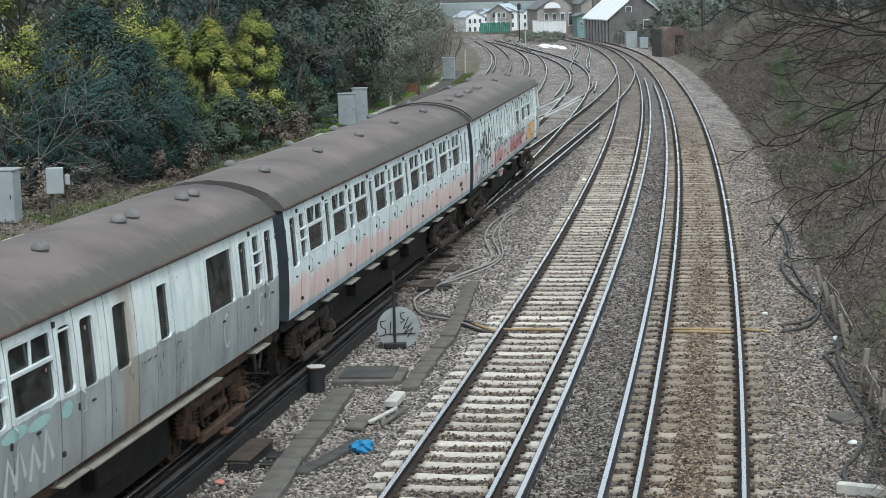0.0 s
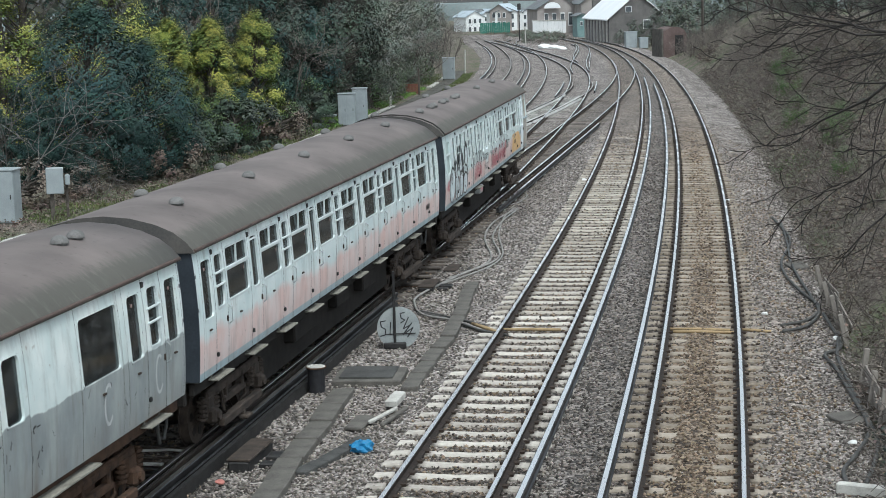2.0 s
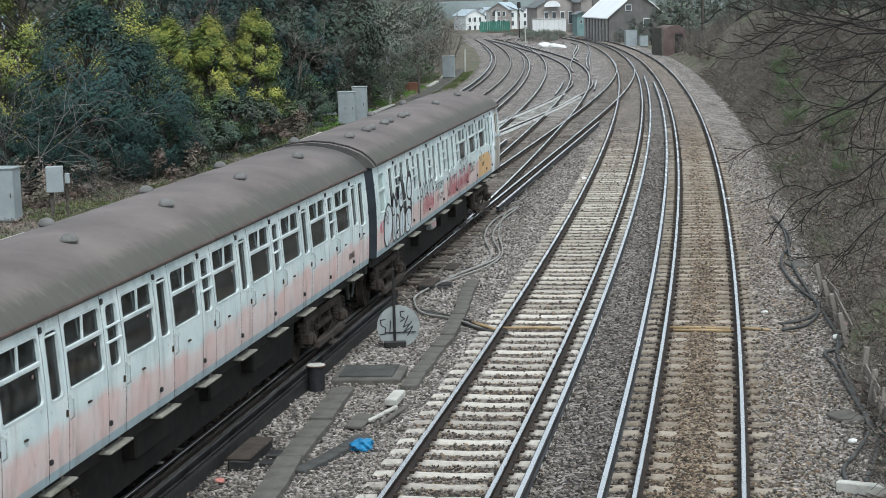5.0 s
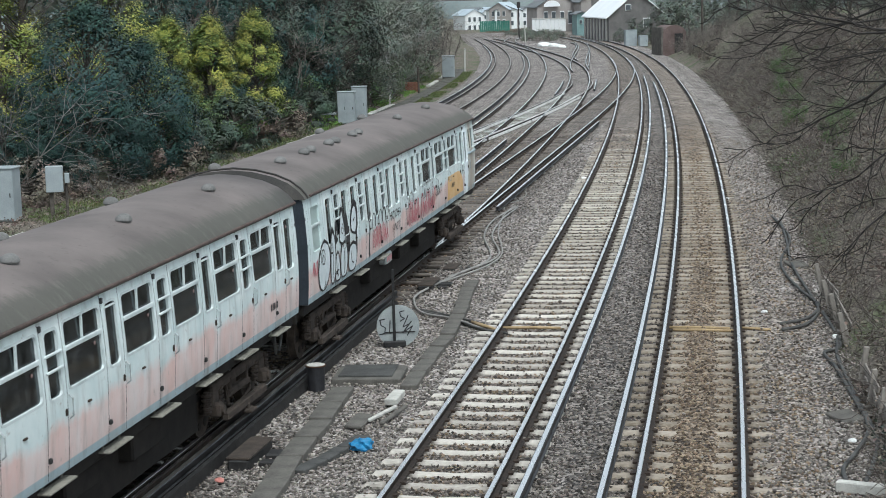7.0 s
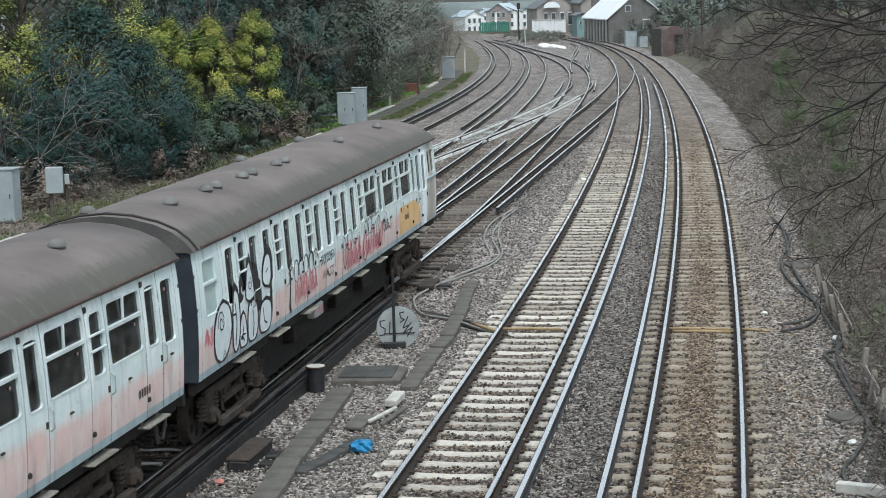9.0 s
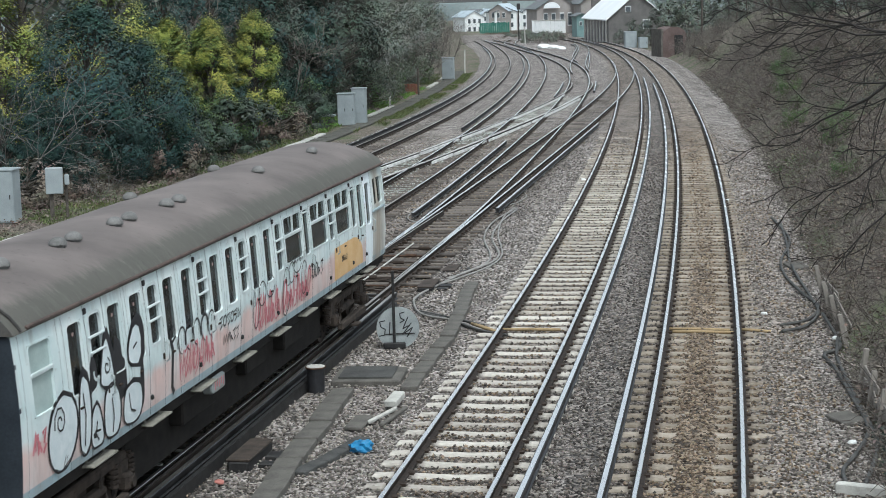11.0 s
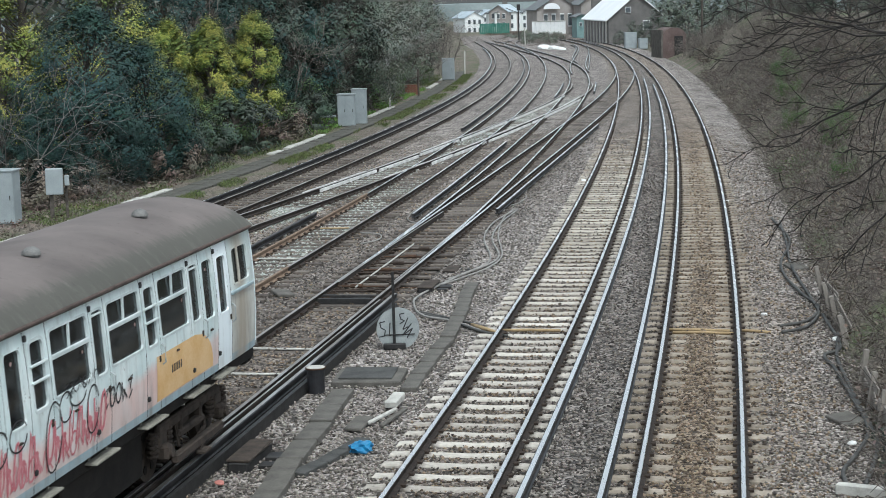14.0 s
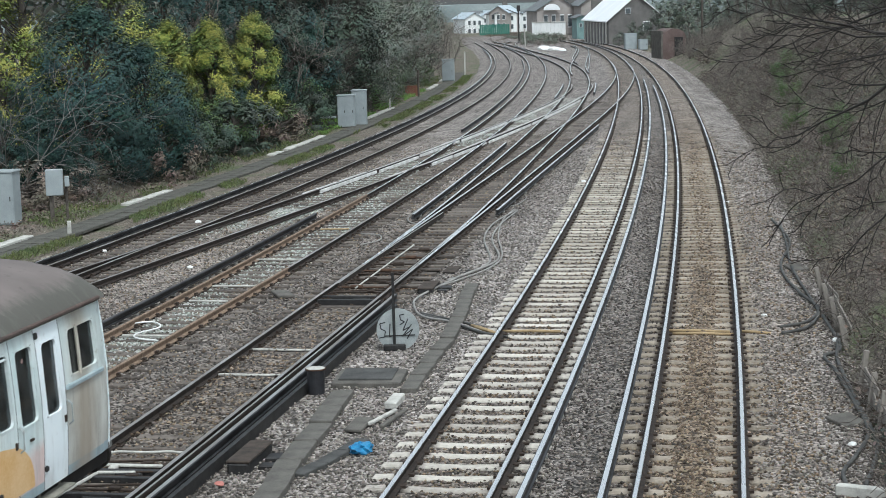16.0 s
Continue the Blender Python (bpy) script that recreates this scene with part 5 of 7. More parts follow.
# bars in place of the coach numbers
for car, yy, zz, mm in ((coach_b, 18.35, 1.72, "black_paint"), (coach_c, 15.75, 1.80, "black_paint")):
    for k in range(5):
        y = yy + k * .095
        g = Geo().add([(hw(z) + .008, yq, z) for yq, z in ((y, zz - .06), (y + .055, zz - .06), (y + .055, zz + .06), (y, zz + .06))], [(0, 1, 2, 3)])
        part("number_bar", g, M[mm], car, "small dark bar of the coach number")
# faded pale marks on the guard's coach
g = Geo()
for cy, cz in ((LEN_B - 1.1, 1.85), (LEN_B - 3.0, 1.85)):
    stroke(g, loop(cy, cz, .14, .26, 1.0, 5.6, 14), .05)
for k, cy in enumerate((8.0, 8.3, 8.9, 9.2, 9.6, 10.0)):
    stroke(g, [(cy, 1.5), (cy + .1, 1.9 + .1 * (k % 2)), (cy + .28, 1.6)], .09)
scrawl(g, rng, 6.0, 8.0, 1.45, 2.0, .09, 5)
part("graffiti", g, M["grey_paint"], coach_a, "faded pale grey sprayed marks")["kind"] = "stuff"
# teal wash below the saloon windows, dark scratches and chips on the van side
M["teal_paint"] = mottled("faded_teal_paint", (0.24, 0.42, 0.40), (0.36, 0.52, 0.50), 4, 40, 0.6)
g = Geo()
for cy, cz, w, h in ((9.2, 2.16, .42, .10), (9.9, 2.13, .40, .09), (8.3, 2.16, .30, .08), (7.4, 2.14, .5, .09), (10.75, 2.10, .2, .12)):
    fill_shape(g, soft([(cy - w, cz), (cy - w * .4, cz - h), (cy + w * .7, cz - h * .8), (cy + w, cz + h * .4), (cy, cz + h)]), .003)
part("graffiti", g, M["teal_paint"], coach_a, "faded teal wash below the windows")["kind"] = "stuff"
g = Geo()
ra = random.Random(12)
for k in range(22):
    cy, cz = ra.uniform(11.6, 19.6), ra.uniform(1.5, 2.2)
    pts = [(cy, cz)]
    for _ in range(ra.randrange(2, 5)):
        pts.append((pts[-1][0] + ra.uniform(-.03, .03), pts[-1][1] - ra.uniform(.01, .04)))
    stroke(g, pts, ra.uniform(.010, .024), .004)
for k in range(7):
    cy = ra.uniform(13.0, 15.4)
    stroke(g, [(cy, 2.10), (cy + ra.uniform(.04, .12), 2.10 + ra.uniform(-.03, .03))], ra.uniform(.015, .03), .004)
part("graffiti", g, M["black_paint"], coach_a, "dark scratches and chips in the grey paint")["kind"] = "stuff"


# ---------------------------------------------------------------- points and lineside things
rr = random.Random(9)


def rail_along(k, y):
    return np.degrees(-atan(slope(k, y)))


def at_track(k, y, off, z=0.0):
    px, py = on(k, y, off)
    return Matrix.Translation((px, py, z)) @ pose(0, 0, 0, 0, 0, rail_along(k, y))


# switch blades and their rods where the branch leaves the train's track
for off0, off1, a, b in ((-GAUGE / 2 + .055, -GAUGE / 2 + .19, 44, 58), (GAUGE / 2 - .07, GAUGE / 2 - .16, 44, 58)):
    vs, fs, n = [], [], 12
    for j in range(n):
        y = a + (b - a) * j / (n - 1)
        o = off0 + (off1 - off0) * (j / (n - 1)) ** 2
        for p, zz in ((-.03, -.14), (.03, -.14), (.022, -.004), (-.022, -.004)):
            px, py = on("t", y, o + p)
            vs.append((px, py, zz))
    fs = [(4 * j + q, 4 * j + (q + 1) % 4, 4 * j + 4 + (q + 1) % 4, 4 * j + 4 + q) for j in range(n - 1) for q in range(4)] + [(3, 2, 1, 0), (4 * n - 4, 4 * n - 3, 4 * n - 2, 4 * n - 1)]
    piece("switch_blade", mesh_data("switch_blade", vs, fs, [M["rail_side"], M["rail_dull"]], [1 if q == 2 else 0 for j in range(n - 1) for q in range(4)] + [0, 0]), track_t, "tapered switch blade")
for k, y in (("t", 43.2), ("t", 44.6), ("t", 46.0), ("t", 26.6), ("t", 27.3), ("t", 25.9)):
    ob = part("stretcher_bar", Geo().box(0, 0, -.10, 1.38, .07, .035, .01).box(.3, .0, -.075, .18, .12, .05, .01).cyl((-.5, .06, -.09), (.62, .3, -.09), .018, .018, 8), M["clip"], track_t, "iron stretcher bar between the blades")
    ob.matrix_basis = at_track(k, y, 0)
# check rail beside the near rail of the train's track
CHECK = [(-.03, -.14, 0), (.03, -.14, 0), (.03, -.02, 0), (.02, .0, 1), (-.02, .0, 1), (-.03, -.02, 0)]
piece("check_rail", sweep("t", GAUGE / 2 + .14, -10, 41.5, CHECK, [M["rail_side"], M["rail_dull"]]), track_t, "second rail close beside the running rail")
piece("cable_board", sweep("t", GAUGE / 2 + .62, 20, 41, [(-.04, -.2, 0), (.04, -.2, 0), (.04, .0, 0), (-.04, .0, 0)], [M["black_iron"], M["black_iron"]]), track_t, "dark guard board beside the conductor rail")


def point_machine(m, long=1.0):
    th = thing("point_machine", "dark iron point machine beside the rail", "point machine", m, "point machines")
    part("casing", Geo().box(0, 0, .10, .34, long, .20, .03), M["black_iron"], th)
    part("lid", Geo().box(0, 0, .215, .38, long * .98, .05, .015), M["bogie"], th)
    part("side_box", Geo().box(.38, .18, .04, .30, .34, .16, .02), M["black_iron"], th)
    part("side_box", Geo().box(.36, -.25, .03, .26, .22, .13, .02), M["black_iron"], th)
    part("rod", Geo().cyl((-.2, .1, .06), (-.75, .1, .06), .022, .022, 8), M["rust_iron"], th)
    return th


pm = point_machine(pose(-3.12, 27.6, -.24, 0, 0, -11), 1.35)
copy_thing(pm, pose(-.38, 43.9, -.22, 0, 0, -9) @ Matrix.Diagonal((1.05, .9, .62, 1)))
copy_thing(pm, pose(.22, 46.9, -.24, 0, 0, -9) @ Matrix.Diagonal((.9, .8, .35, 1)))
# slide chairs, hollow black bearer and rods of the points
chair = Geo().box(0, 0, 0, .30, .16, .05, .012).box(.07, 0, .04, .06, .12, .06).mesh("slide_chair", M["clip"])
for j in range(17):
    for off, tw in ((-GAUGE / 2 + .12, 0), (GAUGE / 2 - .12, 180)):
        ob = new("slide_chair", chair)
        ob.parent = track_t
        ob.matrix_basis = at_track("t", 42.4 + j * .62, off, -.13) @ pose(0, 0, 0, 0, 0, tw)
part("hollow_bearer", Geo().box(0, 0, -.12, 1.42, .10, .14, .01).box(0, .5, -.12, 1.42, .10, .14, .01).box(0, .25, -.17, 1.42, .42, .03).cyl((.1, .25, -.09), (.5, .25, -.09), .035, .035, 10), M["black_iron"], track_t, "hollow black steel bearer").matrix_basis = at_track("t", 41.9, 0)
for yb in (25.2, 26.5):
    part("hollow_bearer", Geo().box(0, 0, -.13, 1.40, .10, .12, .01).box(0, .42, -.13, 1.40, .10, .12, .01).box(0, .21, -.18, 1.40, .34, .03).cyl((.0, .21, -.10), (.42, .21, -.10), .035, .035, 10), M["black_iron"], track_t, "hollow black steel bearer").matrix_basis = at_track("t", yb, 0)
part("pale_bar", Geo().tube([(-.62, 0, -.09), (-.4, .03, -.07), (.1, .02, -.07), (.4, .10, -.07), (.64, .12, -.09)], .022, 8), M["concrete_pale"], track_t, "bent pale bar across the rails").matrix_basis = at_track("t", 27.9, 0)
part("cross_bar", Geo().box(0, 0, -.09, .95, .09, .04, .01).box(-.25, -.2, -.08, .12, .18, .08, .02), M["concrete_pale"], track_t, "pale flat bar of the points").matrix_basis = at_track("t", 27.2, .1)
part("pull_rod", Geo().cyl((-.45, -1.3, -.07), (-.28, .5, -.07), .028, .028, 8).cyl((-.28, .5, -.07), (.3, .55, -.07), .03, .03, 8), M["concrete_pale"], track_t, "pale pull rod of the points").matrix_basis = at_track("t", 26.2, 0)
part("pull_rod", Geo().cyl((-2.17, 43.6, -.06), (-.83, 51.0, -.06), .022, .022, 8), M["concrete_pale"], track_t, "long pale pull rod between the rails")
for j, y in enumerate((43.9, 45.1, 46.5, 47.6, 48.8, 50.2)):
    ob = part("lock_rod", Geo().box(0, 0, -.10, 1.40, .05 + .02 * (j % 2), .04, .01).cyl((-.35 + .1 * j, -.06, -.08), (-.05 + .1 * j, -.06, -.08), .05, .05, 10), M["clip" if j % 2 else "rust_iron"], track_t, "iron lock rod")
    ob.matrix_basis = at_track("t", y, 0)
    ob = part("proud_timber", Geo().box(0, 0, -.14, 2.5, .24, .06, .015), M["sleeper_wood"], track_t, "dark proud bearer timber")
    ob.matrix_basis = at_track("t", y + .45, .1)

# loose bars across the four-foot
for k, y, L, lab in (("t", 33.9, 1.3, "pale bar lying between the rails"), ("t", 36.3, 1.36, "pale bar lying between the rails"), ("l", 49.2, 1.5, "white timber strip across the rails"), ("l", 44.8, 1.2, "white timber strip across the rails"), ("l", 42.6, 1.0, "white timber strip across the rails"), ("l", 38.3, 1.1, "white timber strip across the rails"), ("l", 55.5, .9, "yellow timber strip across the rails")):
    ob = part("loose_bar", Geo().box(0, 0, 0, L, .06, .04, .01), M["orange"] if "yellow" in lab else M["concrete_pale"])
    ob.matrix_basis = at_track(k, y, 0, -.12) @ pose(0, 0, 0, 0, 0, rr.uniform(-4, 4))
    tagged(ob, lab, "timber", "loose bars")

# round metal plate on a thin post, seen from its back, with black scrawls
th = thing("disc_signal", "round grey plate on a thin post with black scrawls", "signal", pose(-1.03, 36.4, -.2, 0, 0, 4))
part("post", Geo().box(-.02, -.05, .80, .055, .045, 1.62, .008), M["black_iron"], th, "thin dark post")
dg = Geo().cyl((0.06, -.02, .42), (0.06, .0, .42), .44, .44, 36)
disc = part("plate", dg, M["disc"], th, "round galvanised plate")
part("base", Geo().box(-.02, -.03, .06, .46, .16, .13, .02), M["black_iron"], th)
part("crossbar", Geo().box(.1, -.035, .30, .62, .012, .02), M["black_iron"], disc)
g = Geo()


def plate_line(pts, w=.022):
    for (x0, z0), (x1, z1) in zip(pts, pts[1:]):
        d = Vector((x1 - x0, z1 - z0)).normalized() * w / 2
        g.add([(x0 - d.y, -.026, z0 + d.x), (x0 + d.y, -.026, z0 - d.x), (x1 + d.y, -.026, z1 - d.x), (x1 - d.y, -.026, z1 + d.x)], [(0, 1, 2, 3)])


for pts in ([(-.20, .58), (-.31, .56), (-.29, .45), (-.2, .40), (-.22, .28), (-.33, .26)], [(-.1, .55), (-.12, .28), (-.03, .3)], [(.2, .74), (.1, .72), (.12, .62), (.2, .58), (.1, .52)],
            [(.27, .64), (.16, .40), (.28, .46)], [(.34, .52), (.15, .28), (.36, .42), (.24, .22)]):
    g = Geo()
    plate_line(pts)
    part("scrawl", g, M["black_paint"], disc, "black scrawl")

th = thing("black_drum", "black metal drum with a pale dusty lid", "drum", pose(-2.40, 32.45, -.2))
part("body", Geo().cyl((0, 0, 0), (0, 0, .46), .155, .165, 24).cyl((0, 0, .44), (0, 0, .47), .18, .185, 24), M["black_paint"], th, "", False)
part("lid", Geo().cyl((0, 0, .47), (0, 0, .485), .175, .17, 24), M["concrete_pale"], th, "pale dusty lid")
part("rim", Geo().cyl((0, 0, .455), (0, 0, .478), .19, .19, 24), M["rust_iron"], th, "rusty rim")

# inspection cover
th = thing("inspection_cover", "large grey concrete cover slab set in gravel", "cover slab", pose(-1.45, 33.45, -.2, 0, 0, -6))
part("rim", Geo().box(0, 0, .03, 1.30, 1.25, .14, .02), M["concrete"], th)
part("cover", Geo().box(-.03, .06, .115, 1.02, .98, .04, .012), M["concrete_dark"], th)

# cable trough lids beside the train's track


def lids(name, label, line, width, lid, mat, parent=None, z=-.17, deep=.14):
    """A run of separate trough lids along a smooth line of a few corners."""
    pts = [Vector((*p, 0)) for p in line]
    th = thing(name, label, "cable trough")
    me = Geo().box(0, 0, 0, width, lid * .985, deep, .012).mesh("trough_lid", mat)
    d, seg = 0.0, 0
    total = sum((b - a).length for a, b in zip(pts, pts[1:]))
    while d < total:
        s, k = d + lid / 2, 0
        while k < len(pts) - 2 and s > (pts[k + 1] - pts[k]).length:
            s -= (pts[k + 1] - pts[k]).length
            k += 1
        v = (pts[k + 1] - pts[k]).normalized()
        p = pts[k] + v * s
        ob = new("trough_lid", me)
        ob.parent = th
        ob.matrix_basis = Matrix.Translation((p.x + rr.uniform(-.02, .02), p.y, z - deep / 2 + .07 + rr.uniform(-.02, .015))) @ pose(0, 0, 0, rr.uniform(-1.5, 1.5), rr.uniform(-2, 2), np.degrees(atan2(v.y, v.x)) - 90 + rr.uniform(-2, 2))
        d += lid
    return th


lids("cable_trough", "run of grey concrete trough lids in the gravel", [(-2.85, 23.6), (-2.43, 27.55), (-1.89, 32.2)], .40, 1.25, M["concrete"])
lids("cable_trough", "crooked run of grey concrete trough lids by the track", [(-.72, 32.3), (-.49, 33.9), (.02, 36.95), (.31, 39.6), (.66, 44.0)], .32, 1.2, M["concrete"])
lids("cable_trough", "half-buried dark trough lids", [(-2.3, 26.6), (-1.5, 28.4)], .26, .75, M["concrete_dark"], z=-.19)


def slab(name, label, m, sx, sy, sz, mat, bev=.015):
    th = part(name, Geo().box(0, 0, sz / 2, sx, sy, sz, bev), mat)
    th.matrix_basis = m
    return tagged(th, label, "slab")


slab("loose_slab", "loose grey concrete lid lying on gravel", pose(-1.50, 29.7, -.17, 3, 2, -14), .30, .75, .06, M["concrete"])
slab("pale_block", "pale concrete block lying on the trough end", pose(-.92, 31.1, -.13, 4, 0, -14), .22, .62, .12, M["concrete_pale"])
slab("timber_offcut", "broken timber board beside the trough", pose(-1.12, 30.2, -.17, 0, 3, -24), .07, 1.1, .06, M["concrete_pale"])
slab("timber_offcut", "broken timber board beside the trough", pose(-.92, 30.1, -.17, 0, 3, -18), .08, 1.3, .06, M["concrete"])
slab("loose_slab", "loose brown concrete slab between the tracks", pose(-3.95, 43.5, -.18, 2, 3, 20), .42, .75, .07, M["concrete"])
slab("loose_slab", "grey slab lying at the foot of the bank", pose(9.04, 45.6, -.2, 6, -4, 10), .45, .7, .07, M["concrete"])
slab("loose_slab", "grey slab lying at the foot of the bank", pose(6.62, 29.2, -.2, 4, -3, 20), .45, .6, .06, M["concrete"])
slab("pale_block", "pale concrete post lying in the gravel", pose(5.85, 24.75, -.2, 0, 0, 62), .16, .75, .16, M["concrete_pale"])

# crumpled blue plastic bag
bm = bmesh.new()
bmesh.ops.create_icosphere(bm, subdivisions=3, radius=.19)
for v in bm.verts:
    n = noise.noise(v.co * 9) * .10 + noise.noise(v.co * 21) * .05
    v.co = v.co * (1 + n * 5.0)
    v.co.z = max(v.co.z * .62, -.06)
me = bpy.data.meshes.new("plastic_bag")
bm.to_mesh(me)
bm.free()
me.materials.append(M["blue_plastic"])
ob = tagged(piece("plastic_bag", me), "crumpled blue plastic bag on the gravel", "bag")
ob.matrix_basis = pose(-1.37, 28.0, -.13)
rs2 = random.Random(21)


def scrap(label, x, y, z, r, mat):
    bm = bmesh.new()
    bmesh.ops.create_icosphere(bm, subdivisions=2, radius=r)
    o = rs2.uniform(0, 50)
    for v in bm.verts:
        v.co *= 1 + .5 * noise.noise(v.co * (3 / r * .3) + Vector((o, 0, 0)))
        v.co.z *= .5
    me = bpy.data.meshes.new("scrap")
    bm.to_mesh(me)
    bm.free()
    me.materials.append(mat)
    ob = tagged(piece("scrap", me), label, "litter", "litter along the line")
    ob.matrix_basis = pose(x, y, z, 0, 0, rs2.uniform(0, 180))


scrap("small red scrap on dark gravel", -3.44, 26.2, -.15, .075, M["pink_scrap"])
for x, y, r in ((7.0, 38.9, .08), (9.6, 60.2, .07), (6.35, 27.6, .07), (7.35, 28.2, .06), (-9.4, 56.4, .11), (-9.9, 52.0, .12), (-8.0, 58.7, .11), (-6.9, 48.5, .09), (-5.6, 46.8, .09), (7.95, 36.0, .09), (5.4, 68, .1)):
    scrap("scrap of white litter on the ballast", x, y, -.16, r, M["white_scrap"])
for x, y, r in ((13.2, 224, .9), (14.3, 222, .8), (15.0, 219, .6)):
    scrap("heap of white sacks beyond the junction", x, y, -.1, r, M["white_scrap"])


# ---------------------------------------------------------------- cables
def curve_pts(ctrl, n=8):
    """Smooth points through a few corners."""
    P = [Vector(c) for c in ctrl]
    P = [P[0] * 2 - P[1]] + P + [P[-1] * 2 - P[-2]]
    out = []
    for i in range(1, len(P) - 2):
        for k in range(n):
            t = k / n
            out.append(.5 * ((2 * P[i]) + (P[i + 1] - P[i - 1]) * t + (2 * P[i - 1] - 5 * P[i] + 4 * P[i + 1] - P[i + 2]) * t * t + (3 * P[i] - P[i - 1] - 3 * P[i + 1] + P[i + 2]) * t ** 3))
    return out + [P[-2]]


def cable(label, ctrl, r=.022, mat="cable", z=-.15):
    th = part("cable", Geo().tube(curve_pts([(x, y, z + .02 * noise.noise((x * 2, y * 2, 0))) for x, y in ctrl]), r, 7), M[mat], None, "", True)
    tagged(th, label, "cable", "lineside cables")


loopc = [(2.5, 59.5), (1.6, 56), (1.22, 52.5), (1.25, 48), (.4, 45.5), (-.6, 42.6), (-.7, 41.2), (-.48, 39.9), (.16, 39.1), (.75, 37.9)]
cable("pale dusty cable snaking over the ballast", loopc, .028, "cable_pale")
cable("pale dusty cable snaking over the ballast", [(2.5, 59.2), (1.85, 56), (1.45, 52.5), (1.5, 48.5), (.7, 46.2), (.1, 45.0)], .028, "cable_pale")
cable("pale dusty cable snaking over the ballast", [(2.4, 59.6), (1.95, 57), (1.65, 53), (1.62, 49), (1.2, 46.8), (.3, 44.9), (-.2, 43.9)], .024, "cable_pale")
cable("dark cable running under the rail", [(-.6, 40.4), (-.1, 39.7), (.5, 38.9), (.85, 38.3)], .03)
cable("dark cable running under the rail", [(-.5, 40.1), (.1, 39.2), (.75, 37.8), (1.3, 37.2)], .03)
cable("thin pale cable looping from the conductor rail", [(2.55, 66), (3.0, 63.5), (2.7, 61.5), (2.3, 60.5)], .018, "cable_pale")
cable("thin cable looping between the tracks", [(-.2, 63), (-.9, 59.8), (-1.1, 57.5), (-.7, 56.4), (-.2, 57)], .02, "cable_pale")
cable("thin cable looping between the tracks", [(.3, 62.5), (-.3, 60), (-.5, 58), (.0, 56.8)], .02)
cable("short cable loop by the brown rail", [(-2.5, 54.5), (-1.9, 54), (-1.9, 52.8), (-2.4, 52)], .022, "cable_pale")
cable("white hose looped across the sleepers", [(-7.2, 39.6), (-6.6, 39.9), (-6.3, 39.2), (-6.7, 38.5), (-6.6, 37.9), (-6.1, 37.6)], .02, "white_scrap", -.1)
cable("rubber cable lying along the foot of the bank", [(10.2, 55.3), (9.8, 50.4), (8.8, 46.4), (8.46, 44), (8.34, 41.4), (8.35, 39.6), (7.8, 38.1), (7.1, 37.5)], .035)
cable("rubber cable lying along the foot of the bank", [(10.3, 54.5), (9.6, 49.8), (9.0, 46.2), (8.7, 43.6), (8.45, 41), (8.2, 38.9), (7.6, 37.3), (7.0, 36.8)], .035)
cable("rubber cable lying along the foot of the bank", [(8.25, 38.7), (7.86, 35.2), (7.37, 34.4), (7.3, 33.2), (7.05, 30.6), (6.8, 28.4), (6.26, 26.9), (5.86, 26), (5.72, 25.2)], .035)
cable("rubber cable lying along the foot of the bank", [(8.1, 36.5), (7.75, 35.0), (7.5, 33.8), (7.15, 31), (6.95, 29.2), (6.75, 27.6), (6.35, 26.2), (6.0, 25.2)], .035)
for x0, y0, x1, y1 in ((.58, 38.55, 1.02, 37.75), (.64, 38.3, 1.08, 37.6), (6.2, 37.0, 6.75, 36.75), (4.72, 37.3, 5.95, 37.05), (4.75, 37.0, 5.98, 36.75), (1.2, 37.75, 2.45, 37.6)):
    th = part("orange_duct", Geo().tube([(x0, y0, -.13), ((x0 + x1) / 2, (y0 + y1) / 2, -.125), (x1, y1, -.14)], .032, 8), M["orange"], None, "", True)
    tagged(th, "short orange plastic cable duct beside the rail", "cable duct", "orange ducts")

# ---------------------------------------------------------------- broken fence at the foot of the bank
for a, b, lean in (((8.8, 41.3), (8.0, 35.3), 12), ((7.42, 31.6), (6.7, 26.6), -8)):
    th = thing("broken_fence", "leaning rotten timber fence with broken boards", "fence", group="fences at the bank")
    d = Vector((b[0] - a[0], b[1] - a[1], 0))
    n = d.normalized()
    ang = np.degrees(atan2(n.y, n.x))
    L = d.length
    for k in range(4):
        p = Vector((*a, 0)) + d * (k / 3)
        ob = part("post", Geo().box(0, 0, .30, .10, .10, .85 - .12 * (k % 2), .012), M["wood_fence"], th)
        ob.matrix_basis = Matrix.Translation((p.x, p.y, -.2)) @ pose(0, 0, 0, lean, rr.uniform(-6, 6), ang)
    for k in range(6):
        z = .12 + .13 * (k % 3)
        s = .25 if k < 3 else .74
        p = Vector((*a, 0)) + d * s
        ob = part("board", Geo().box(0, 0, 0, L * .48, .03, .12, .006), M["wood_fence"], th)
        ob.matrix_basis = Matrix.Translation((p.x, p.y, -.15 + z)) @ pose(0, 0, 0, lean, rr.uniform(-4, 4), ang + rr.uniform(-2, 2)) @ Matrix.Translation((0, .07, 0))


# ---------------------------------------------------------------- left verge: walkway trough, cabinets, boards
wl_ = thing("walkway_trough", "double run of dark concrete trough lids along the verge", "cable trough")
lid_me = Geo().box(0, 0, 0, .50, .89, .10, .012).mesh("trough_lid", M["concrete_moss"])
y = 44.0
while y < 168:
    for o in (-3.65, -4.18):
        ob = new("trough_lid", lid_me)
        ob.parent = wl_
        ob.matrix_basis = at_track("o", y, o, -.265 + rr.uniform(-.012, .012)) @ pose(0, 0, 0, rr.uniform(-.6, .6), rr.uniform(-1, 1), 0)
    y += .95
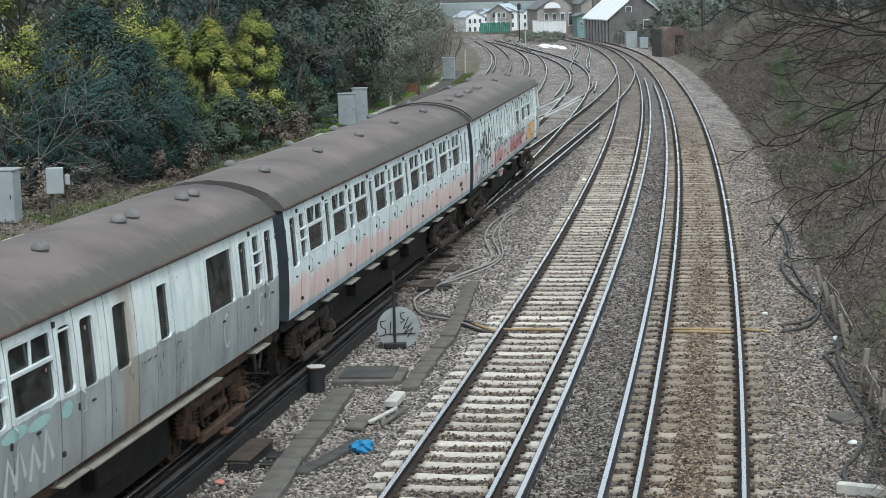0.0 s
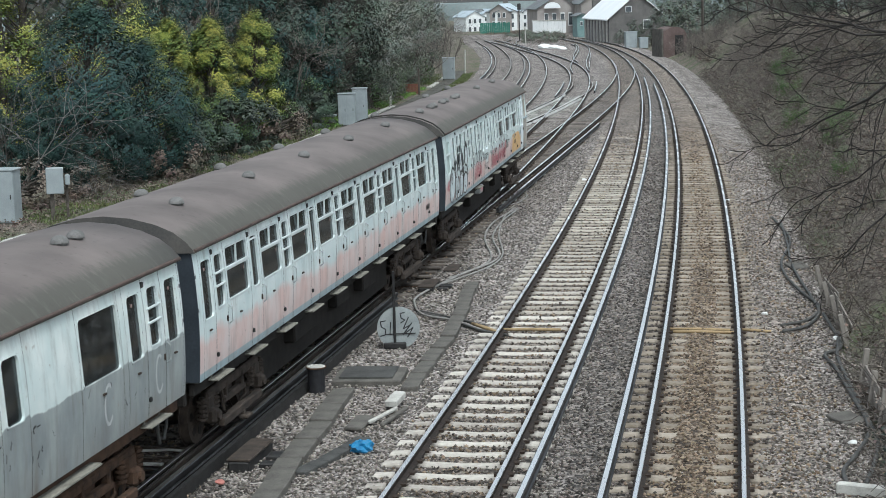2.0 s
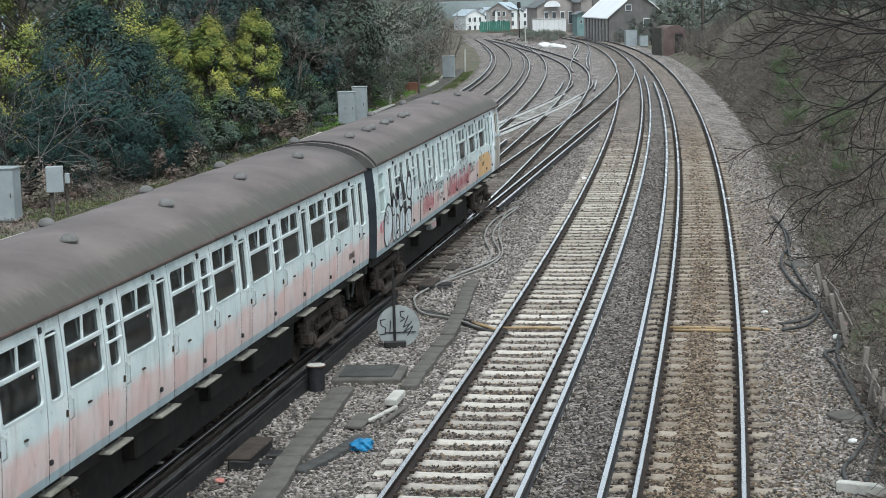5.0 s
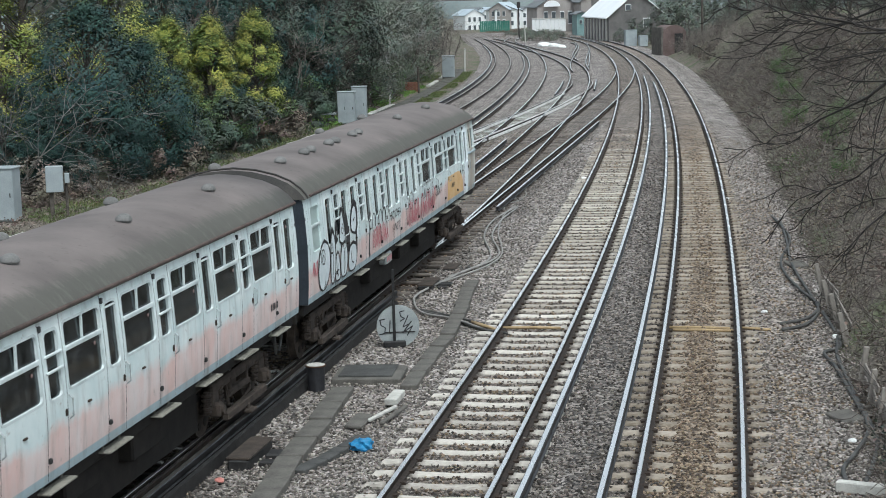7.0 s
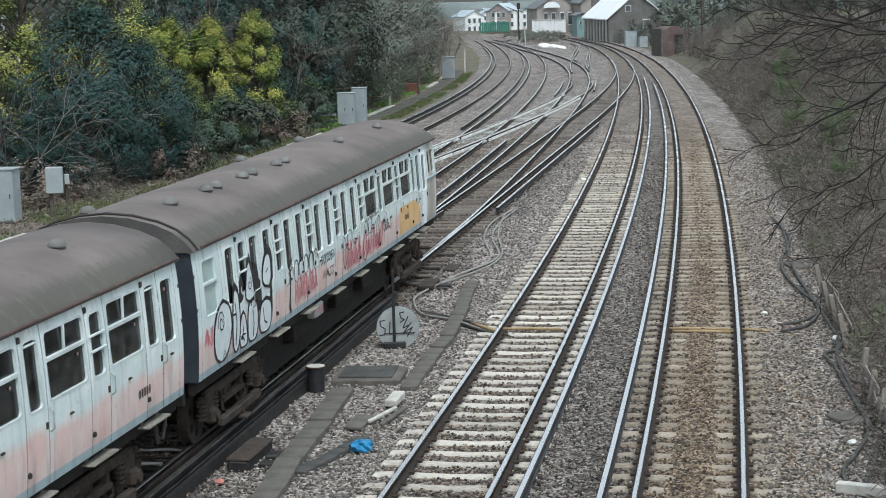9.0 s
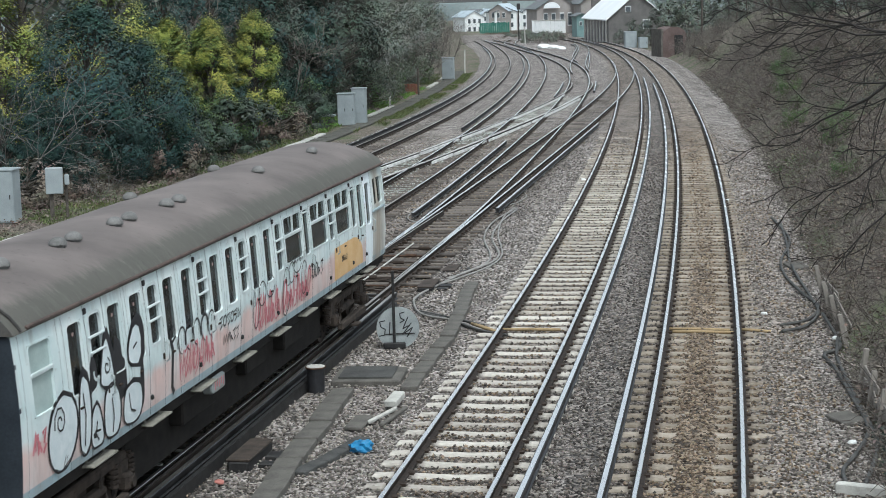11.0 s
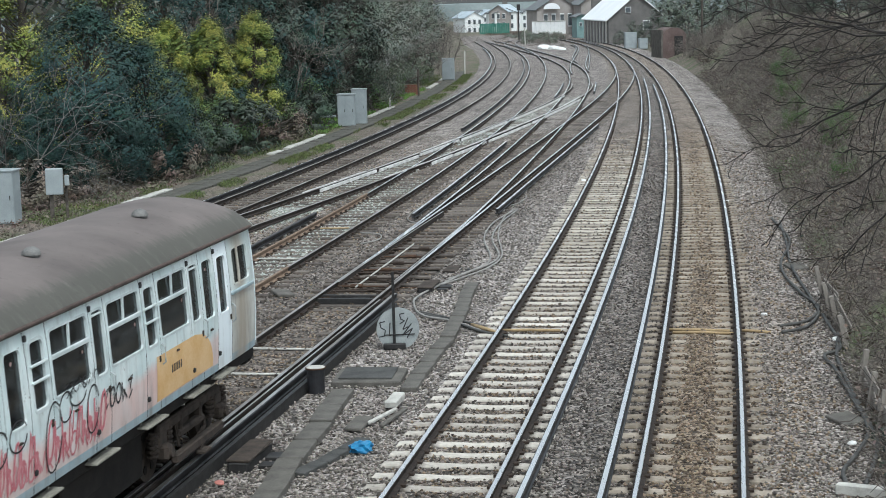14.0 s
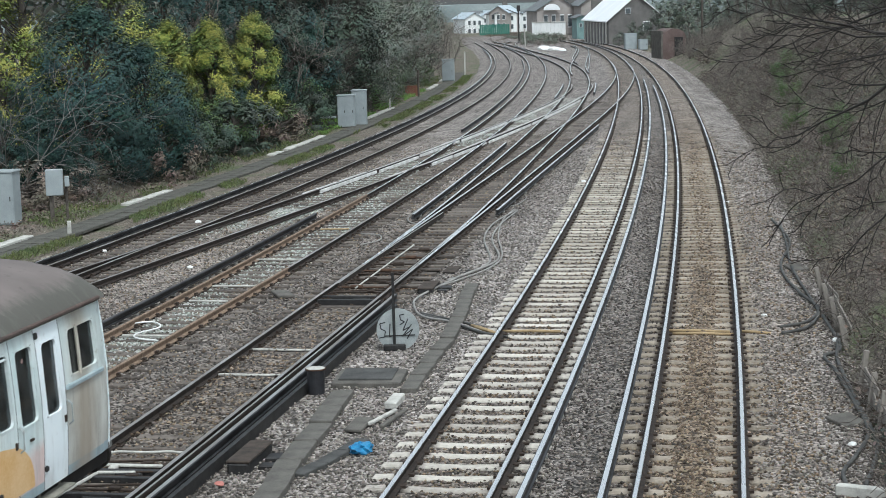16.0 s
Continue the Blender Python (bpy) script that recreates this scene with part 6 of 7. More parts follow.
for y0, n in ((53.5, 3), (64.6, 5), (84.0, 2), (86.9, 9), (101.5, 6), (108.5, 10), (140, 8), (152, 9), (166, 7)):
    for k in range(n):
        ob = slab("edge_slab", "pale concrete edging slab on the verge", at_track("o", y0 + k * .92, -4.75 + rr.uniform(-.05, .05), -.33), .36, .86, .12, M["concrete_pale"])
        ob["group"] = "edging slabs"


def cabinet(label, m, w, d, h, doors=2):
    th = thing("equipment_cabinet", label, "cabinet", m, "equipment cabinets")
    part("plinth", Geo().box(0, 0, .06, w * .96, d * .96, .14, .01), M["concrete"], th)
    part("body", Geo().box(0, 0, .1 + h / 2, w, d, h, .015), M["cabinet"], th)
    part("cap", Geo().box(0, 0, h + .13, w + .08, d + .08, .07, .02), M["cabinet"], th, "overhanging roof cap")
    for k in range(doors):
        dw = (w - .06) / doors
        x = -w / 2 + .03 + dw * (k + .5)
        dr = part("door", Geo().box(x, -d / 2 - .012, .1 + h / 2, dw - .015, .022, h - .08, .006), M["cabinet"], th)
        part("handle", Geo().box(x + dw * .36, -d / 2 - .035, .1 + h * .5, .03, .03, .16, .008), M["black_iron"], dr)
    return th


cabinet("grey steel equipment cabinet on the grass verge", pose(-5.22, 101.6, -.35, 0, 0, -6), .95, .6, 1.75)
cabinet("taller grey steel equipment cabinet behind another", pose(-4.55, 103.0, -.35, 0, 0, -6), .8, .6, 1.95, 1)
cabinet("grey steel cabinet at the end of the trough", pose(.85, 152, -.3, 0, 0, -6), 1.0, .7, 1.75, 1)
cabinet("wide pale grey cabinet beside the bushes", pose(-14.85, 60.3, -.35, 0, 0, -8), 1.2, .7, 1.75)
th = thing("post_box", "pale grey metal box on a wooden post", "cabinet", pose(-13.15, 61.0, -.35, 0, 0, 10))
part("post", Geo().box(-.12, 0, .55, .14, .14, 1.1, .01), M["bark"], th)
part("post", Geo().box(.38, .1, .75, .09, .09, 1.5, .01), M["bark"], th)
part("box", Geo().box(0, 0, 1.38, .58, .40, .88, .02), M["cabinet"], th)
part("small_box", Geo().box(.42, -.02, 1.40, .16, .2, .34, .02), M["cabinet"], th)
th = thing("low_stand", "low grey trough box on short legs", "box", pose(-6.7, 105.4, -.35, 0, 0, -8))
part("top", Geo().box(0, 0, .42, 1.3, .4, .12, .02), M["cabinet"], th)
for x in (-.45, .45):
    part("leg", Geo().box(x, 0, .2, .12, .3, .4, .02), M["concrete"], th)
for x, y, h in ((-3.2, 117.3, .75), (2.4, 164, 2.1), (-1.45, 129.6, 2.0), (11.4, 235, 2.6), (-11.9, 57.0, .5)):
    ob = part("marker_post", Geo().box(0, 0, h / 2, .13, .13, h, .02), M["concrete_pale"] if y > 160 or y < 120 else M["bark"])
    ob.matrix_basis = pose(x, y, -.32, 0, rr.uniform(-2, 2), 10)
    tagged(ob, "short upright marker post beside the line", "post", "marker posts")
# low brick stub
th = thing("brick_pier", "low red brick pier among the bushes", "wall", pose(-2.0, 132.5, -.35))
for r in range(10):
    for k in range(5):
        ob = part("brick", Geo().box(-.5 + k * .235 + (.06 if r % 2 else 0), 0, .05 + r * .077, .22, .4, .068, .006), M["brick"], th) if r == 0 and k == 0 else new("brick", brick_me)
        if r == 0 and k == 0:
            brick_me = ob.data
        else:
            ob.parent = th
            ob.location = (k * .235 + (.06 if r % 2 else 0), 0, r * .077)


# ---------------------------------------------------------------- plants
def leaf_mesh(name, centres, size, rng, mat, flat=.5, aspect=.55, face=None):
    """Many small folded leaves, two triangles each; face: the way that each one looks."""
    n = len(centres)
    d = rng.normal(size=(n, 3))
    d[:, 2] *= flat
    if face is not None:
        f = face + rng.normal(size=(n, 3)) * .17
        f /= np.linalg.norm(f, axis=1)[:, None]
        d -= f * (d * f).sum(1)[:, None]
    d /= np.linalg.norm(d, axis=1)[:, None]
    e = rng.normal(size=(n, 3)) if face is None else np.cross(f, d)
    e -= d * (e * d).sum(1)[:, None]
    e /= np.linalg.norm(e, axis=1)[:, None]
    s = size * rng.uniform(.55, 1.3, n)[:, None]
    nn = np.cross(d, e) * s * .10
    V = np.stack([centres - d * s, centres + e * s * aspect + nn, centres + d * s, centres - e * s * aspect + nn], 1).reshape(-1, 3)
    F = (np.array([(0, 1, 2), (0, 2, 3)])[None] + 4 * np.arange(n)[:, None, None]).reshape(-1, 3)
    return mesh_fast(name, V, F, mat)


def limb_mesh(name, segs, mat, n=4):
    """Tapered twigs: rows of start, end and two radii."""
    A = np.array(segs, float)
    p0, p1, r0, r1 = A[:, 0:3], A[:, 3:6], A[:, 6], A[:, 7]
    d = p1 - p0
    d /= np.maximum(np.linalg.norm(d, axis=1), 1e-6)[:, None]
    a = np.cross(d, np.where(np.abs(d[:, 2:3]) > .9, [[1., 0, 0]], [[0, 0, 1.]]))
    a /= np.maximum(np.linalg.norm(a, axis=1), 1e-6)[:, None]
    b = np.cross(d, a)
    t = 2 * np.pi * np.arange(n) / n
    ring = a[:, None] * np.cos(t)[None, :, None] + b[:, None] * np.sin(t)[None, :, None]
    V = np.concatenate([p0[:, None] + ring * r0[:, None, None], p1[:, None] + ring * r1[:, None, None]], 1).reshape(-1, 3)
    q = np.array([(k, (k + 1) % n, n + (k + 1) % n, n + k) for k in range(n)])
    F = (q[None] + 2 * n * np.arange(len(A))[:, None, None]).reshape(-1, 4)
    return mesh_fast(name, V, F, mat)


def grow(rng, p, d, length, r, depth, segs, bend=.25, kids=3, up=.05, tips=None, shrink=.62):
    """A limb that bends and forks."""
    n = 4 if depth > 1 else 3
    step = length / n
    p, d = np.array(p, float), np.array(d, float)
    for k in range(n):
        d = d + rng.normal(size=3) * bend * (.5 if depth > 2 else 1) + np.array([0, 0, up])
        d /= np.linalg.norm(d)
        q = p + d * step
        f0, f1 = 1 - .55 * k / n, 1 - .55 * (k + 1) / n
        segs.append((*p, *q, r * f0, r * f1))
        p = q
        if depth > 0:
            m = kids if k == n - 1 else (1 if rng.random() < .75 else 2)
            for _ in range(m):
                e = d + rng.normal(size=3) * .62
                e /= np.linalg.norm(e)
                grow(rng, p, e, length * shrink * rng.uniform(.7, 1.15), max(r * f1 * .58, .007), depth - 1, segs, bend, kids, up, tips, shrink)
        elif tips is not None and k == n - 1:
            tips.append(tuple(p))


def evergreen(seed, h, rad, mat, leaves, label, size=.13, clumps=46, trunk_h=.3, name="evergreen_tree", flowers=None, low=.08, bloom=.25, clump=(.16, .30), power=.55):
    """A leafy tree: trunk, limbs and a crown of leaf clumps with gaps."""
    rng = np.random.default_rng(seed)
    th = thing(name, label, "tree", pose(0, 0, -200))
    segs = []
    for k in range(7):
        t0, t1 = k / 7 * h * .8, (k + 1) / 7 * h * .8
        segs.append((.15 * sin(k), .12 * cos(k * 1.3), t0, .15 * sin(k + 1), .12 * cos(k * 1.3 + 1.3), t1, .03 * h * (1 - k / 8), .03 * h * (1 - (k + 1) / 8)))
    cs = []
    for k in range(clumps):
        u = rng.uniform(low, 1.0)
        a = rng.uniform(0, 2 * np.pi)
        prof = rad * (np.sin(np.pi * min(1, (u * .86 + .16))) ** power) * rng.uniform(.62, 1.0)
        c = np.array([prof * np.cos(a), prof * np.sin(a), u * h])
        cs.append((c, rng.uniform(*clump) * rad))
        segs.append((0, 0, max(.2, u * h * .72), *c, .035, .012))
    th_t = piece("trunk", limb_mesh("trunk", segs, M["bark"], 6), th)
    outs = []
    pts, w = [], np.array([r ** 2 for _, r in cs])
    for (c, r), share in zip(cs, w / w.sum()):
        n = max(10, int(leaves * share))
        v = rng.normal(size=(n, 3))
        v /= np.linalg.norm(v, axis=1)[:, None]
        v *= (rng.uniform(.35, 1.0, n) ** .5 * (1 + .35 * np.sin(v[:, 0] * 5 + v[:, 2] * 7 + c[0] * 9)))[:, None]
        pts.append(c + v * r * np.array([1.05, 1.05, .95]))
        o = c - np.array([0, 0, h * .45])
        outs.append(v * .8 + .9 * o / np.linalg.norm(o) + np.array([0, 0, .25]))
    pts, outs = np.concatenate(pts), np.concatenate(outs)
    ok = pts[:, 2] > .05
    piece("crown", leaf_mesh("crown", pts[ok], size, rng, mat, face=outs[ok]), th)
    if flowers is not None:
        k = rng.choice(len(cs), len(cs) * 3 // 4, replace=False)
        fp = np.concatenate([cs[i][0] * np.array([1.06, 1.06, 1]) + rng.normal(size=(int(leaves / len(cs) * 1.1), 3)) * cs[i][1] * .46 + np.array([0, 0, cs[i][1] * .35]) for i in k])
        fp = fp[fp[:, 2] > h * (bloom + .25 * rng.random(len(fp)))]
        piece("blossom", leaf_mesh("blossom", fp, size * .9, rng, flowers, face=fp * np.array([1, 1, .15]) / rad + np.array([0, 0, .4])), th, "yellow blossom sprays")
    return th


def bare_tree(seed, h, spread, label, lean=(0, 0), name="bare_tree", mat="twig", stems=1, depth=4, r0=None, length=.36):
    rng = np.random.default_rng(seed)
    th = thing(name, label, "tree", pose(0, 0, -200))
    segs = []
    for s in range(stems):
        d = np.array([lean[0] + rng.normal() * .25 * (stems > 1), lean[1] + rng.normal() * .25 * (stems > 1), 1.0])
        grow(rng, (rng.normal() * .15 * (stems > 1), rng.normal() * .15 * (stems > 1), -.1), d / np.linalg.norm(d), h * length, r0 or h * .011, depth, segs, spread, 3, .03)
    A = np.array(segs)
    thick = A[:, 6] > .022
    piece("trunk", limb_mesh("trunk", A[thick], M["bark"], 5), th)
    piece("crown", limb_mesh("crown", A[~thick], M[mat], 3), th, "crown of fine bare twigs")
    return th


def plant(src, x, y, turn=0.0, size=1.0, dz=0.0):
    ob = copy_thing(src, Matrix.Identity(4))
    ob.matrix_basis = Matrix.Translation((x, y, ground_z(x, y) - .1 + dz)) @ pose(0, 0, 0, 0, 0, turn) @ Matrix.Scale(size, 4)
    return ob


def drop(src):
    """Remove a pattern plant once its copies stand."""
    for o in list(src.children_recursive) + [src]:
        bpy.data.objects.remove(o)


rt = random.Random(17)
dark_a = evergreen(101, 8.5, 3.5, M["leaf_dark"], 30000, "dense dark blue-green evergreen beside the line", .075, 150, clump=(.13, .26))
dark_b = evergreen(102, 11.0, 3.4, M["leaf_ivy"], 13000, "tall dark ivy-clad tree behind the verge", .10, 120, clump=(.13, .26))
dark_c = evergreen(103, 10.0, 3.0, M["leaf_dark"], 15000, "tall dark evergreen tree behind the verge", .10, 110, clump=(.13, .25))
back_a = evergreen(110, 11.0, 3.6, M["leaf_haze"], 2600, "tall tree behind the others, leaves greyed for haze", .2, 60)
back_b = evergreen(111, 12.0, 3.4, M["leaf_dark"], 1500, "tall shadowy evergreen behind the others", .2, 60)
mid_a = evergreen(104, 5.2, 2.4, M["leaf_mid"], 2600, "green leafy bush on the verge", .09, 50, name="evergreen_bush")
ivy_a = evergreen(105, 9.5, 2.8, M["leaf_haze"], 9000, "ivy-covered tree behind the verge, leaves greyed for haze", .085, 90, clump=(.13, .25))
yel_a = evergreen(106, 6.4, 1.25, M["leaf_mimosa"], 15000, "narrow green tree with yellow blossom beside the line", .065, 80, flowers=M["leaf_yellow"], bloom=.2, clump=(.2, .36), power=.42)
yel_b = evergreen(107, 7.0, 1.9, M["leaf_mimosa"], 11000, "bright yellow blossoming tree behind dark evergreens", .055, 60, flowers=M["leaf_yellow"], bloom=.05, clump=(.2, .34))
bush_a = evergreen(108, 1.9, 1.3, M["leaf_brown"], 2600, "low bush with dead brown leaves", .07, 26, name="dead_bush")
bush_b = evergreen(109, 2.4, 1.5, M["leaf_ivy"], 3600, "low olive-green bush on the verge", .08, 28, name="low_bush")
bare_a = bare_tree(201, 8.0, .20, "bare grey tree with fine twigs", (.1, 0), stems=1, depth=3, length=.46)
bare_b = bare_tree(202, 9.0, .22, "bare grey tree with spreading twigs", (-.15, .1), stems=1, depth=3, length=.46)
shrub_a = bare_tree(203, 3.8, .26, "bare twiggy shrub on the bank", name="bare_shrub", stems=6, depth=2, r0=.024, length=.48)
shrub_b = bare_tree(204, 3.0, .30, "bare brown thorny shrub on the bank", name="bare_shrub", stems=6, depth=2, r0=.02, length=.5)


bare_c = bare_tree(206, 8.0, .24, "bare dark-twigged tree on the bank", (-.1, 0), stems=1, depth=3, length=.46, mat="twig_mid")
shrub_d = bare_tree(207, 3.2, .3, "bare dark brown shrub on the bank", name="bare_shrub", stems=6, depth=2, r0=.022, length=.5, mat="twig_mid")
shrub_c = bare_tree(205, 3.6, .30, "bare grey shrub with curving stems", name="bare_shrub", stems=4, depth=2, r0=.020, length=.62, mat="twig_pale")


def verge(y, back):
    """A place behind the left verge."""
    px, py = on("o", y, -5.2 - back)
    return px, py


# nearest the camera on the left
for src, x, y, sz in ((dark_a, -14.0, 72.0, .84), (dark_a, -12.3, 75.5, .66), (dark_a, -19.5, 71.0, .52), (dark_c, -15.6, 70.0, .34), (dark_c, -16.9, 69.0, .32), (dark_c, -13.9, 68.9, .25), (dark_c, -18.2, 68.5, .30), (dark_c, -12.6, 73.0, .30), (yel_b, -19.0, 79.0, 1.08), (yel_b, -14.9, 81.5, 1.22), (yel_b, -21.4, 80.0, 1.1), (yel_b, -17.0, 82.0, .8),
                      (yel_a, -12.5, 84.0, .97), (yel_a, -11.1, 88.0, .97), (yel_a, -9.3, 92.0, 1.0), (dark_c, -10.7, 90.0, .45), (dark_c, -13.6, 90.0, .9), (dark_b, -16.5, 92.0, 1.0), (dark_c, -10.2, 98.5, .85),
                      (dark_b, -9.6, 102.5, .86), (dark_c, -8.6, 106.5, 1.0), (dark_b, -6.3, 108.5, .95), (ivy_a, -5.4, 112.0, 1.0), (ivy_a, -4.5, 116.5, 1.0), (ivy_a, -8.0, 113.0, 1.1)):
    plant(src, x, y, rt.uniform(0, 360), sz)
for k in range(16):
    y = 117 + k * 5.0
    plant(rt.choice((ivy_a, ivy_a, dark_b) if y < 155 else (bare_a, bare_b, shrub_a)), *verge(y, rt.uniform(1.2, 2.4)), rt.uniform(0, 360), rt.uniform(.8, 1.0))
for k in range(26):
    y = 60 + k * 6.5
    plant(rt.choice((back_a, back_b)), *verge(y, rt.uniform(9, 14)), rt.uniform(0, 360), rt.uniform(1.0, 1.3))
for k in range(14):
    y = 82 + k * 9.5
    plant(rt.choice((bare_a, bare_b)), *verge(y, rt.uniform(2.0, 5) if y > 112 else rt.uniform(7, 9)), rt.uniform(0, 360), rt.uniform(1.0, 1.3))
for y, b in ((73.5, 1.2), (76, .9), (79.5, 1.5), (83, 1.1), (87, 1.2), (91, 1.0), (94.5, 1.1), (98.5, 1.0), (101.5, 1.2), (66, 2.0), (63.5, 3.0)):
    plant(rt.choice((bush_a, bush_a, bush_b, bush_b)), *verge(y, b), rt.uniform(0, 360), rt.uniform(.7, 1.1))
for y, b, s in ((80, 2.0, .6), (84, 1.8, .6), (93.5, 2.0, .62), (101, 1.6, .55), (116, 1.0, .5), (124, .9, .55), (129, .9, .55), (139, .8, .5), (146, .9, .5)):
    plant(mid_a, *verge(y, b), rt.uniform(0, 360), s)
for x, y, s in ((-15.9, 67.6, 1.7), (-12.6, 66.4, .6)):
    plant(shrub_c, x, y, rt.uniform(0, 360), s)
for x, y, s in ((-6.0, 118, 1.0), (-3.6, 124, 1.1), (-2.4, 131, 1.0), (-2.6, 139, 1.1), (-3.8, 129, .9), (-12.8, 86.5, .95), (-8.4, 98.0, 1.0), (-15.5, 80.0, 1.0)):
    plant(rt.choice((bare_a, bare_b)), x, y, rt.uniform(0, 360), s)
for k in range(8):
    plant(rt.choice((shrub_a, bare_a)), *verge(150 + k * 12, rt.uniform(-.2, 1.2)), rt.uniform(0, 360), rt.uniform(.7, .9))

# right bank: shrubs and bare trees
for k in range(32):
    y = 40 + k * 4.7 + rt.uniform(-1.2, 1.2)
    x = right_edge(y) + rt.uniform(1.4, 6.5)
    plant(rt.choice((shrub_a, shrub_b, shrub_d, shrub_d)), x, y, rt.uniform(0, 360), rt.uniform(.45, .85))
for k in range(20):
    y = 54 + k * 6.8 + rt.uniform(-2, 2)
    x = right_edge(y) + rt.uniform(5.5, 11)
    plant(rt.choice((bare_b, bare_c, bare_c)), x, y, rt.uniform(0, 360), rt.uniform(.7, 1.0))
for x, y, s in ((12.9, 57.5, .22), (14.4, 66, .30), (15.6, 78.5, .30), (15.6, 70, .25), (17.8, 92, .35), (20, 104, .4), (13.2, 50, .2), (11.5, 44, .18)):
    plant(mid_a, x, y, rt.uniform(0, 360), s)
for k in range(10):
    y = 84 + k * 11
    plant(rt.choice((ivy_a, dark_b)), right_edge(y) + rt.uniform(9, 13), y, rt.uniform(0, 360), rt.uniform(.6, .8))


bush_g = evergreen(113, 2.0, 1.6, M["leaf_brown"], 800, "dead brown bush on the bank", .075, 26, name="dead_bush")
for k in range(34):
    y = 84 + k * 3.1 + rt.uniform(-1, 1)
    x = right_edge(y) + rt.uniform(.8, 9.0)
    plant(rt.choice((shrub_b, shrub_d, shrub_d, shrub_a, bush_g, shrub_b)), x, y, rt.uniform(0, 360), rt.uniform(.5, .95))
for k in range(46):
    y = 70 + k * 2.5 + rt.uniform(-1, 1)
    plant(rt.choice((shrub_d, shrub_b, shrub_a)), right_edge(y) + rt.uniform(.5, 4.0), y, rt.uniform(0, 360), rt.uniform(.3, .6))
for k in range(22):
    y = rt.uniform(150, 196)
    plant(rt.choice((shrub_d, shrub_b, shrub_a)), right_edge(y) + rt.uniform(1.0, 7.0), y, rt.uniform(0, 360), rt.uniform(.5, .9))
drop(bush_g)


# large bare trees on the bank whose boughs hang towards the line
def bough(rng, p, d, length, r, depth, segs):
    """A drooping bough with forks that stay close to its own line."""
    n = 8 if depth > 1 else 5
    p, d = np.array(p, float), np.array(d, float) / np.linalg.norm(d)
    side = 1
    for k in range(n):
        d = d + rng.normal(size=3) * np.array([.08, .08, .16]) * (1 if depth > 1 else 1.5)
        d /= np.linalg.norm(d)
        q = p + d * length / n
        f0, f1 = 1 - .8 * k / n, 1 - .8 * (k + 1) / n
        segs.append((*p, *q, max(r * f0, .011), max(r * f1, .009)))
        p = q
        if depth and k > 0:
            side = -side
            e = d + np.array([rng.normal() * .15, rng.normal() * .35, side * rng.uniform(.3, .7)])
            bough(rng, p, e, length * rng.uniform(.28, .5) * (1.1 - .5 * k / n), max(r * f1 * .6, .007), depth - 1, segs)


def bough_tree(seed, x, y, h, limbs):
    """limbs: height, fall along its length, lean towards the camera, length, thickness."""
    rng = np.random.default_rng(seed)
    z0 = ground_z(x, y) - .2
    th = thing("bare_tree", "bare dark tree whose boughs hang over the bank", "tree", pose(x, y, z0))
    segs, p = [], np.array([0., 0, 0])
    for k in range(8):
        q = np.array([.12 * np.sin(k * 1.7 + seed), .12 * np.cos(k * 1.3), (k + 1) * h / 8])
        segs.append((*p, *q, .13 * (1 - k / 10), .13 * (1 - (k + 1) / 10)))
        p = q
    for z, fall, lean, length, r in limbs:
        bough(rng, (0, 0, z - z0), (-1, lean, fall), length, r, 2, segs)
    A = np.array(segs)
    thick = A[:, 6] > .018
    piece("trunk", limb_mesh("trunk", A[thick], M["twig_dark"], 5), th)
    piece("crown", limb_mesh("crown", A[~thick], M["twig_dark"], 3), th, "crown of fine bare twigs")


bough_tree(301, 11.4, 40.0, 8.5, ((2.75, -.06, .1, 3.7, .04), (5.7, -.62, .0, 4.5, .055), (5.9, -.42, -.15, 4.8, .05), (7.0, -.35, .2, 4.4, .04)))
bough_tree(302, 13.2, 46.5, 9.5, ((4.6, -.2, .1, 3.4, .036), (6.8, -.25, -.1, 4.4, .044), (7.6, -.1, .1, 4.2, .04), (5.6, -.5, .1, 3.6, .04)))
bough_tree(303, 15.6, 56.0, 10.0, ((6.6, -.12, .0, 3.6, .044), (7.6, .0, .2, 4.0, .044), (5.4, -.3, .1, 3.2, .04)))
bough_tree(304, 9.0, 31.5, 7.6, ((4.6, -.4, .1, 3.2, .03), (6.1, -.25, .1, 3.4, .03)))

for s in (dark_a, dark_b, dark_c, back_a, back_b, mid_a, ivy_a, yel_a, yel_b, bush_a, bush_b, bare_a, bare_b, shrub_a, shrub_b, shrub_c, shrub_d, bare_c):
    drop(s)

# brambles and dead stems over the bank
rng = np.random.default_rng(77)
segs = []
for k in range(19000):
    y = 24 + 120 * rng.random() ** 1.6
    r = right_edge(y)
    x = r + .15 + 8.5 * rng.random() ** 1.15
    p = np.array([x, y, ground_z(x, y) - .05])
    d = rng.normal(size=3) * np.array([.7, .7, .35]) + np.array([-.1, 0, .55])
    d /= np.linalg.norm(d)
    st = rng.uniform(.16, .42)
    rad = rng.uniform(.004, .008) * (.8 + y / 90)
    for j in range(3):
        q = p + d * st
        segs.append((*p, *q, rad, rad * .8))
        p = q
        d = d + rng.normal(size=3) * .35 + np.array([0, 0, -.28])
        d /= np.linalg.norm(d)
half = len(segs) // 2
tagged(piece("brambles", limb_mesh("brambles", segs[:half], M["twig"], 3)), "tangle of dry brambles covering the bank", "brambles", kind="stuff")
tagged(piece("brambles", limb_mesh("brambles", segs[half:], M["twig_mid"], 3)), "dark brown bramble stems over the bank", "brambles", kind="stuff")


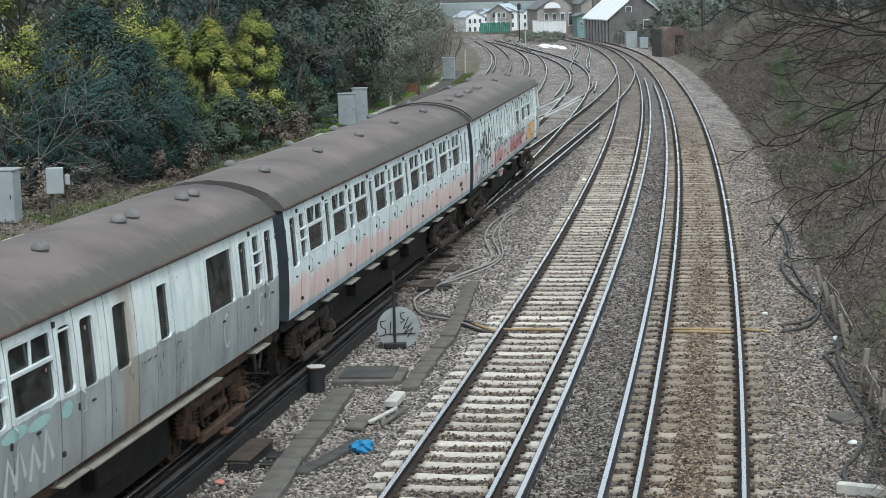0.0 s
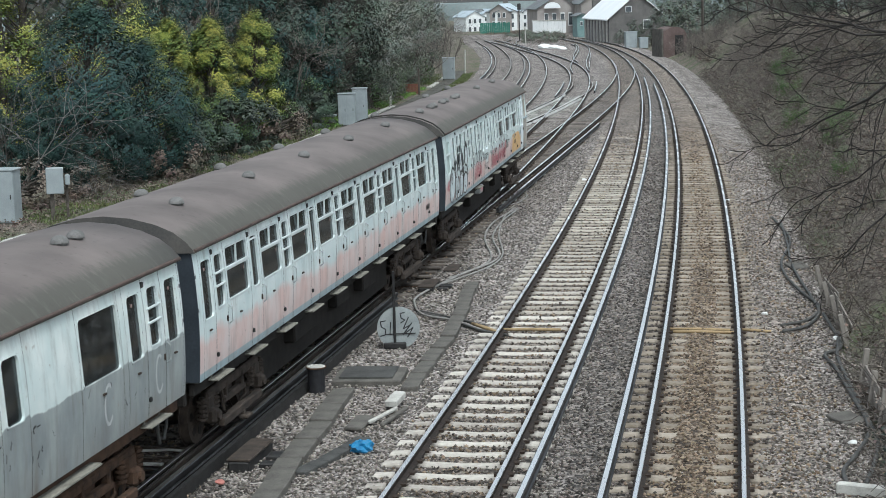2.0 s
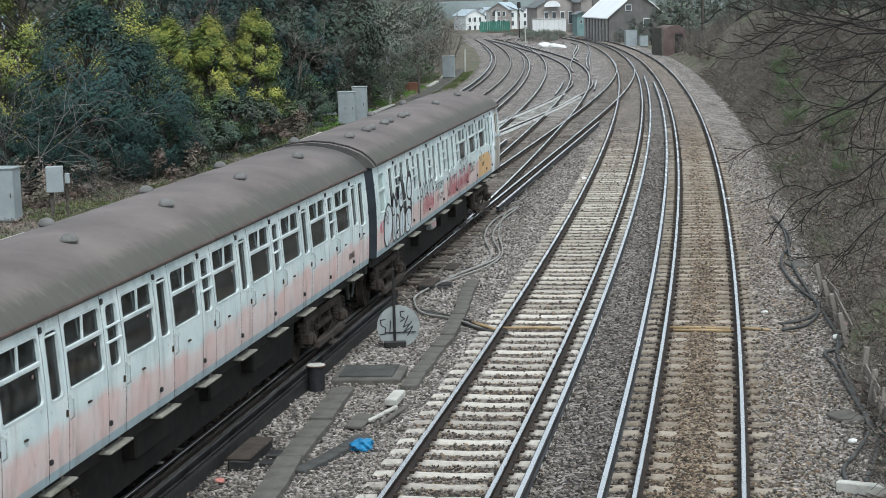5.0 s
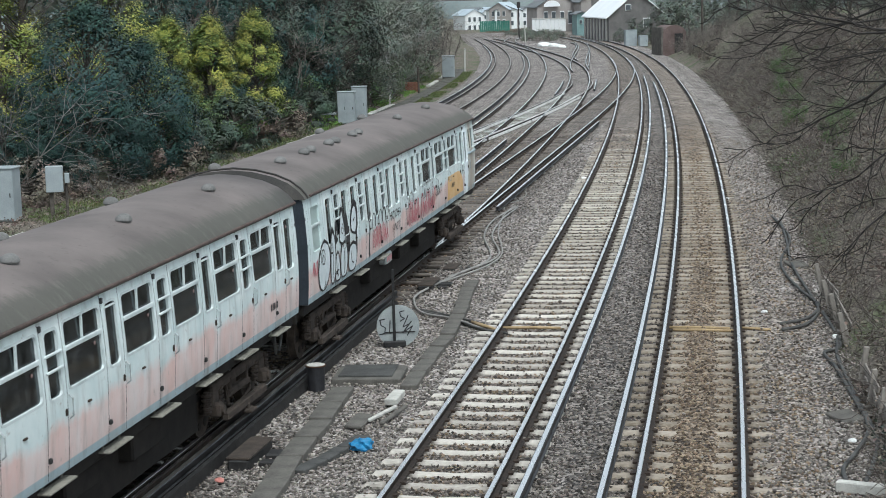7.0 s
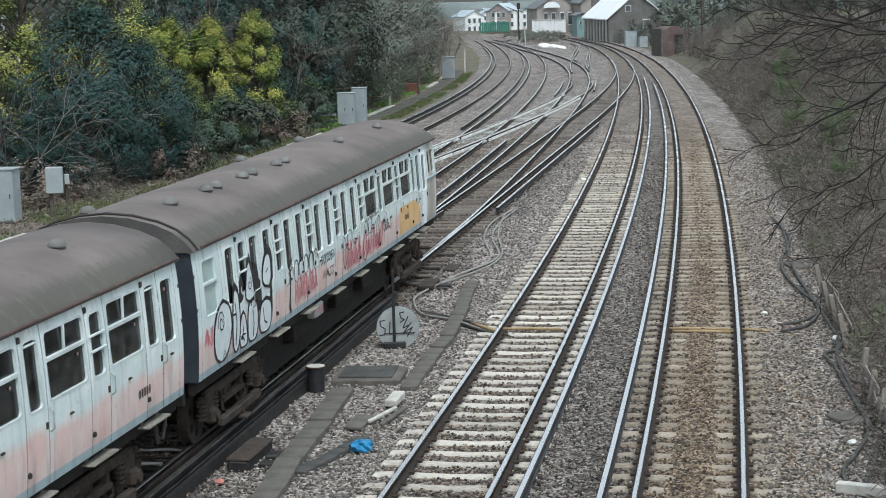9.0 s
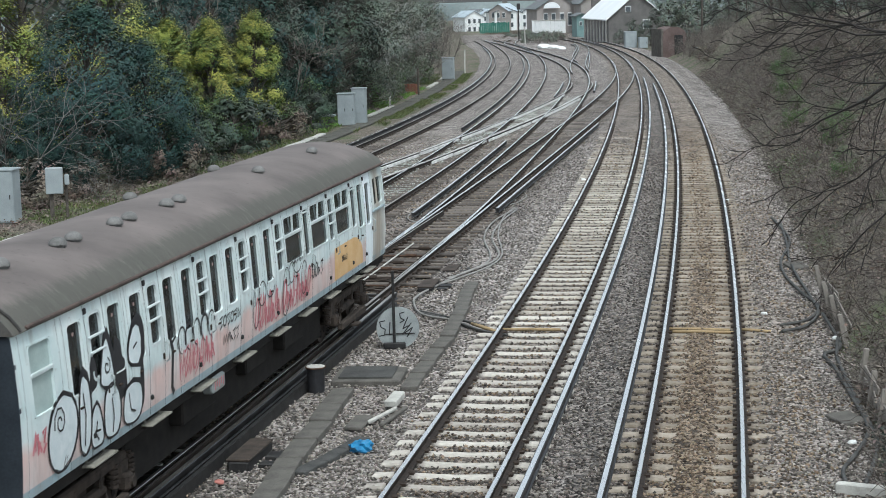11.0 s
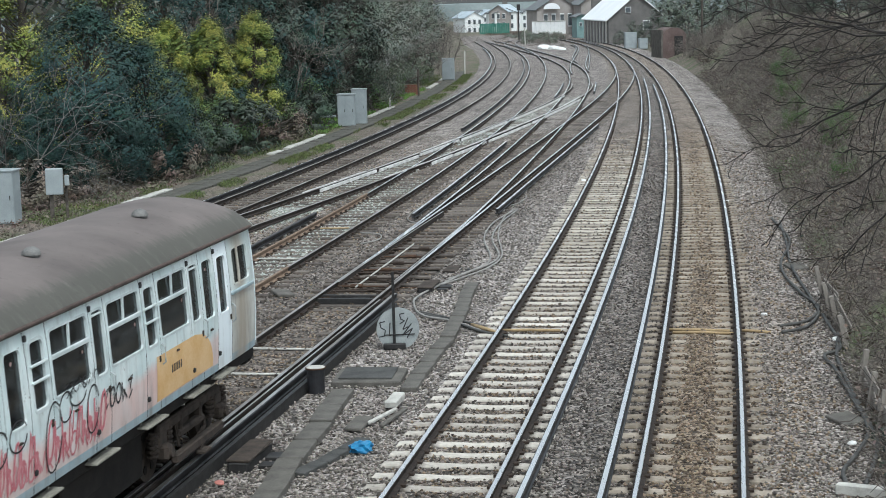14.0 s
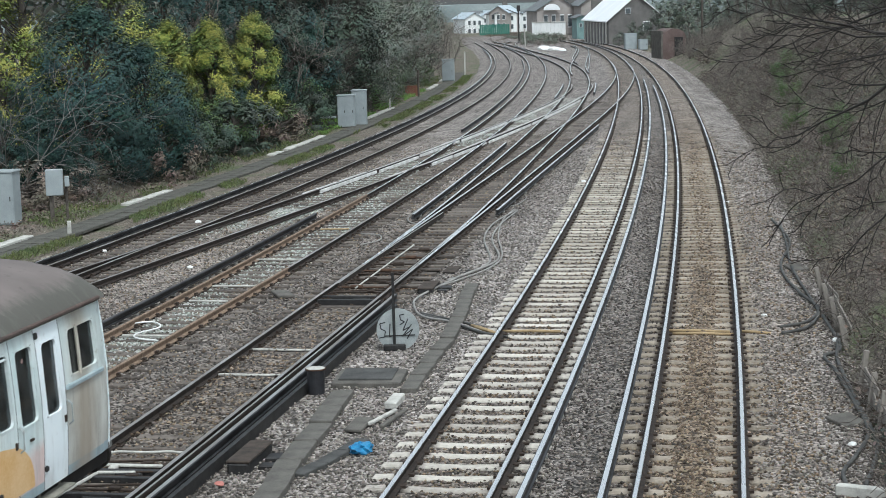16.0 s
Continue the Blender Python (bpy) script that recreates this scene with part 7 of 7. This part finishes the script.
def litter(name, label, n, seed, mat, size, place, flat=.4, aspect=.55):
    rng = np.random.default_rng(seed)
    pts = []
    while len(pts) < n:
        p = place(rng)
        if p:
            pts.append(p)
    tagged(piece(name, leaf_mesh(name, np.array(pts), size, rng, mat, flat, aspect)), label, "leaves", kind="stuff")


def bank_place(hmax, patch, thr, y0=24):
    def f(rng):
        y = y0 + 120 * rng.random() ** 1.5
        x = right_edge(y) + 9 * rng.random()
        if noise.noise((x * patch, y * patch, 7)) < thr:
            return None
        return (x, y, ground_z(x, y) + rng.random() ** 2 * hmax)
    return f


litter("dead_leaves", "dead brown leaves over the bank", 46000, 31, M["leaf_brown"], .055, bank_place(.5, .3, -.3))
litter("bank_ivy", "patches of green weeds on the bank", 4500, 32, M["leaf_mid"], .05, bank_place(.3, .2, .42, 36))
litter("bank_ivy", "olive ivy spread over the bank", 7000, 33, M["leaf_ivy"], .055, bank_place(.4, .25, .25))


def verge_place(rng):
    y = 47 + 115 * rng.random() ** 1.2
    o = rng.choice([rng.uniform(-6.8, -4.9), rng.uniform(-3.3, -2.5)])
    x, yy = on("o", y, o)
    if noise.noise((x * .35, y * .2, 3)) < -.05:
        return None
    return (x, yy, ground_z(x, yy) + .05 + .12 * rng.random())


litter("verge_grass", "tufts of green grass on the verge", 26000, 34, M["grass"], .085, verge_place, 2.2, .16)


def verge_dead(rng):
    y = 47 + 90 * rng.random() ** 1.2
    x, yy = on("o", y, rng.uniform(-8.5, -5.2))
    return (x, yy, ground_z(x, yy) + .03 + .2 * rng.random() ** 2)


litter("dead_leaves", "dead leaves and stalks under the bushes", 15000, 35, M["leaf_brown"], .06, verge_dead)


def cabinet_grass(rng):
    y = 96 + 46 * rng.random()
    x, yy = on("o", y, rng.uniform(-8.6, -4.9))
    if noise.noise((x * .5, y * .25, 6)) < -.12:
        return None
    return (x, yy, ground_z(x, yy) + .04 + .14 * rng.random())


litter("verge_grass", "fresh green grass round the cabinets", 16000, 38, M["grass_lush"], .10, cabinet_grass, 2.2, .2)


# ---------------------------------------------------------------- far buildings
M["slate"] = mottled("slate_roof", (0.10, 0.11, 0.115), (0.19, 0.20, 0.205), 1.0, 8, 0.8)
M["white_roof"] = mottled("pale_sheet_roof", (0.72, 0.74, 0.75), (0.85, 0.86, 0.87), .4, 5, 0.6)
M["dark_brick"] = mottled("sooty_brick", (0.085, 0.082, 0.08), (0.175, 0.165, 0.158), .8, 12, 0.9)
M["render_wall"] = mottled("pale_render", (0.66, 0.68, 0.68), (0.82, 0.82, 0.81), .5, 6, 0.9)
# distance haze is put into the colours: paler slate, leaf, brick, panes and woodland
M["hazed_slate"] = mottled("hazed_slate_roof", (0.30, 0.36, 0.40), (0.46, 0.52, 0.56), .6, 6, 0.7)
M["teal_sheet"] = mottled("teal_sheet", (0.12, 0.21, 0.21), (0.22, 0.32, 0.31), 1, 10, 0.6)
M["green_fence"] = mottled("green_fence_paint", (0.03, 0.13, 0.10), (0.07, 0.22, 0.17), 1, 10, 0.7)
M["leaf_far"] = leaf_mat("hazed_distant_leaf", (0.085, 0.098, 0.082), (0.155, 0.17, 0.145), 0.6)
M["far_brick"] = mottled("hazed_distant_brick", (0.26, 0.235, 0.22), (0.40, 0.37, 0.35), .5, 8, 0.9)
M["dark_glass"] = mottled("dark_pane", (0.06, 0.07, 0.08), (0.12, 0.135, 0.145), 1, 8, 0.15)
M["hut_red"] = mottled("rusty_red_sheet", (0.07, 0.048, 0.045), (0.17, 0.125, 0.115), .8, 10, 0.9)
M["far_green"] = mottled("hazed_far_woodland", (0.13, 0.16, 0.16), (0.22, 0.25, 0.25), .05, .5, 1.0)


def gable(name, label, m, w, d, h, rise, wall, roof, wins=(), cols=0):
    """A house or shed: x across the gable, y back; wins = (side, along, z, width, height)."""
    th = thing(name, label, "building", m)
    part("wall", Geo().add([(-w / 2, 0, 0), (w / 2, 0, 0), (w / 2, 0, h), (0, 0, h + rise), (-w / 2, 0, h), (-w / 2, d, 0), (w / 2, d, 0), (w / 2, d, h), (0, d, h + rise), (-w / 2, d, h)],
                           [(0, 1, 2, 3, 4), (9, 8, 7, 6, 5), (0, 5, 6, 1), (1, 6, 7, 2), (0, 4, 9, 5)]), wall, th)
    for s in (-1, 1):
        e = .35
        k = rise / (w / 2)
        q = [(s * (w / 2 + e), -.3, h - e * k + .02), (s * (w / 2 + e), d + .3, h - e * k + .02), (0, d + .3, h + rise + .02), (0, -.3, h + rise + .02)]
        part("roof", Geo().add(q + [(a, b, c + .14) for a, b, c in q], [(0, 1, 2, 3)[::s], (4, 5, 6, 7)[::-s], (0, 4, 5, 1), (1, 5, 6, 2), (2, 6, 7, 3), (3, 7, 4, 0)]), roof, th)
    for side, a, z, ww, hh in wins:
        c = (a, -.03, z) if side == "front" else (-w / 2 - .03, a, z)
        sz = (ww, .1, hh) if side == "front" else (.1, ww, hh)
        wn_ = part("window", Geo().box(*c, *[v * (1 if i == (1 if side == "front" else 0) else 1) for i, v in enumerate(sz)], .01), M["render_wall"], th)
        c2 = (c[0], c[1] - .04, c[2]) if side == "front" else (c[0] - .04, c[1], c[2])
        part("pane", Geo().box(*c2, *[v * .84 if v > .2 else v for v in sz]), M["dark_glass"], wn_)
    for k in range(cols):
        part("pilaster", Geo().box(-w / 2 - .08, d * (k + .5) / cols, h * .47, .22, .55, h * .92, .03), M["concrete_pale"], th, "pale pilaster")
    return th


# goods shed with a white roof and a row of pale pilasters on its side
SHED = pose(26.2, 237.5, -.4, 0, 0, 5.0)
shed = gable("goods_shed", "old brick goods shed with a white sheet roof", SHED, 7.6, 19, 3.45, 3.2, M["dark_brick"], M["white_roof"], [("front", 1.2, 2.6, .9, 1.2), ("front", -1.2, 4.6, .8, .8)], 8)
# buildings round the yard beyond
gable("brick_building", "large brown brick building with an arched white gable window", pose(20.0, 300, -.3, 0, 0, 4), 7, 14, 4.2, 2.2, M["far_brick"], M["slate"], [("front", -2, 2.4, .7, 2.2), ("front", -.7, 2.4, .7, 2.2), ("front", .7, 2.4, .7, 2.2), ("front", 2.0, 2.4, .7, 2.2)])
gable("brick_building", "brick building with slate roof behind the shed", pose(27.5, 290, -.3, 0, 0, 2), 9, 14, 5.0, 3.2, M["far_brick"], M["slate"], [("front", -2, 3, .9, 1.3), ("front", 2, 3, .9, 1.3)])
gable("sheet_shed", "teal sheet-clad shed beside the brick building", pose(21.6, 270, -.3, 0, 0, 4), 1.6, 5, 3.3, .3, M["teal_sheet"], M["slate"], [("front", -.2, 2.2, .4, .6)])
# far houses in light colours that carry the haze
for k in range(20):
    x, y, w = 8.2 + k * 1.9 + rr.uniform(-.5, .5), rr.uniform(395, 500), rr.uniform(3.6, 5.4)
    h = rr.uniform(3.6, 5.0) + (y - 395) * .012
    gable("terrace_house", "distant two-storey house with a slate roof, colours paled for haze", pose(x * y / 420, y, ground_z(x, y) - .2, 0, 0, rr.uniform(-25, 25)), w, 7, h, rr.uniform(.9, 1.5), M[rr.choice(("render_wall", "render_wall", "far_brick"))], M[rr.choice(("hazed_slate", "hazed_slate", "slate"))], [("front", a, z, .7, 1.2) for a in (-w * .28, 0, w * .28) for z in (h - 1.0, h - 2.9)])
# arched white gable
th = thing("arched_gable", "white arched gable window above the roofs", "building", pose(19.0, 299.2, -.75, 0, 0, 4))
n = 14
arc = [(1.35 * cos(pi * k / n), 4.7 + 1.0 * sin(pi * k / n)) for k in range(n + 1)]
part("arch", Geo().add([(x, 0, z) for x, z in arc] + [(x, .3, z) for x, z in arc], [tuple(range(n + 1))[::-1], tuple(range(n + 1, 2 * n + 2))] + [(k, k + 1, n + 2 + k, n + 1 + k) for k in range(n)]), M["white_roof"], th)
# chimney stacks
for x, y, h, w in ((25.0, 284, 10.5, 1.5), (23.2, 312, 9.0, 1.2), (31.0, 292, 10, 1.3), (16.2, 430, 8.4, 1.2)):
    th = thing("chimney_stack", "square sooty brick chimney stack", "chimney", pose(x, y, -.3), "chimney stacks")
    part("stack", Geo().box(0, 0, h / 2, w, w, h, .03), M["dark_brick"], th)
    part("cap", Geo().box(0, 0, h + .1, w + .25, w + .25, .25, .03), M["concrete"], th)
# pale yard wall in panels
th = thing("yard_wall", "pale panelled wall round the yard", "wall", pose(17.9, 292, -.3, 0, 0, -18))
for k in range(9):
    ob = part("panel", Geo().box(-2.4 + k * .62, 0, 1.35, .58, .16, 2.0, .03), M["render_wall"], th)
part("coping", Geo().box(.1, 0, 2.42, 5.7, .3, .14, .03), M["concrete_pale"], th)
# green boarded fence
th = thing("boarded_fence", "green painted boarded fence far off", "fence", pose(10.0, 318, -.3, 0, 0, -8))
for k in range(16):
    part("board", Geo().box(-2.4 + k * .33, 0, .9, .30, .06, 1.8 + .08 * (k % 2), .01), M["green_fence"], th)
# platelayers' hut
th = thing("railway_hut", "small arched rust-brown hut with a concrete end", "hut", pose(24.4, 186.5, -.35, 0, 0, 12) @ Matrix.Diagonal((1.0, 1.0, 1.22, 1)))
n = 10
arc = [(1.25, 0), (1.25, 1.9)] + [(1.25 * cos(pi * k / n), 1.9 + .75 * sin(pi * k / n)) for k in range(1, n)] + [(-1.25, 1.9), (-1.25, 0)]
k = len(arc)
part("shell", Geo().add([(x, 0, z) for x, z in arc] + [(x, 3.2, z) for x, z in arc], [tuple(range(k))[::-1], tuple(range(k, 2 * k))] + [(i, (i + 1) % k, k + (i + 1) % k, k + i) for i in range(k)]), M["hut_red"], th)
part("end_slab", Geo().box(-1.38, 1.5, 1.25, .2, 3.1, 2.5, .03), M["concrete"], th)
part("doorway", Geo().box(.45, -.03, 1.0, .9, .1, 1.9, .02), M["black_iron"], th)
cabinet("greenish grey equipment cabinet near the goods shed", pose(23.2, 218, -.3, 0, 0, 8), 1.4, .8, 1.9, 1)
cabinet("low grey equipment cabinet near the goods shed", pose(24.6, 217, -.3, 0, 0, 8), 1.0, .7, 1.2, 1)
cabinet("white box beside the hut", pose(25.3, 178, -.2, 0, 0, 8), .5, .4, 1.1, 1)
# signal post at the junction
th = thing("signal_post", "tall dark signal post at the junction", "signal", pose(11.8, 262, -.3))
part("post", Geo().cyl((0, 0, 0), (0, 0, 5.2), .09, .07, 10), M["black_iron"], th)
part("head", Geo().box(0, -.1, 5.0, .5, .2, .9, .05), M["black_iron"], th)
# telegraph pole by the hut
th = thing("timber_pole", "tall timber pole beside the hut", "pole", pose(26.3, 180, -.2))
part("pole", Geo().cyl((0, 0, 0), (0, 0, 9), .14, .10, 10), M["bark"], th)
# low scrub between the far tracks and the yard
scr = bare_tree(401, 1.9, .3, "low dead scrub beside the far tracks", name="scrub", stems=7, depth=1, r0=.03, length=.6)
for k in range(26):
    y = rr.uniform(236, 305)
    plant(scr, rr.uniform(10.5, 19.5) + (260 - y) * .05, y, rr.uniform(0, 360), rr.uniform(.6, 1.1))
dead_b = evergreen(403, 1.7, 1.5, M["leaf_haze"], 700, "low bush beside the far tracks, leaves greyed for haze", .12, 26, name="low_bush")
for k in range(30):
    y = rr.uniform(246, 312)
    plant(dead_b, rr.uniform(11.5, 19.5) + (260 - y) * .03, y, rr.uniform(0, 360), rr.uniform(.35, .75))


def far_rough(rng):
    y = 238 + 90 * rng.random()
    x = rng.uniform(8, 21)
    if noise.noise((x * .35, y * .08, 2)) < -.15:
        return None
    return (x, y, ground_z(x, y) + .25 * rng.random())


litter("dead_grass", "dry tan grass beside the far tracks", 9000, 36, M["leaf_brown"], .16, far_rough, 1.5, .3)
# leaf colour of these far trees is greyed for haze
far_t = evergreen(402, 8, 3.5, M["leaf_far"], 1200, "distant leafy tree beyond the yard, coloured grey-green for haze", .25, 40)
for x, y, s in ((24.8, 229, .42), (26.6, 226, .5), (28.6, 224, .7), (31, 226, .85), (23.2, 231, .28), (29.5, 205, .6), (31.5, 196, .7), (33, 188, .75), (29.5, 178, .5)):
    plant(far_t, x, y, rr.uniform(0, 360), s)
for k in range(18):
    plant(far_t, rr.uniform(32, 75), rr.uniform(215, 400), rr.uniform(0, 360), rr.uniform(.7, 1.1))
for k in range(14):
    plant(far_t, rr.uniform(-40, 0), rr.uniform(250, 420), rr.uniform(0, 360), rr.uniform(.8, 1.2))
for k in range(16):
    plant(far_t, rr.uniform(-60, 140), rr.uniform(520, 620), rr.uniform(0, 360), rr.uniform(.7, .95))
drop(scr), drop(far_t), drop(dead_b)
# wooded rise on the skyline, its colour paled to stand for haze
vs, n = [], 90
for k in range(n + 1):
    x = -700 + 1500 * k / n
    for dy, z in ((0, -16), (0, -1.5 + 2.5 * noise.noise((x * .01, 0, 0)) + 1.2 * noise.noise((x * .06, 0, 4))), (120, -1)):
        vs.append((x, 1250 + dy, z))
fs = [(3 * k + j, 3 * k + 3 + j, 3 * k + 4 + j, 3 * k + 1 + j) for k in range(n) for j in range(2)]
tagged(piece("backdrop_hill", mesh_data("backdrop_hill", vs, fs, M["far_green"], smooth=True)), "low wooded rise on the skyline, colour paled for haze", "hill", kind="structure")


# ---------------------------------------------------------------- movement
def train_x(y):
    """The train's line: off the branch, over the points and along the near track."""
    u = min(max((y - 46) / 8, 0), 1)
    u = u * u * (3 - 2 * u)
    return cx("t", y) * (1 - u) + cx("b", y) * u


def arc_table():
    """Way along the train's line against y."""
    ys_ = np.arange(-60.0, 130.0, .05)
    xs_ = np.array([train_x(y) for y in ys_])
    s = np.concatenate([[0], np.cumsum(np.hypot(np.diff(xs_), np.diff(ys_)))])
    return ys_, s - np.interp(5.0, ys_, s)


def run(t):
    """Place of the driving coach's near end along the track at t seconds."""
    u = t / 10
    jerk = float(np.interp(t, [0, 1.5, 3, 4.2, 5.3, 6.4, 7.7, 9.2, 10.3, 11.6, 14.2, 15, 15.6, 16], [-.1, -.05, 0, -.13, .02, .14, -.03, -.26, -.12, 0, 0, .06, .17, .2]))
    return jerk + 48.3156 - 24.2189 * u - 11.1008 * u ** 2 + 14.0447 * u ** 3 - 10.898 * u ** 4 + 2.953 * u ** 5


def motions():
    ys_, ss = arc_table()
    at = lambda s: (train_x(float(np.interp(s, ss, ys_))), float(np.interp(s, ss, ys_)))
    times = [k * .5 for k in range(33)]
    for car, back, length in ((coach_c, 0.0, LEN_C), (coach_b, -20.93, LEN_B), (coach_a, -41.84, LEN_B)):
        rows = []
        for t in times:
            s0 = run(t) + back
            p, q = at(s0 + 2.75), at(s0 + length - 2.75)
            d = Vector((q[0] - p[0], q[1] - p[1])).normalized()
            turn = np.degrees(atan2(d.y, d.x)) - 90
            rows.append((t, pose(p[0] - d.x * 2.75, p[1] - d.y * 2.75, 0, 0, 0, turn)))
        walk(car, rows)
    wt = [k * .16 for k in range(101)]
    for ws in (wheels_c, wheels_b, wheels_a):
        for w_ in ws:
            home = w_.matrix_basis.translation.copy()
            walk(w_, [(t, Matrix.Translation(home) @ pose(0, 0, 0, np.degrees((48.3 - run(t)) / .457), 0, 0)) for t in wt])


motions()
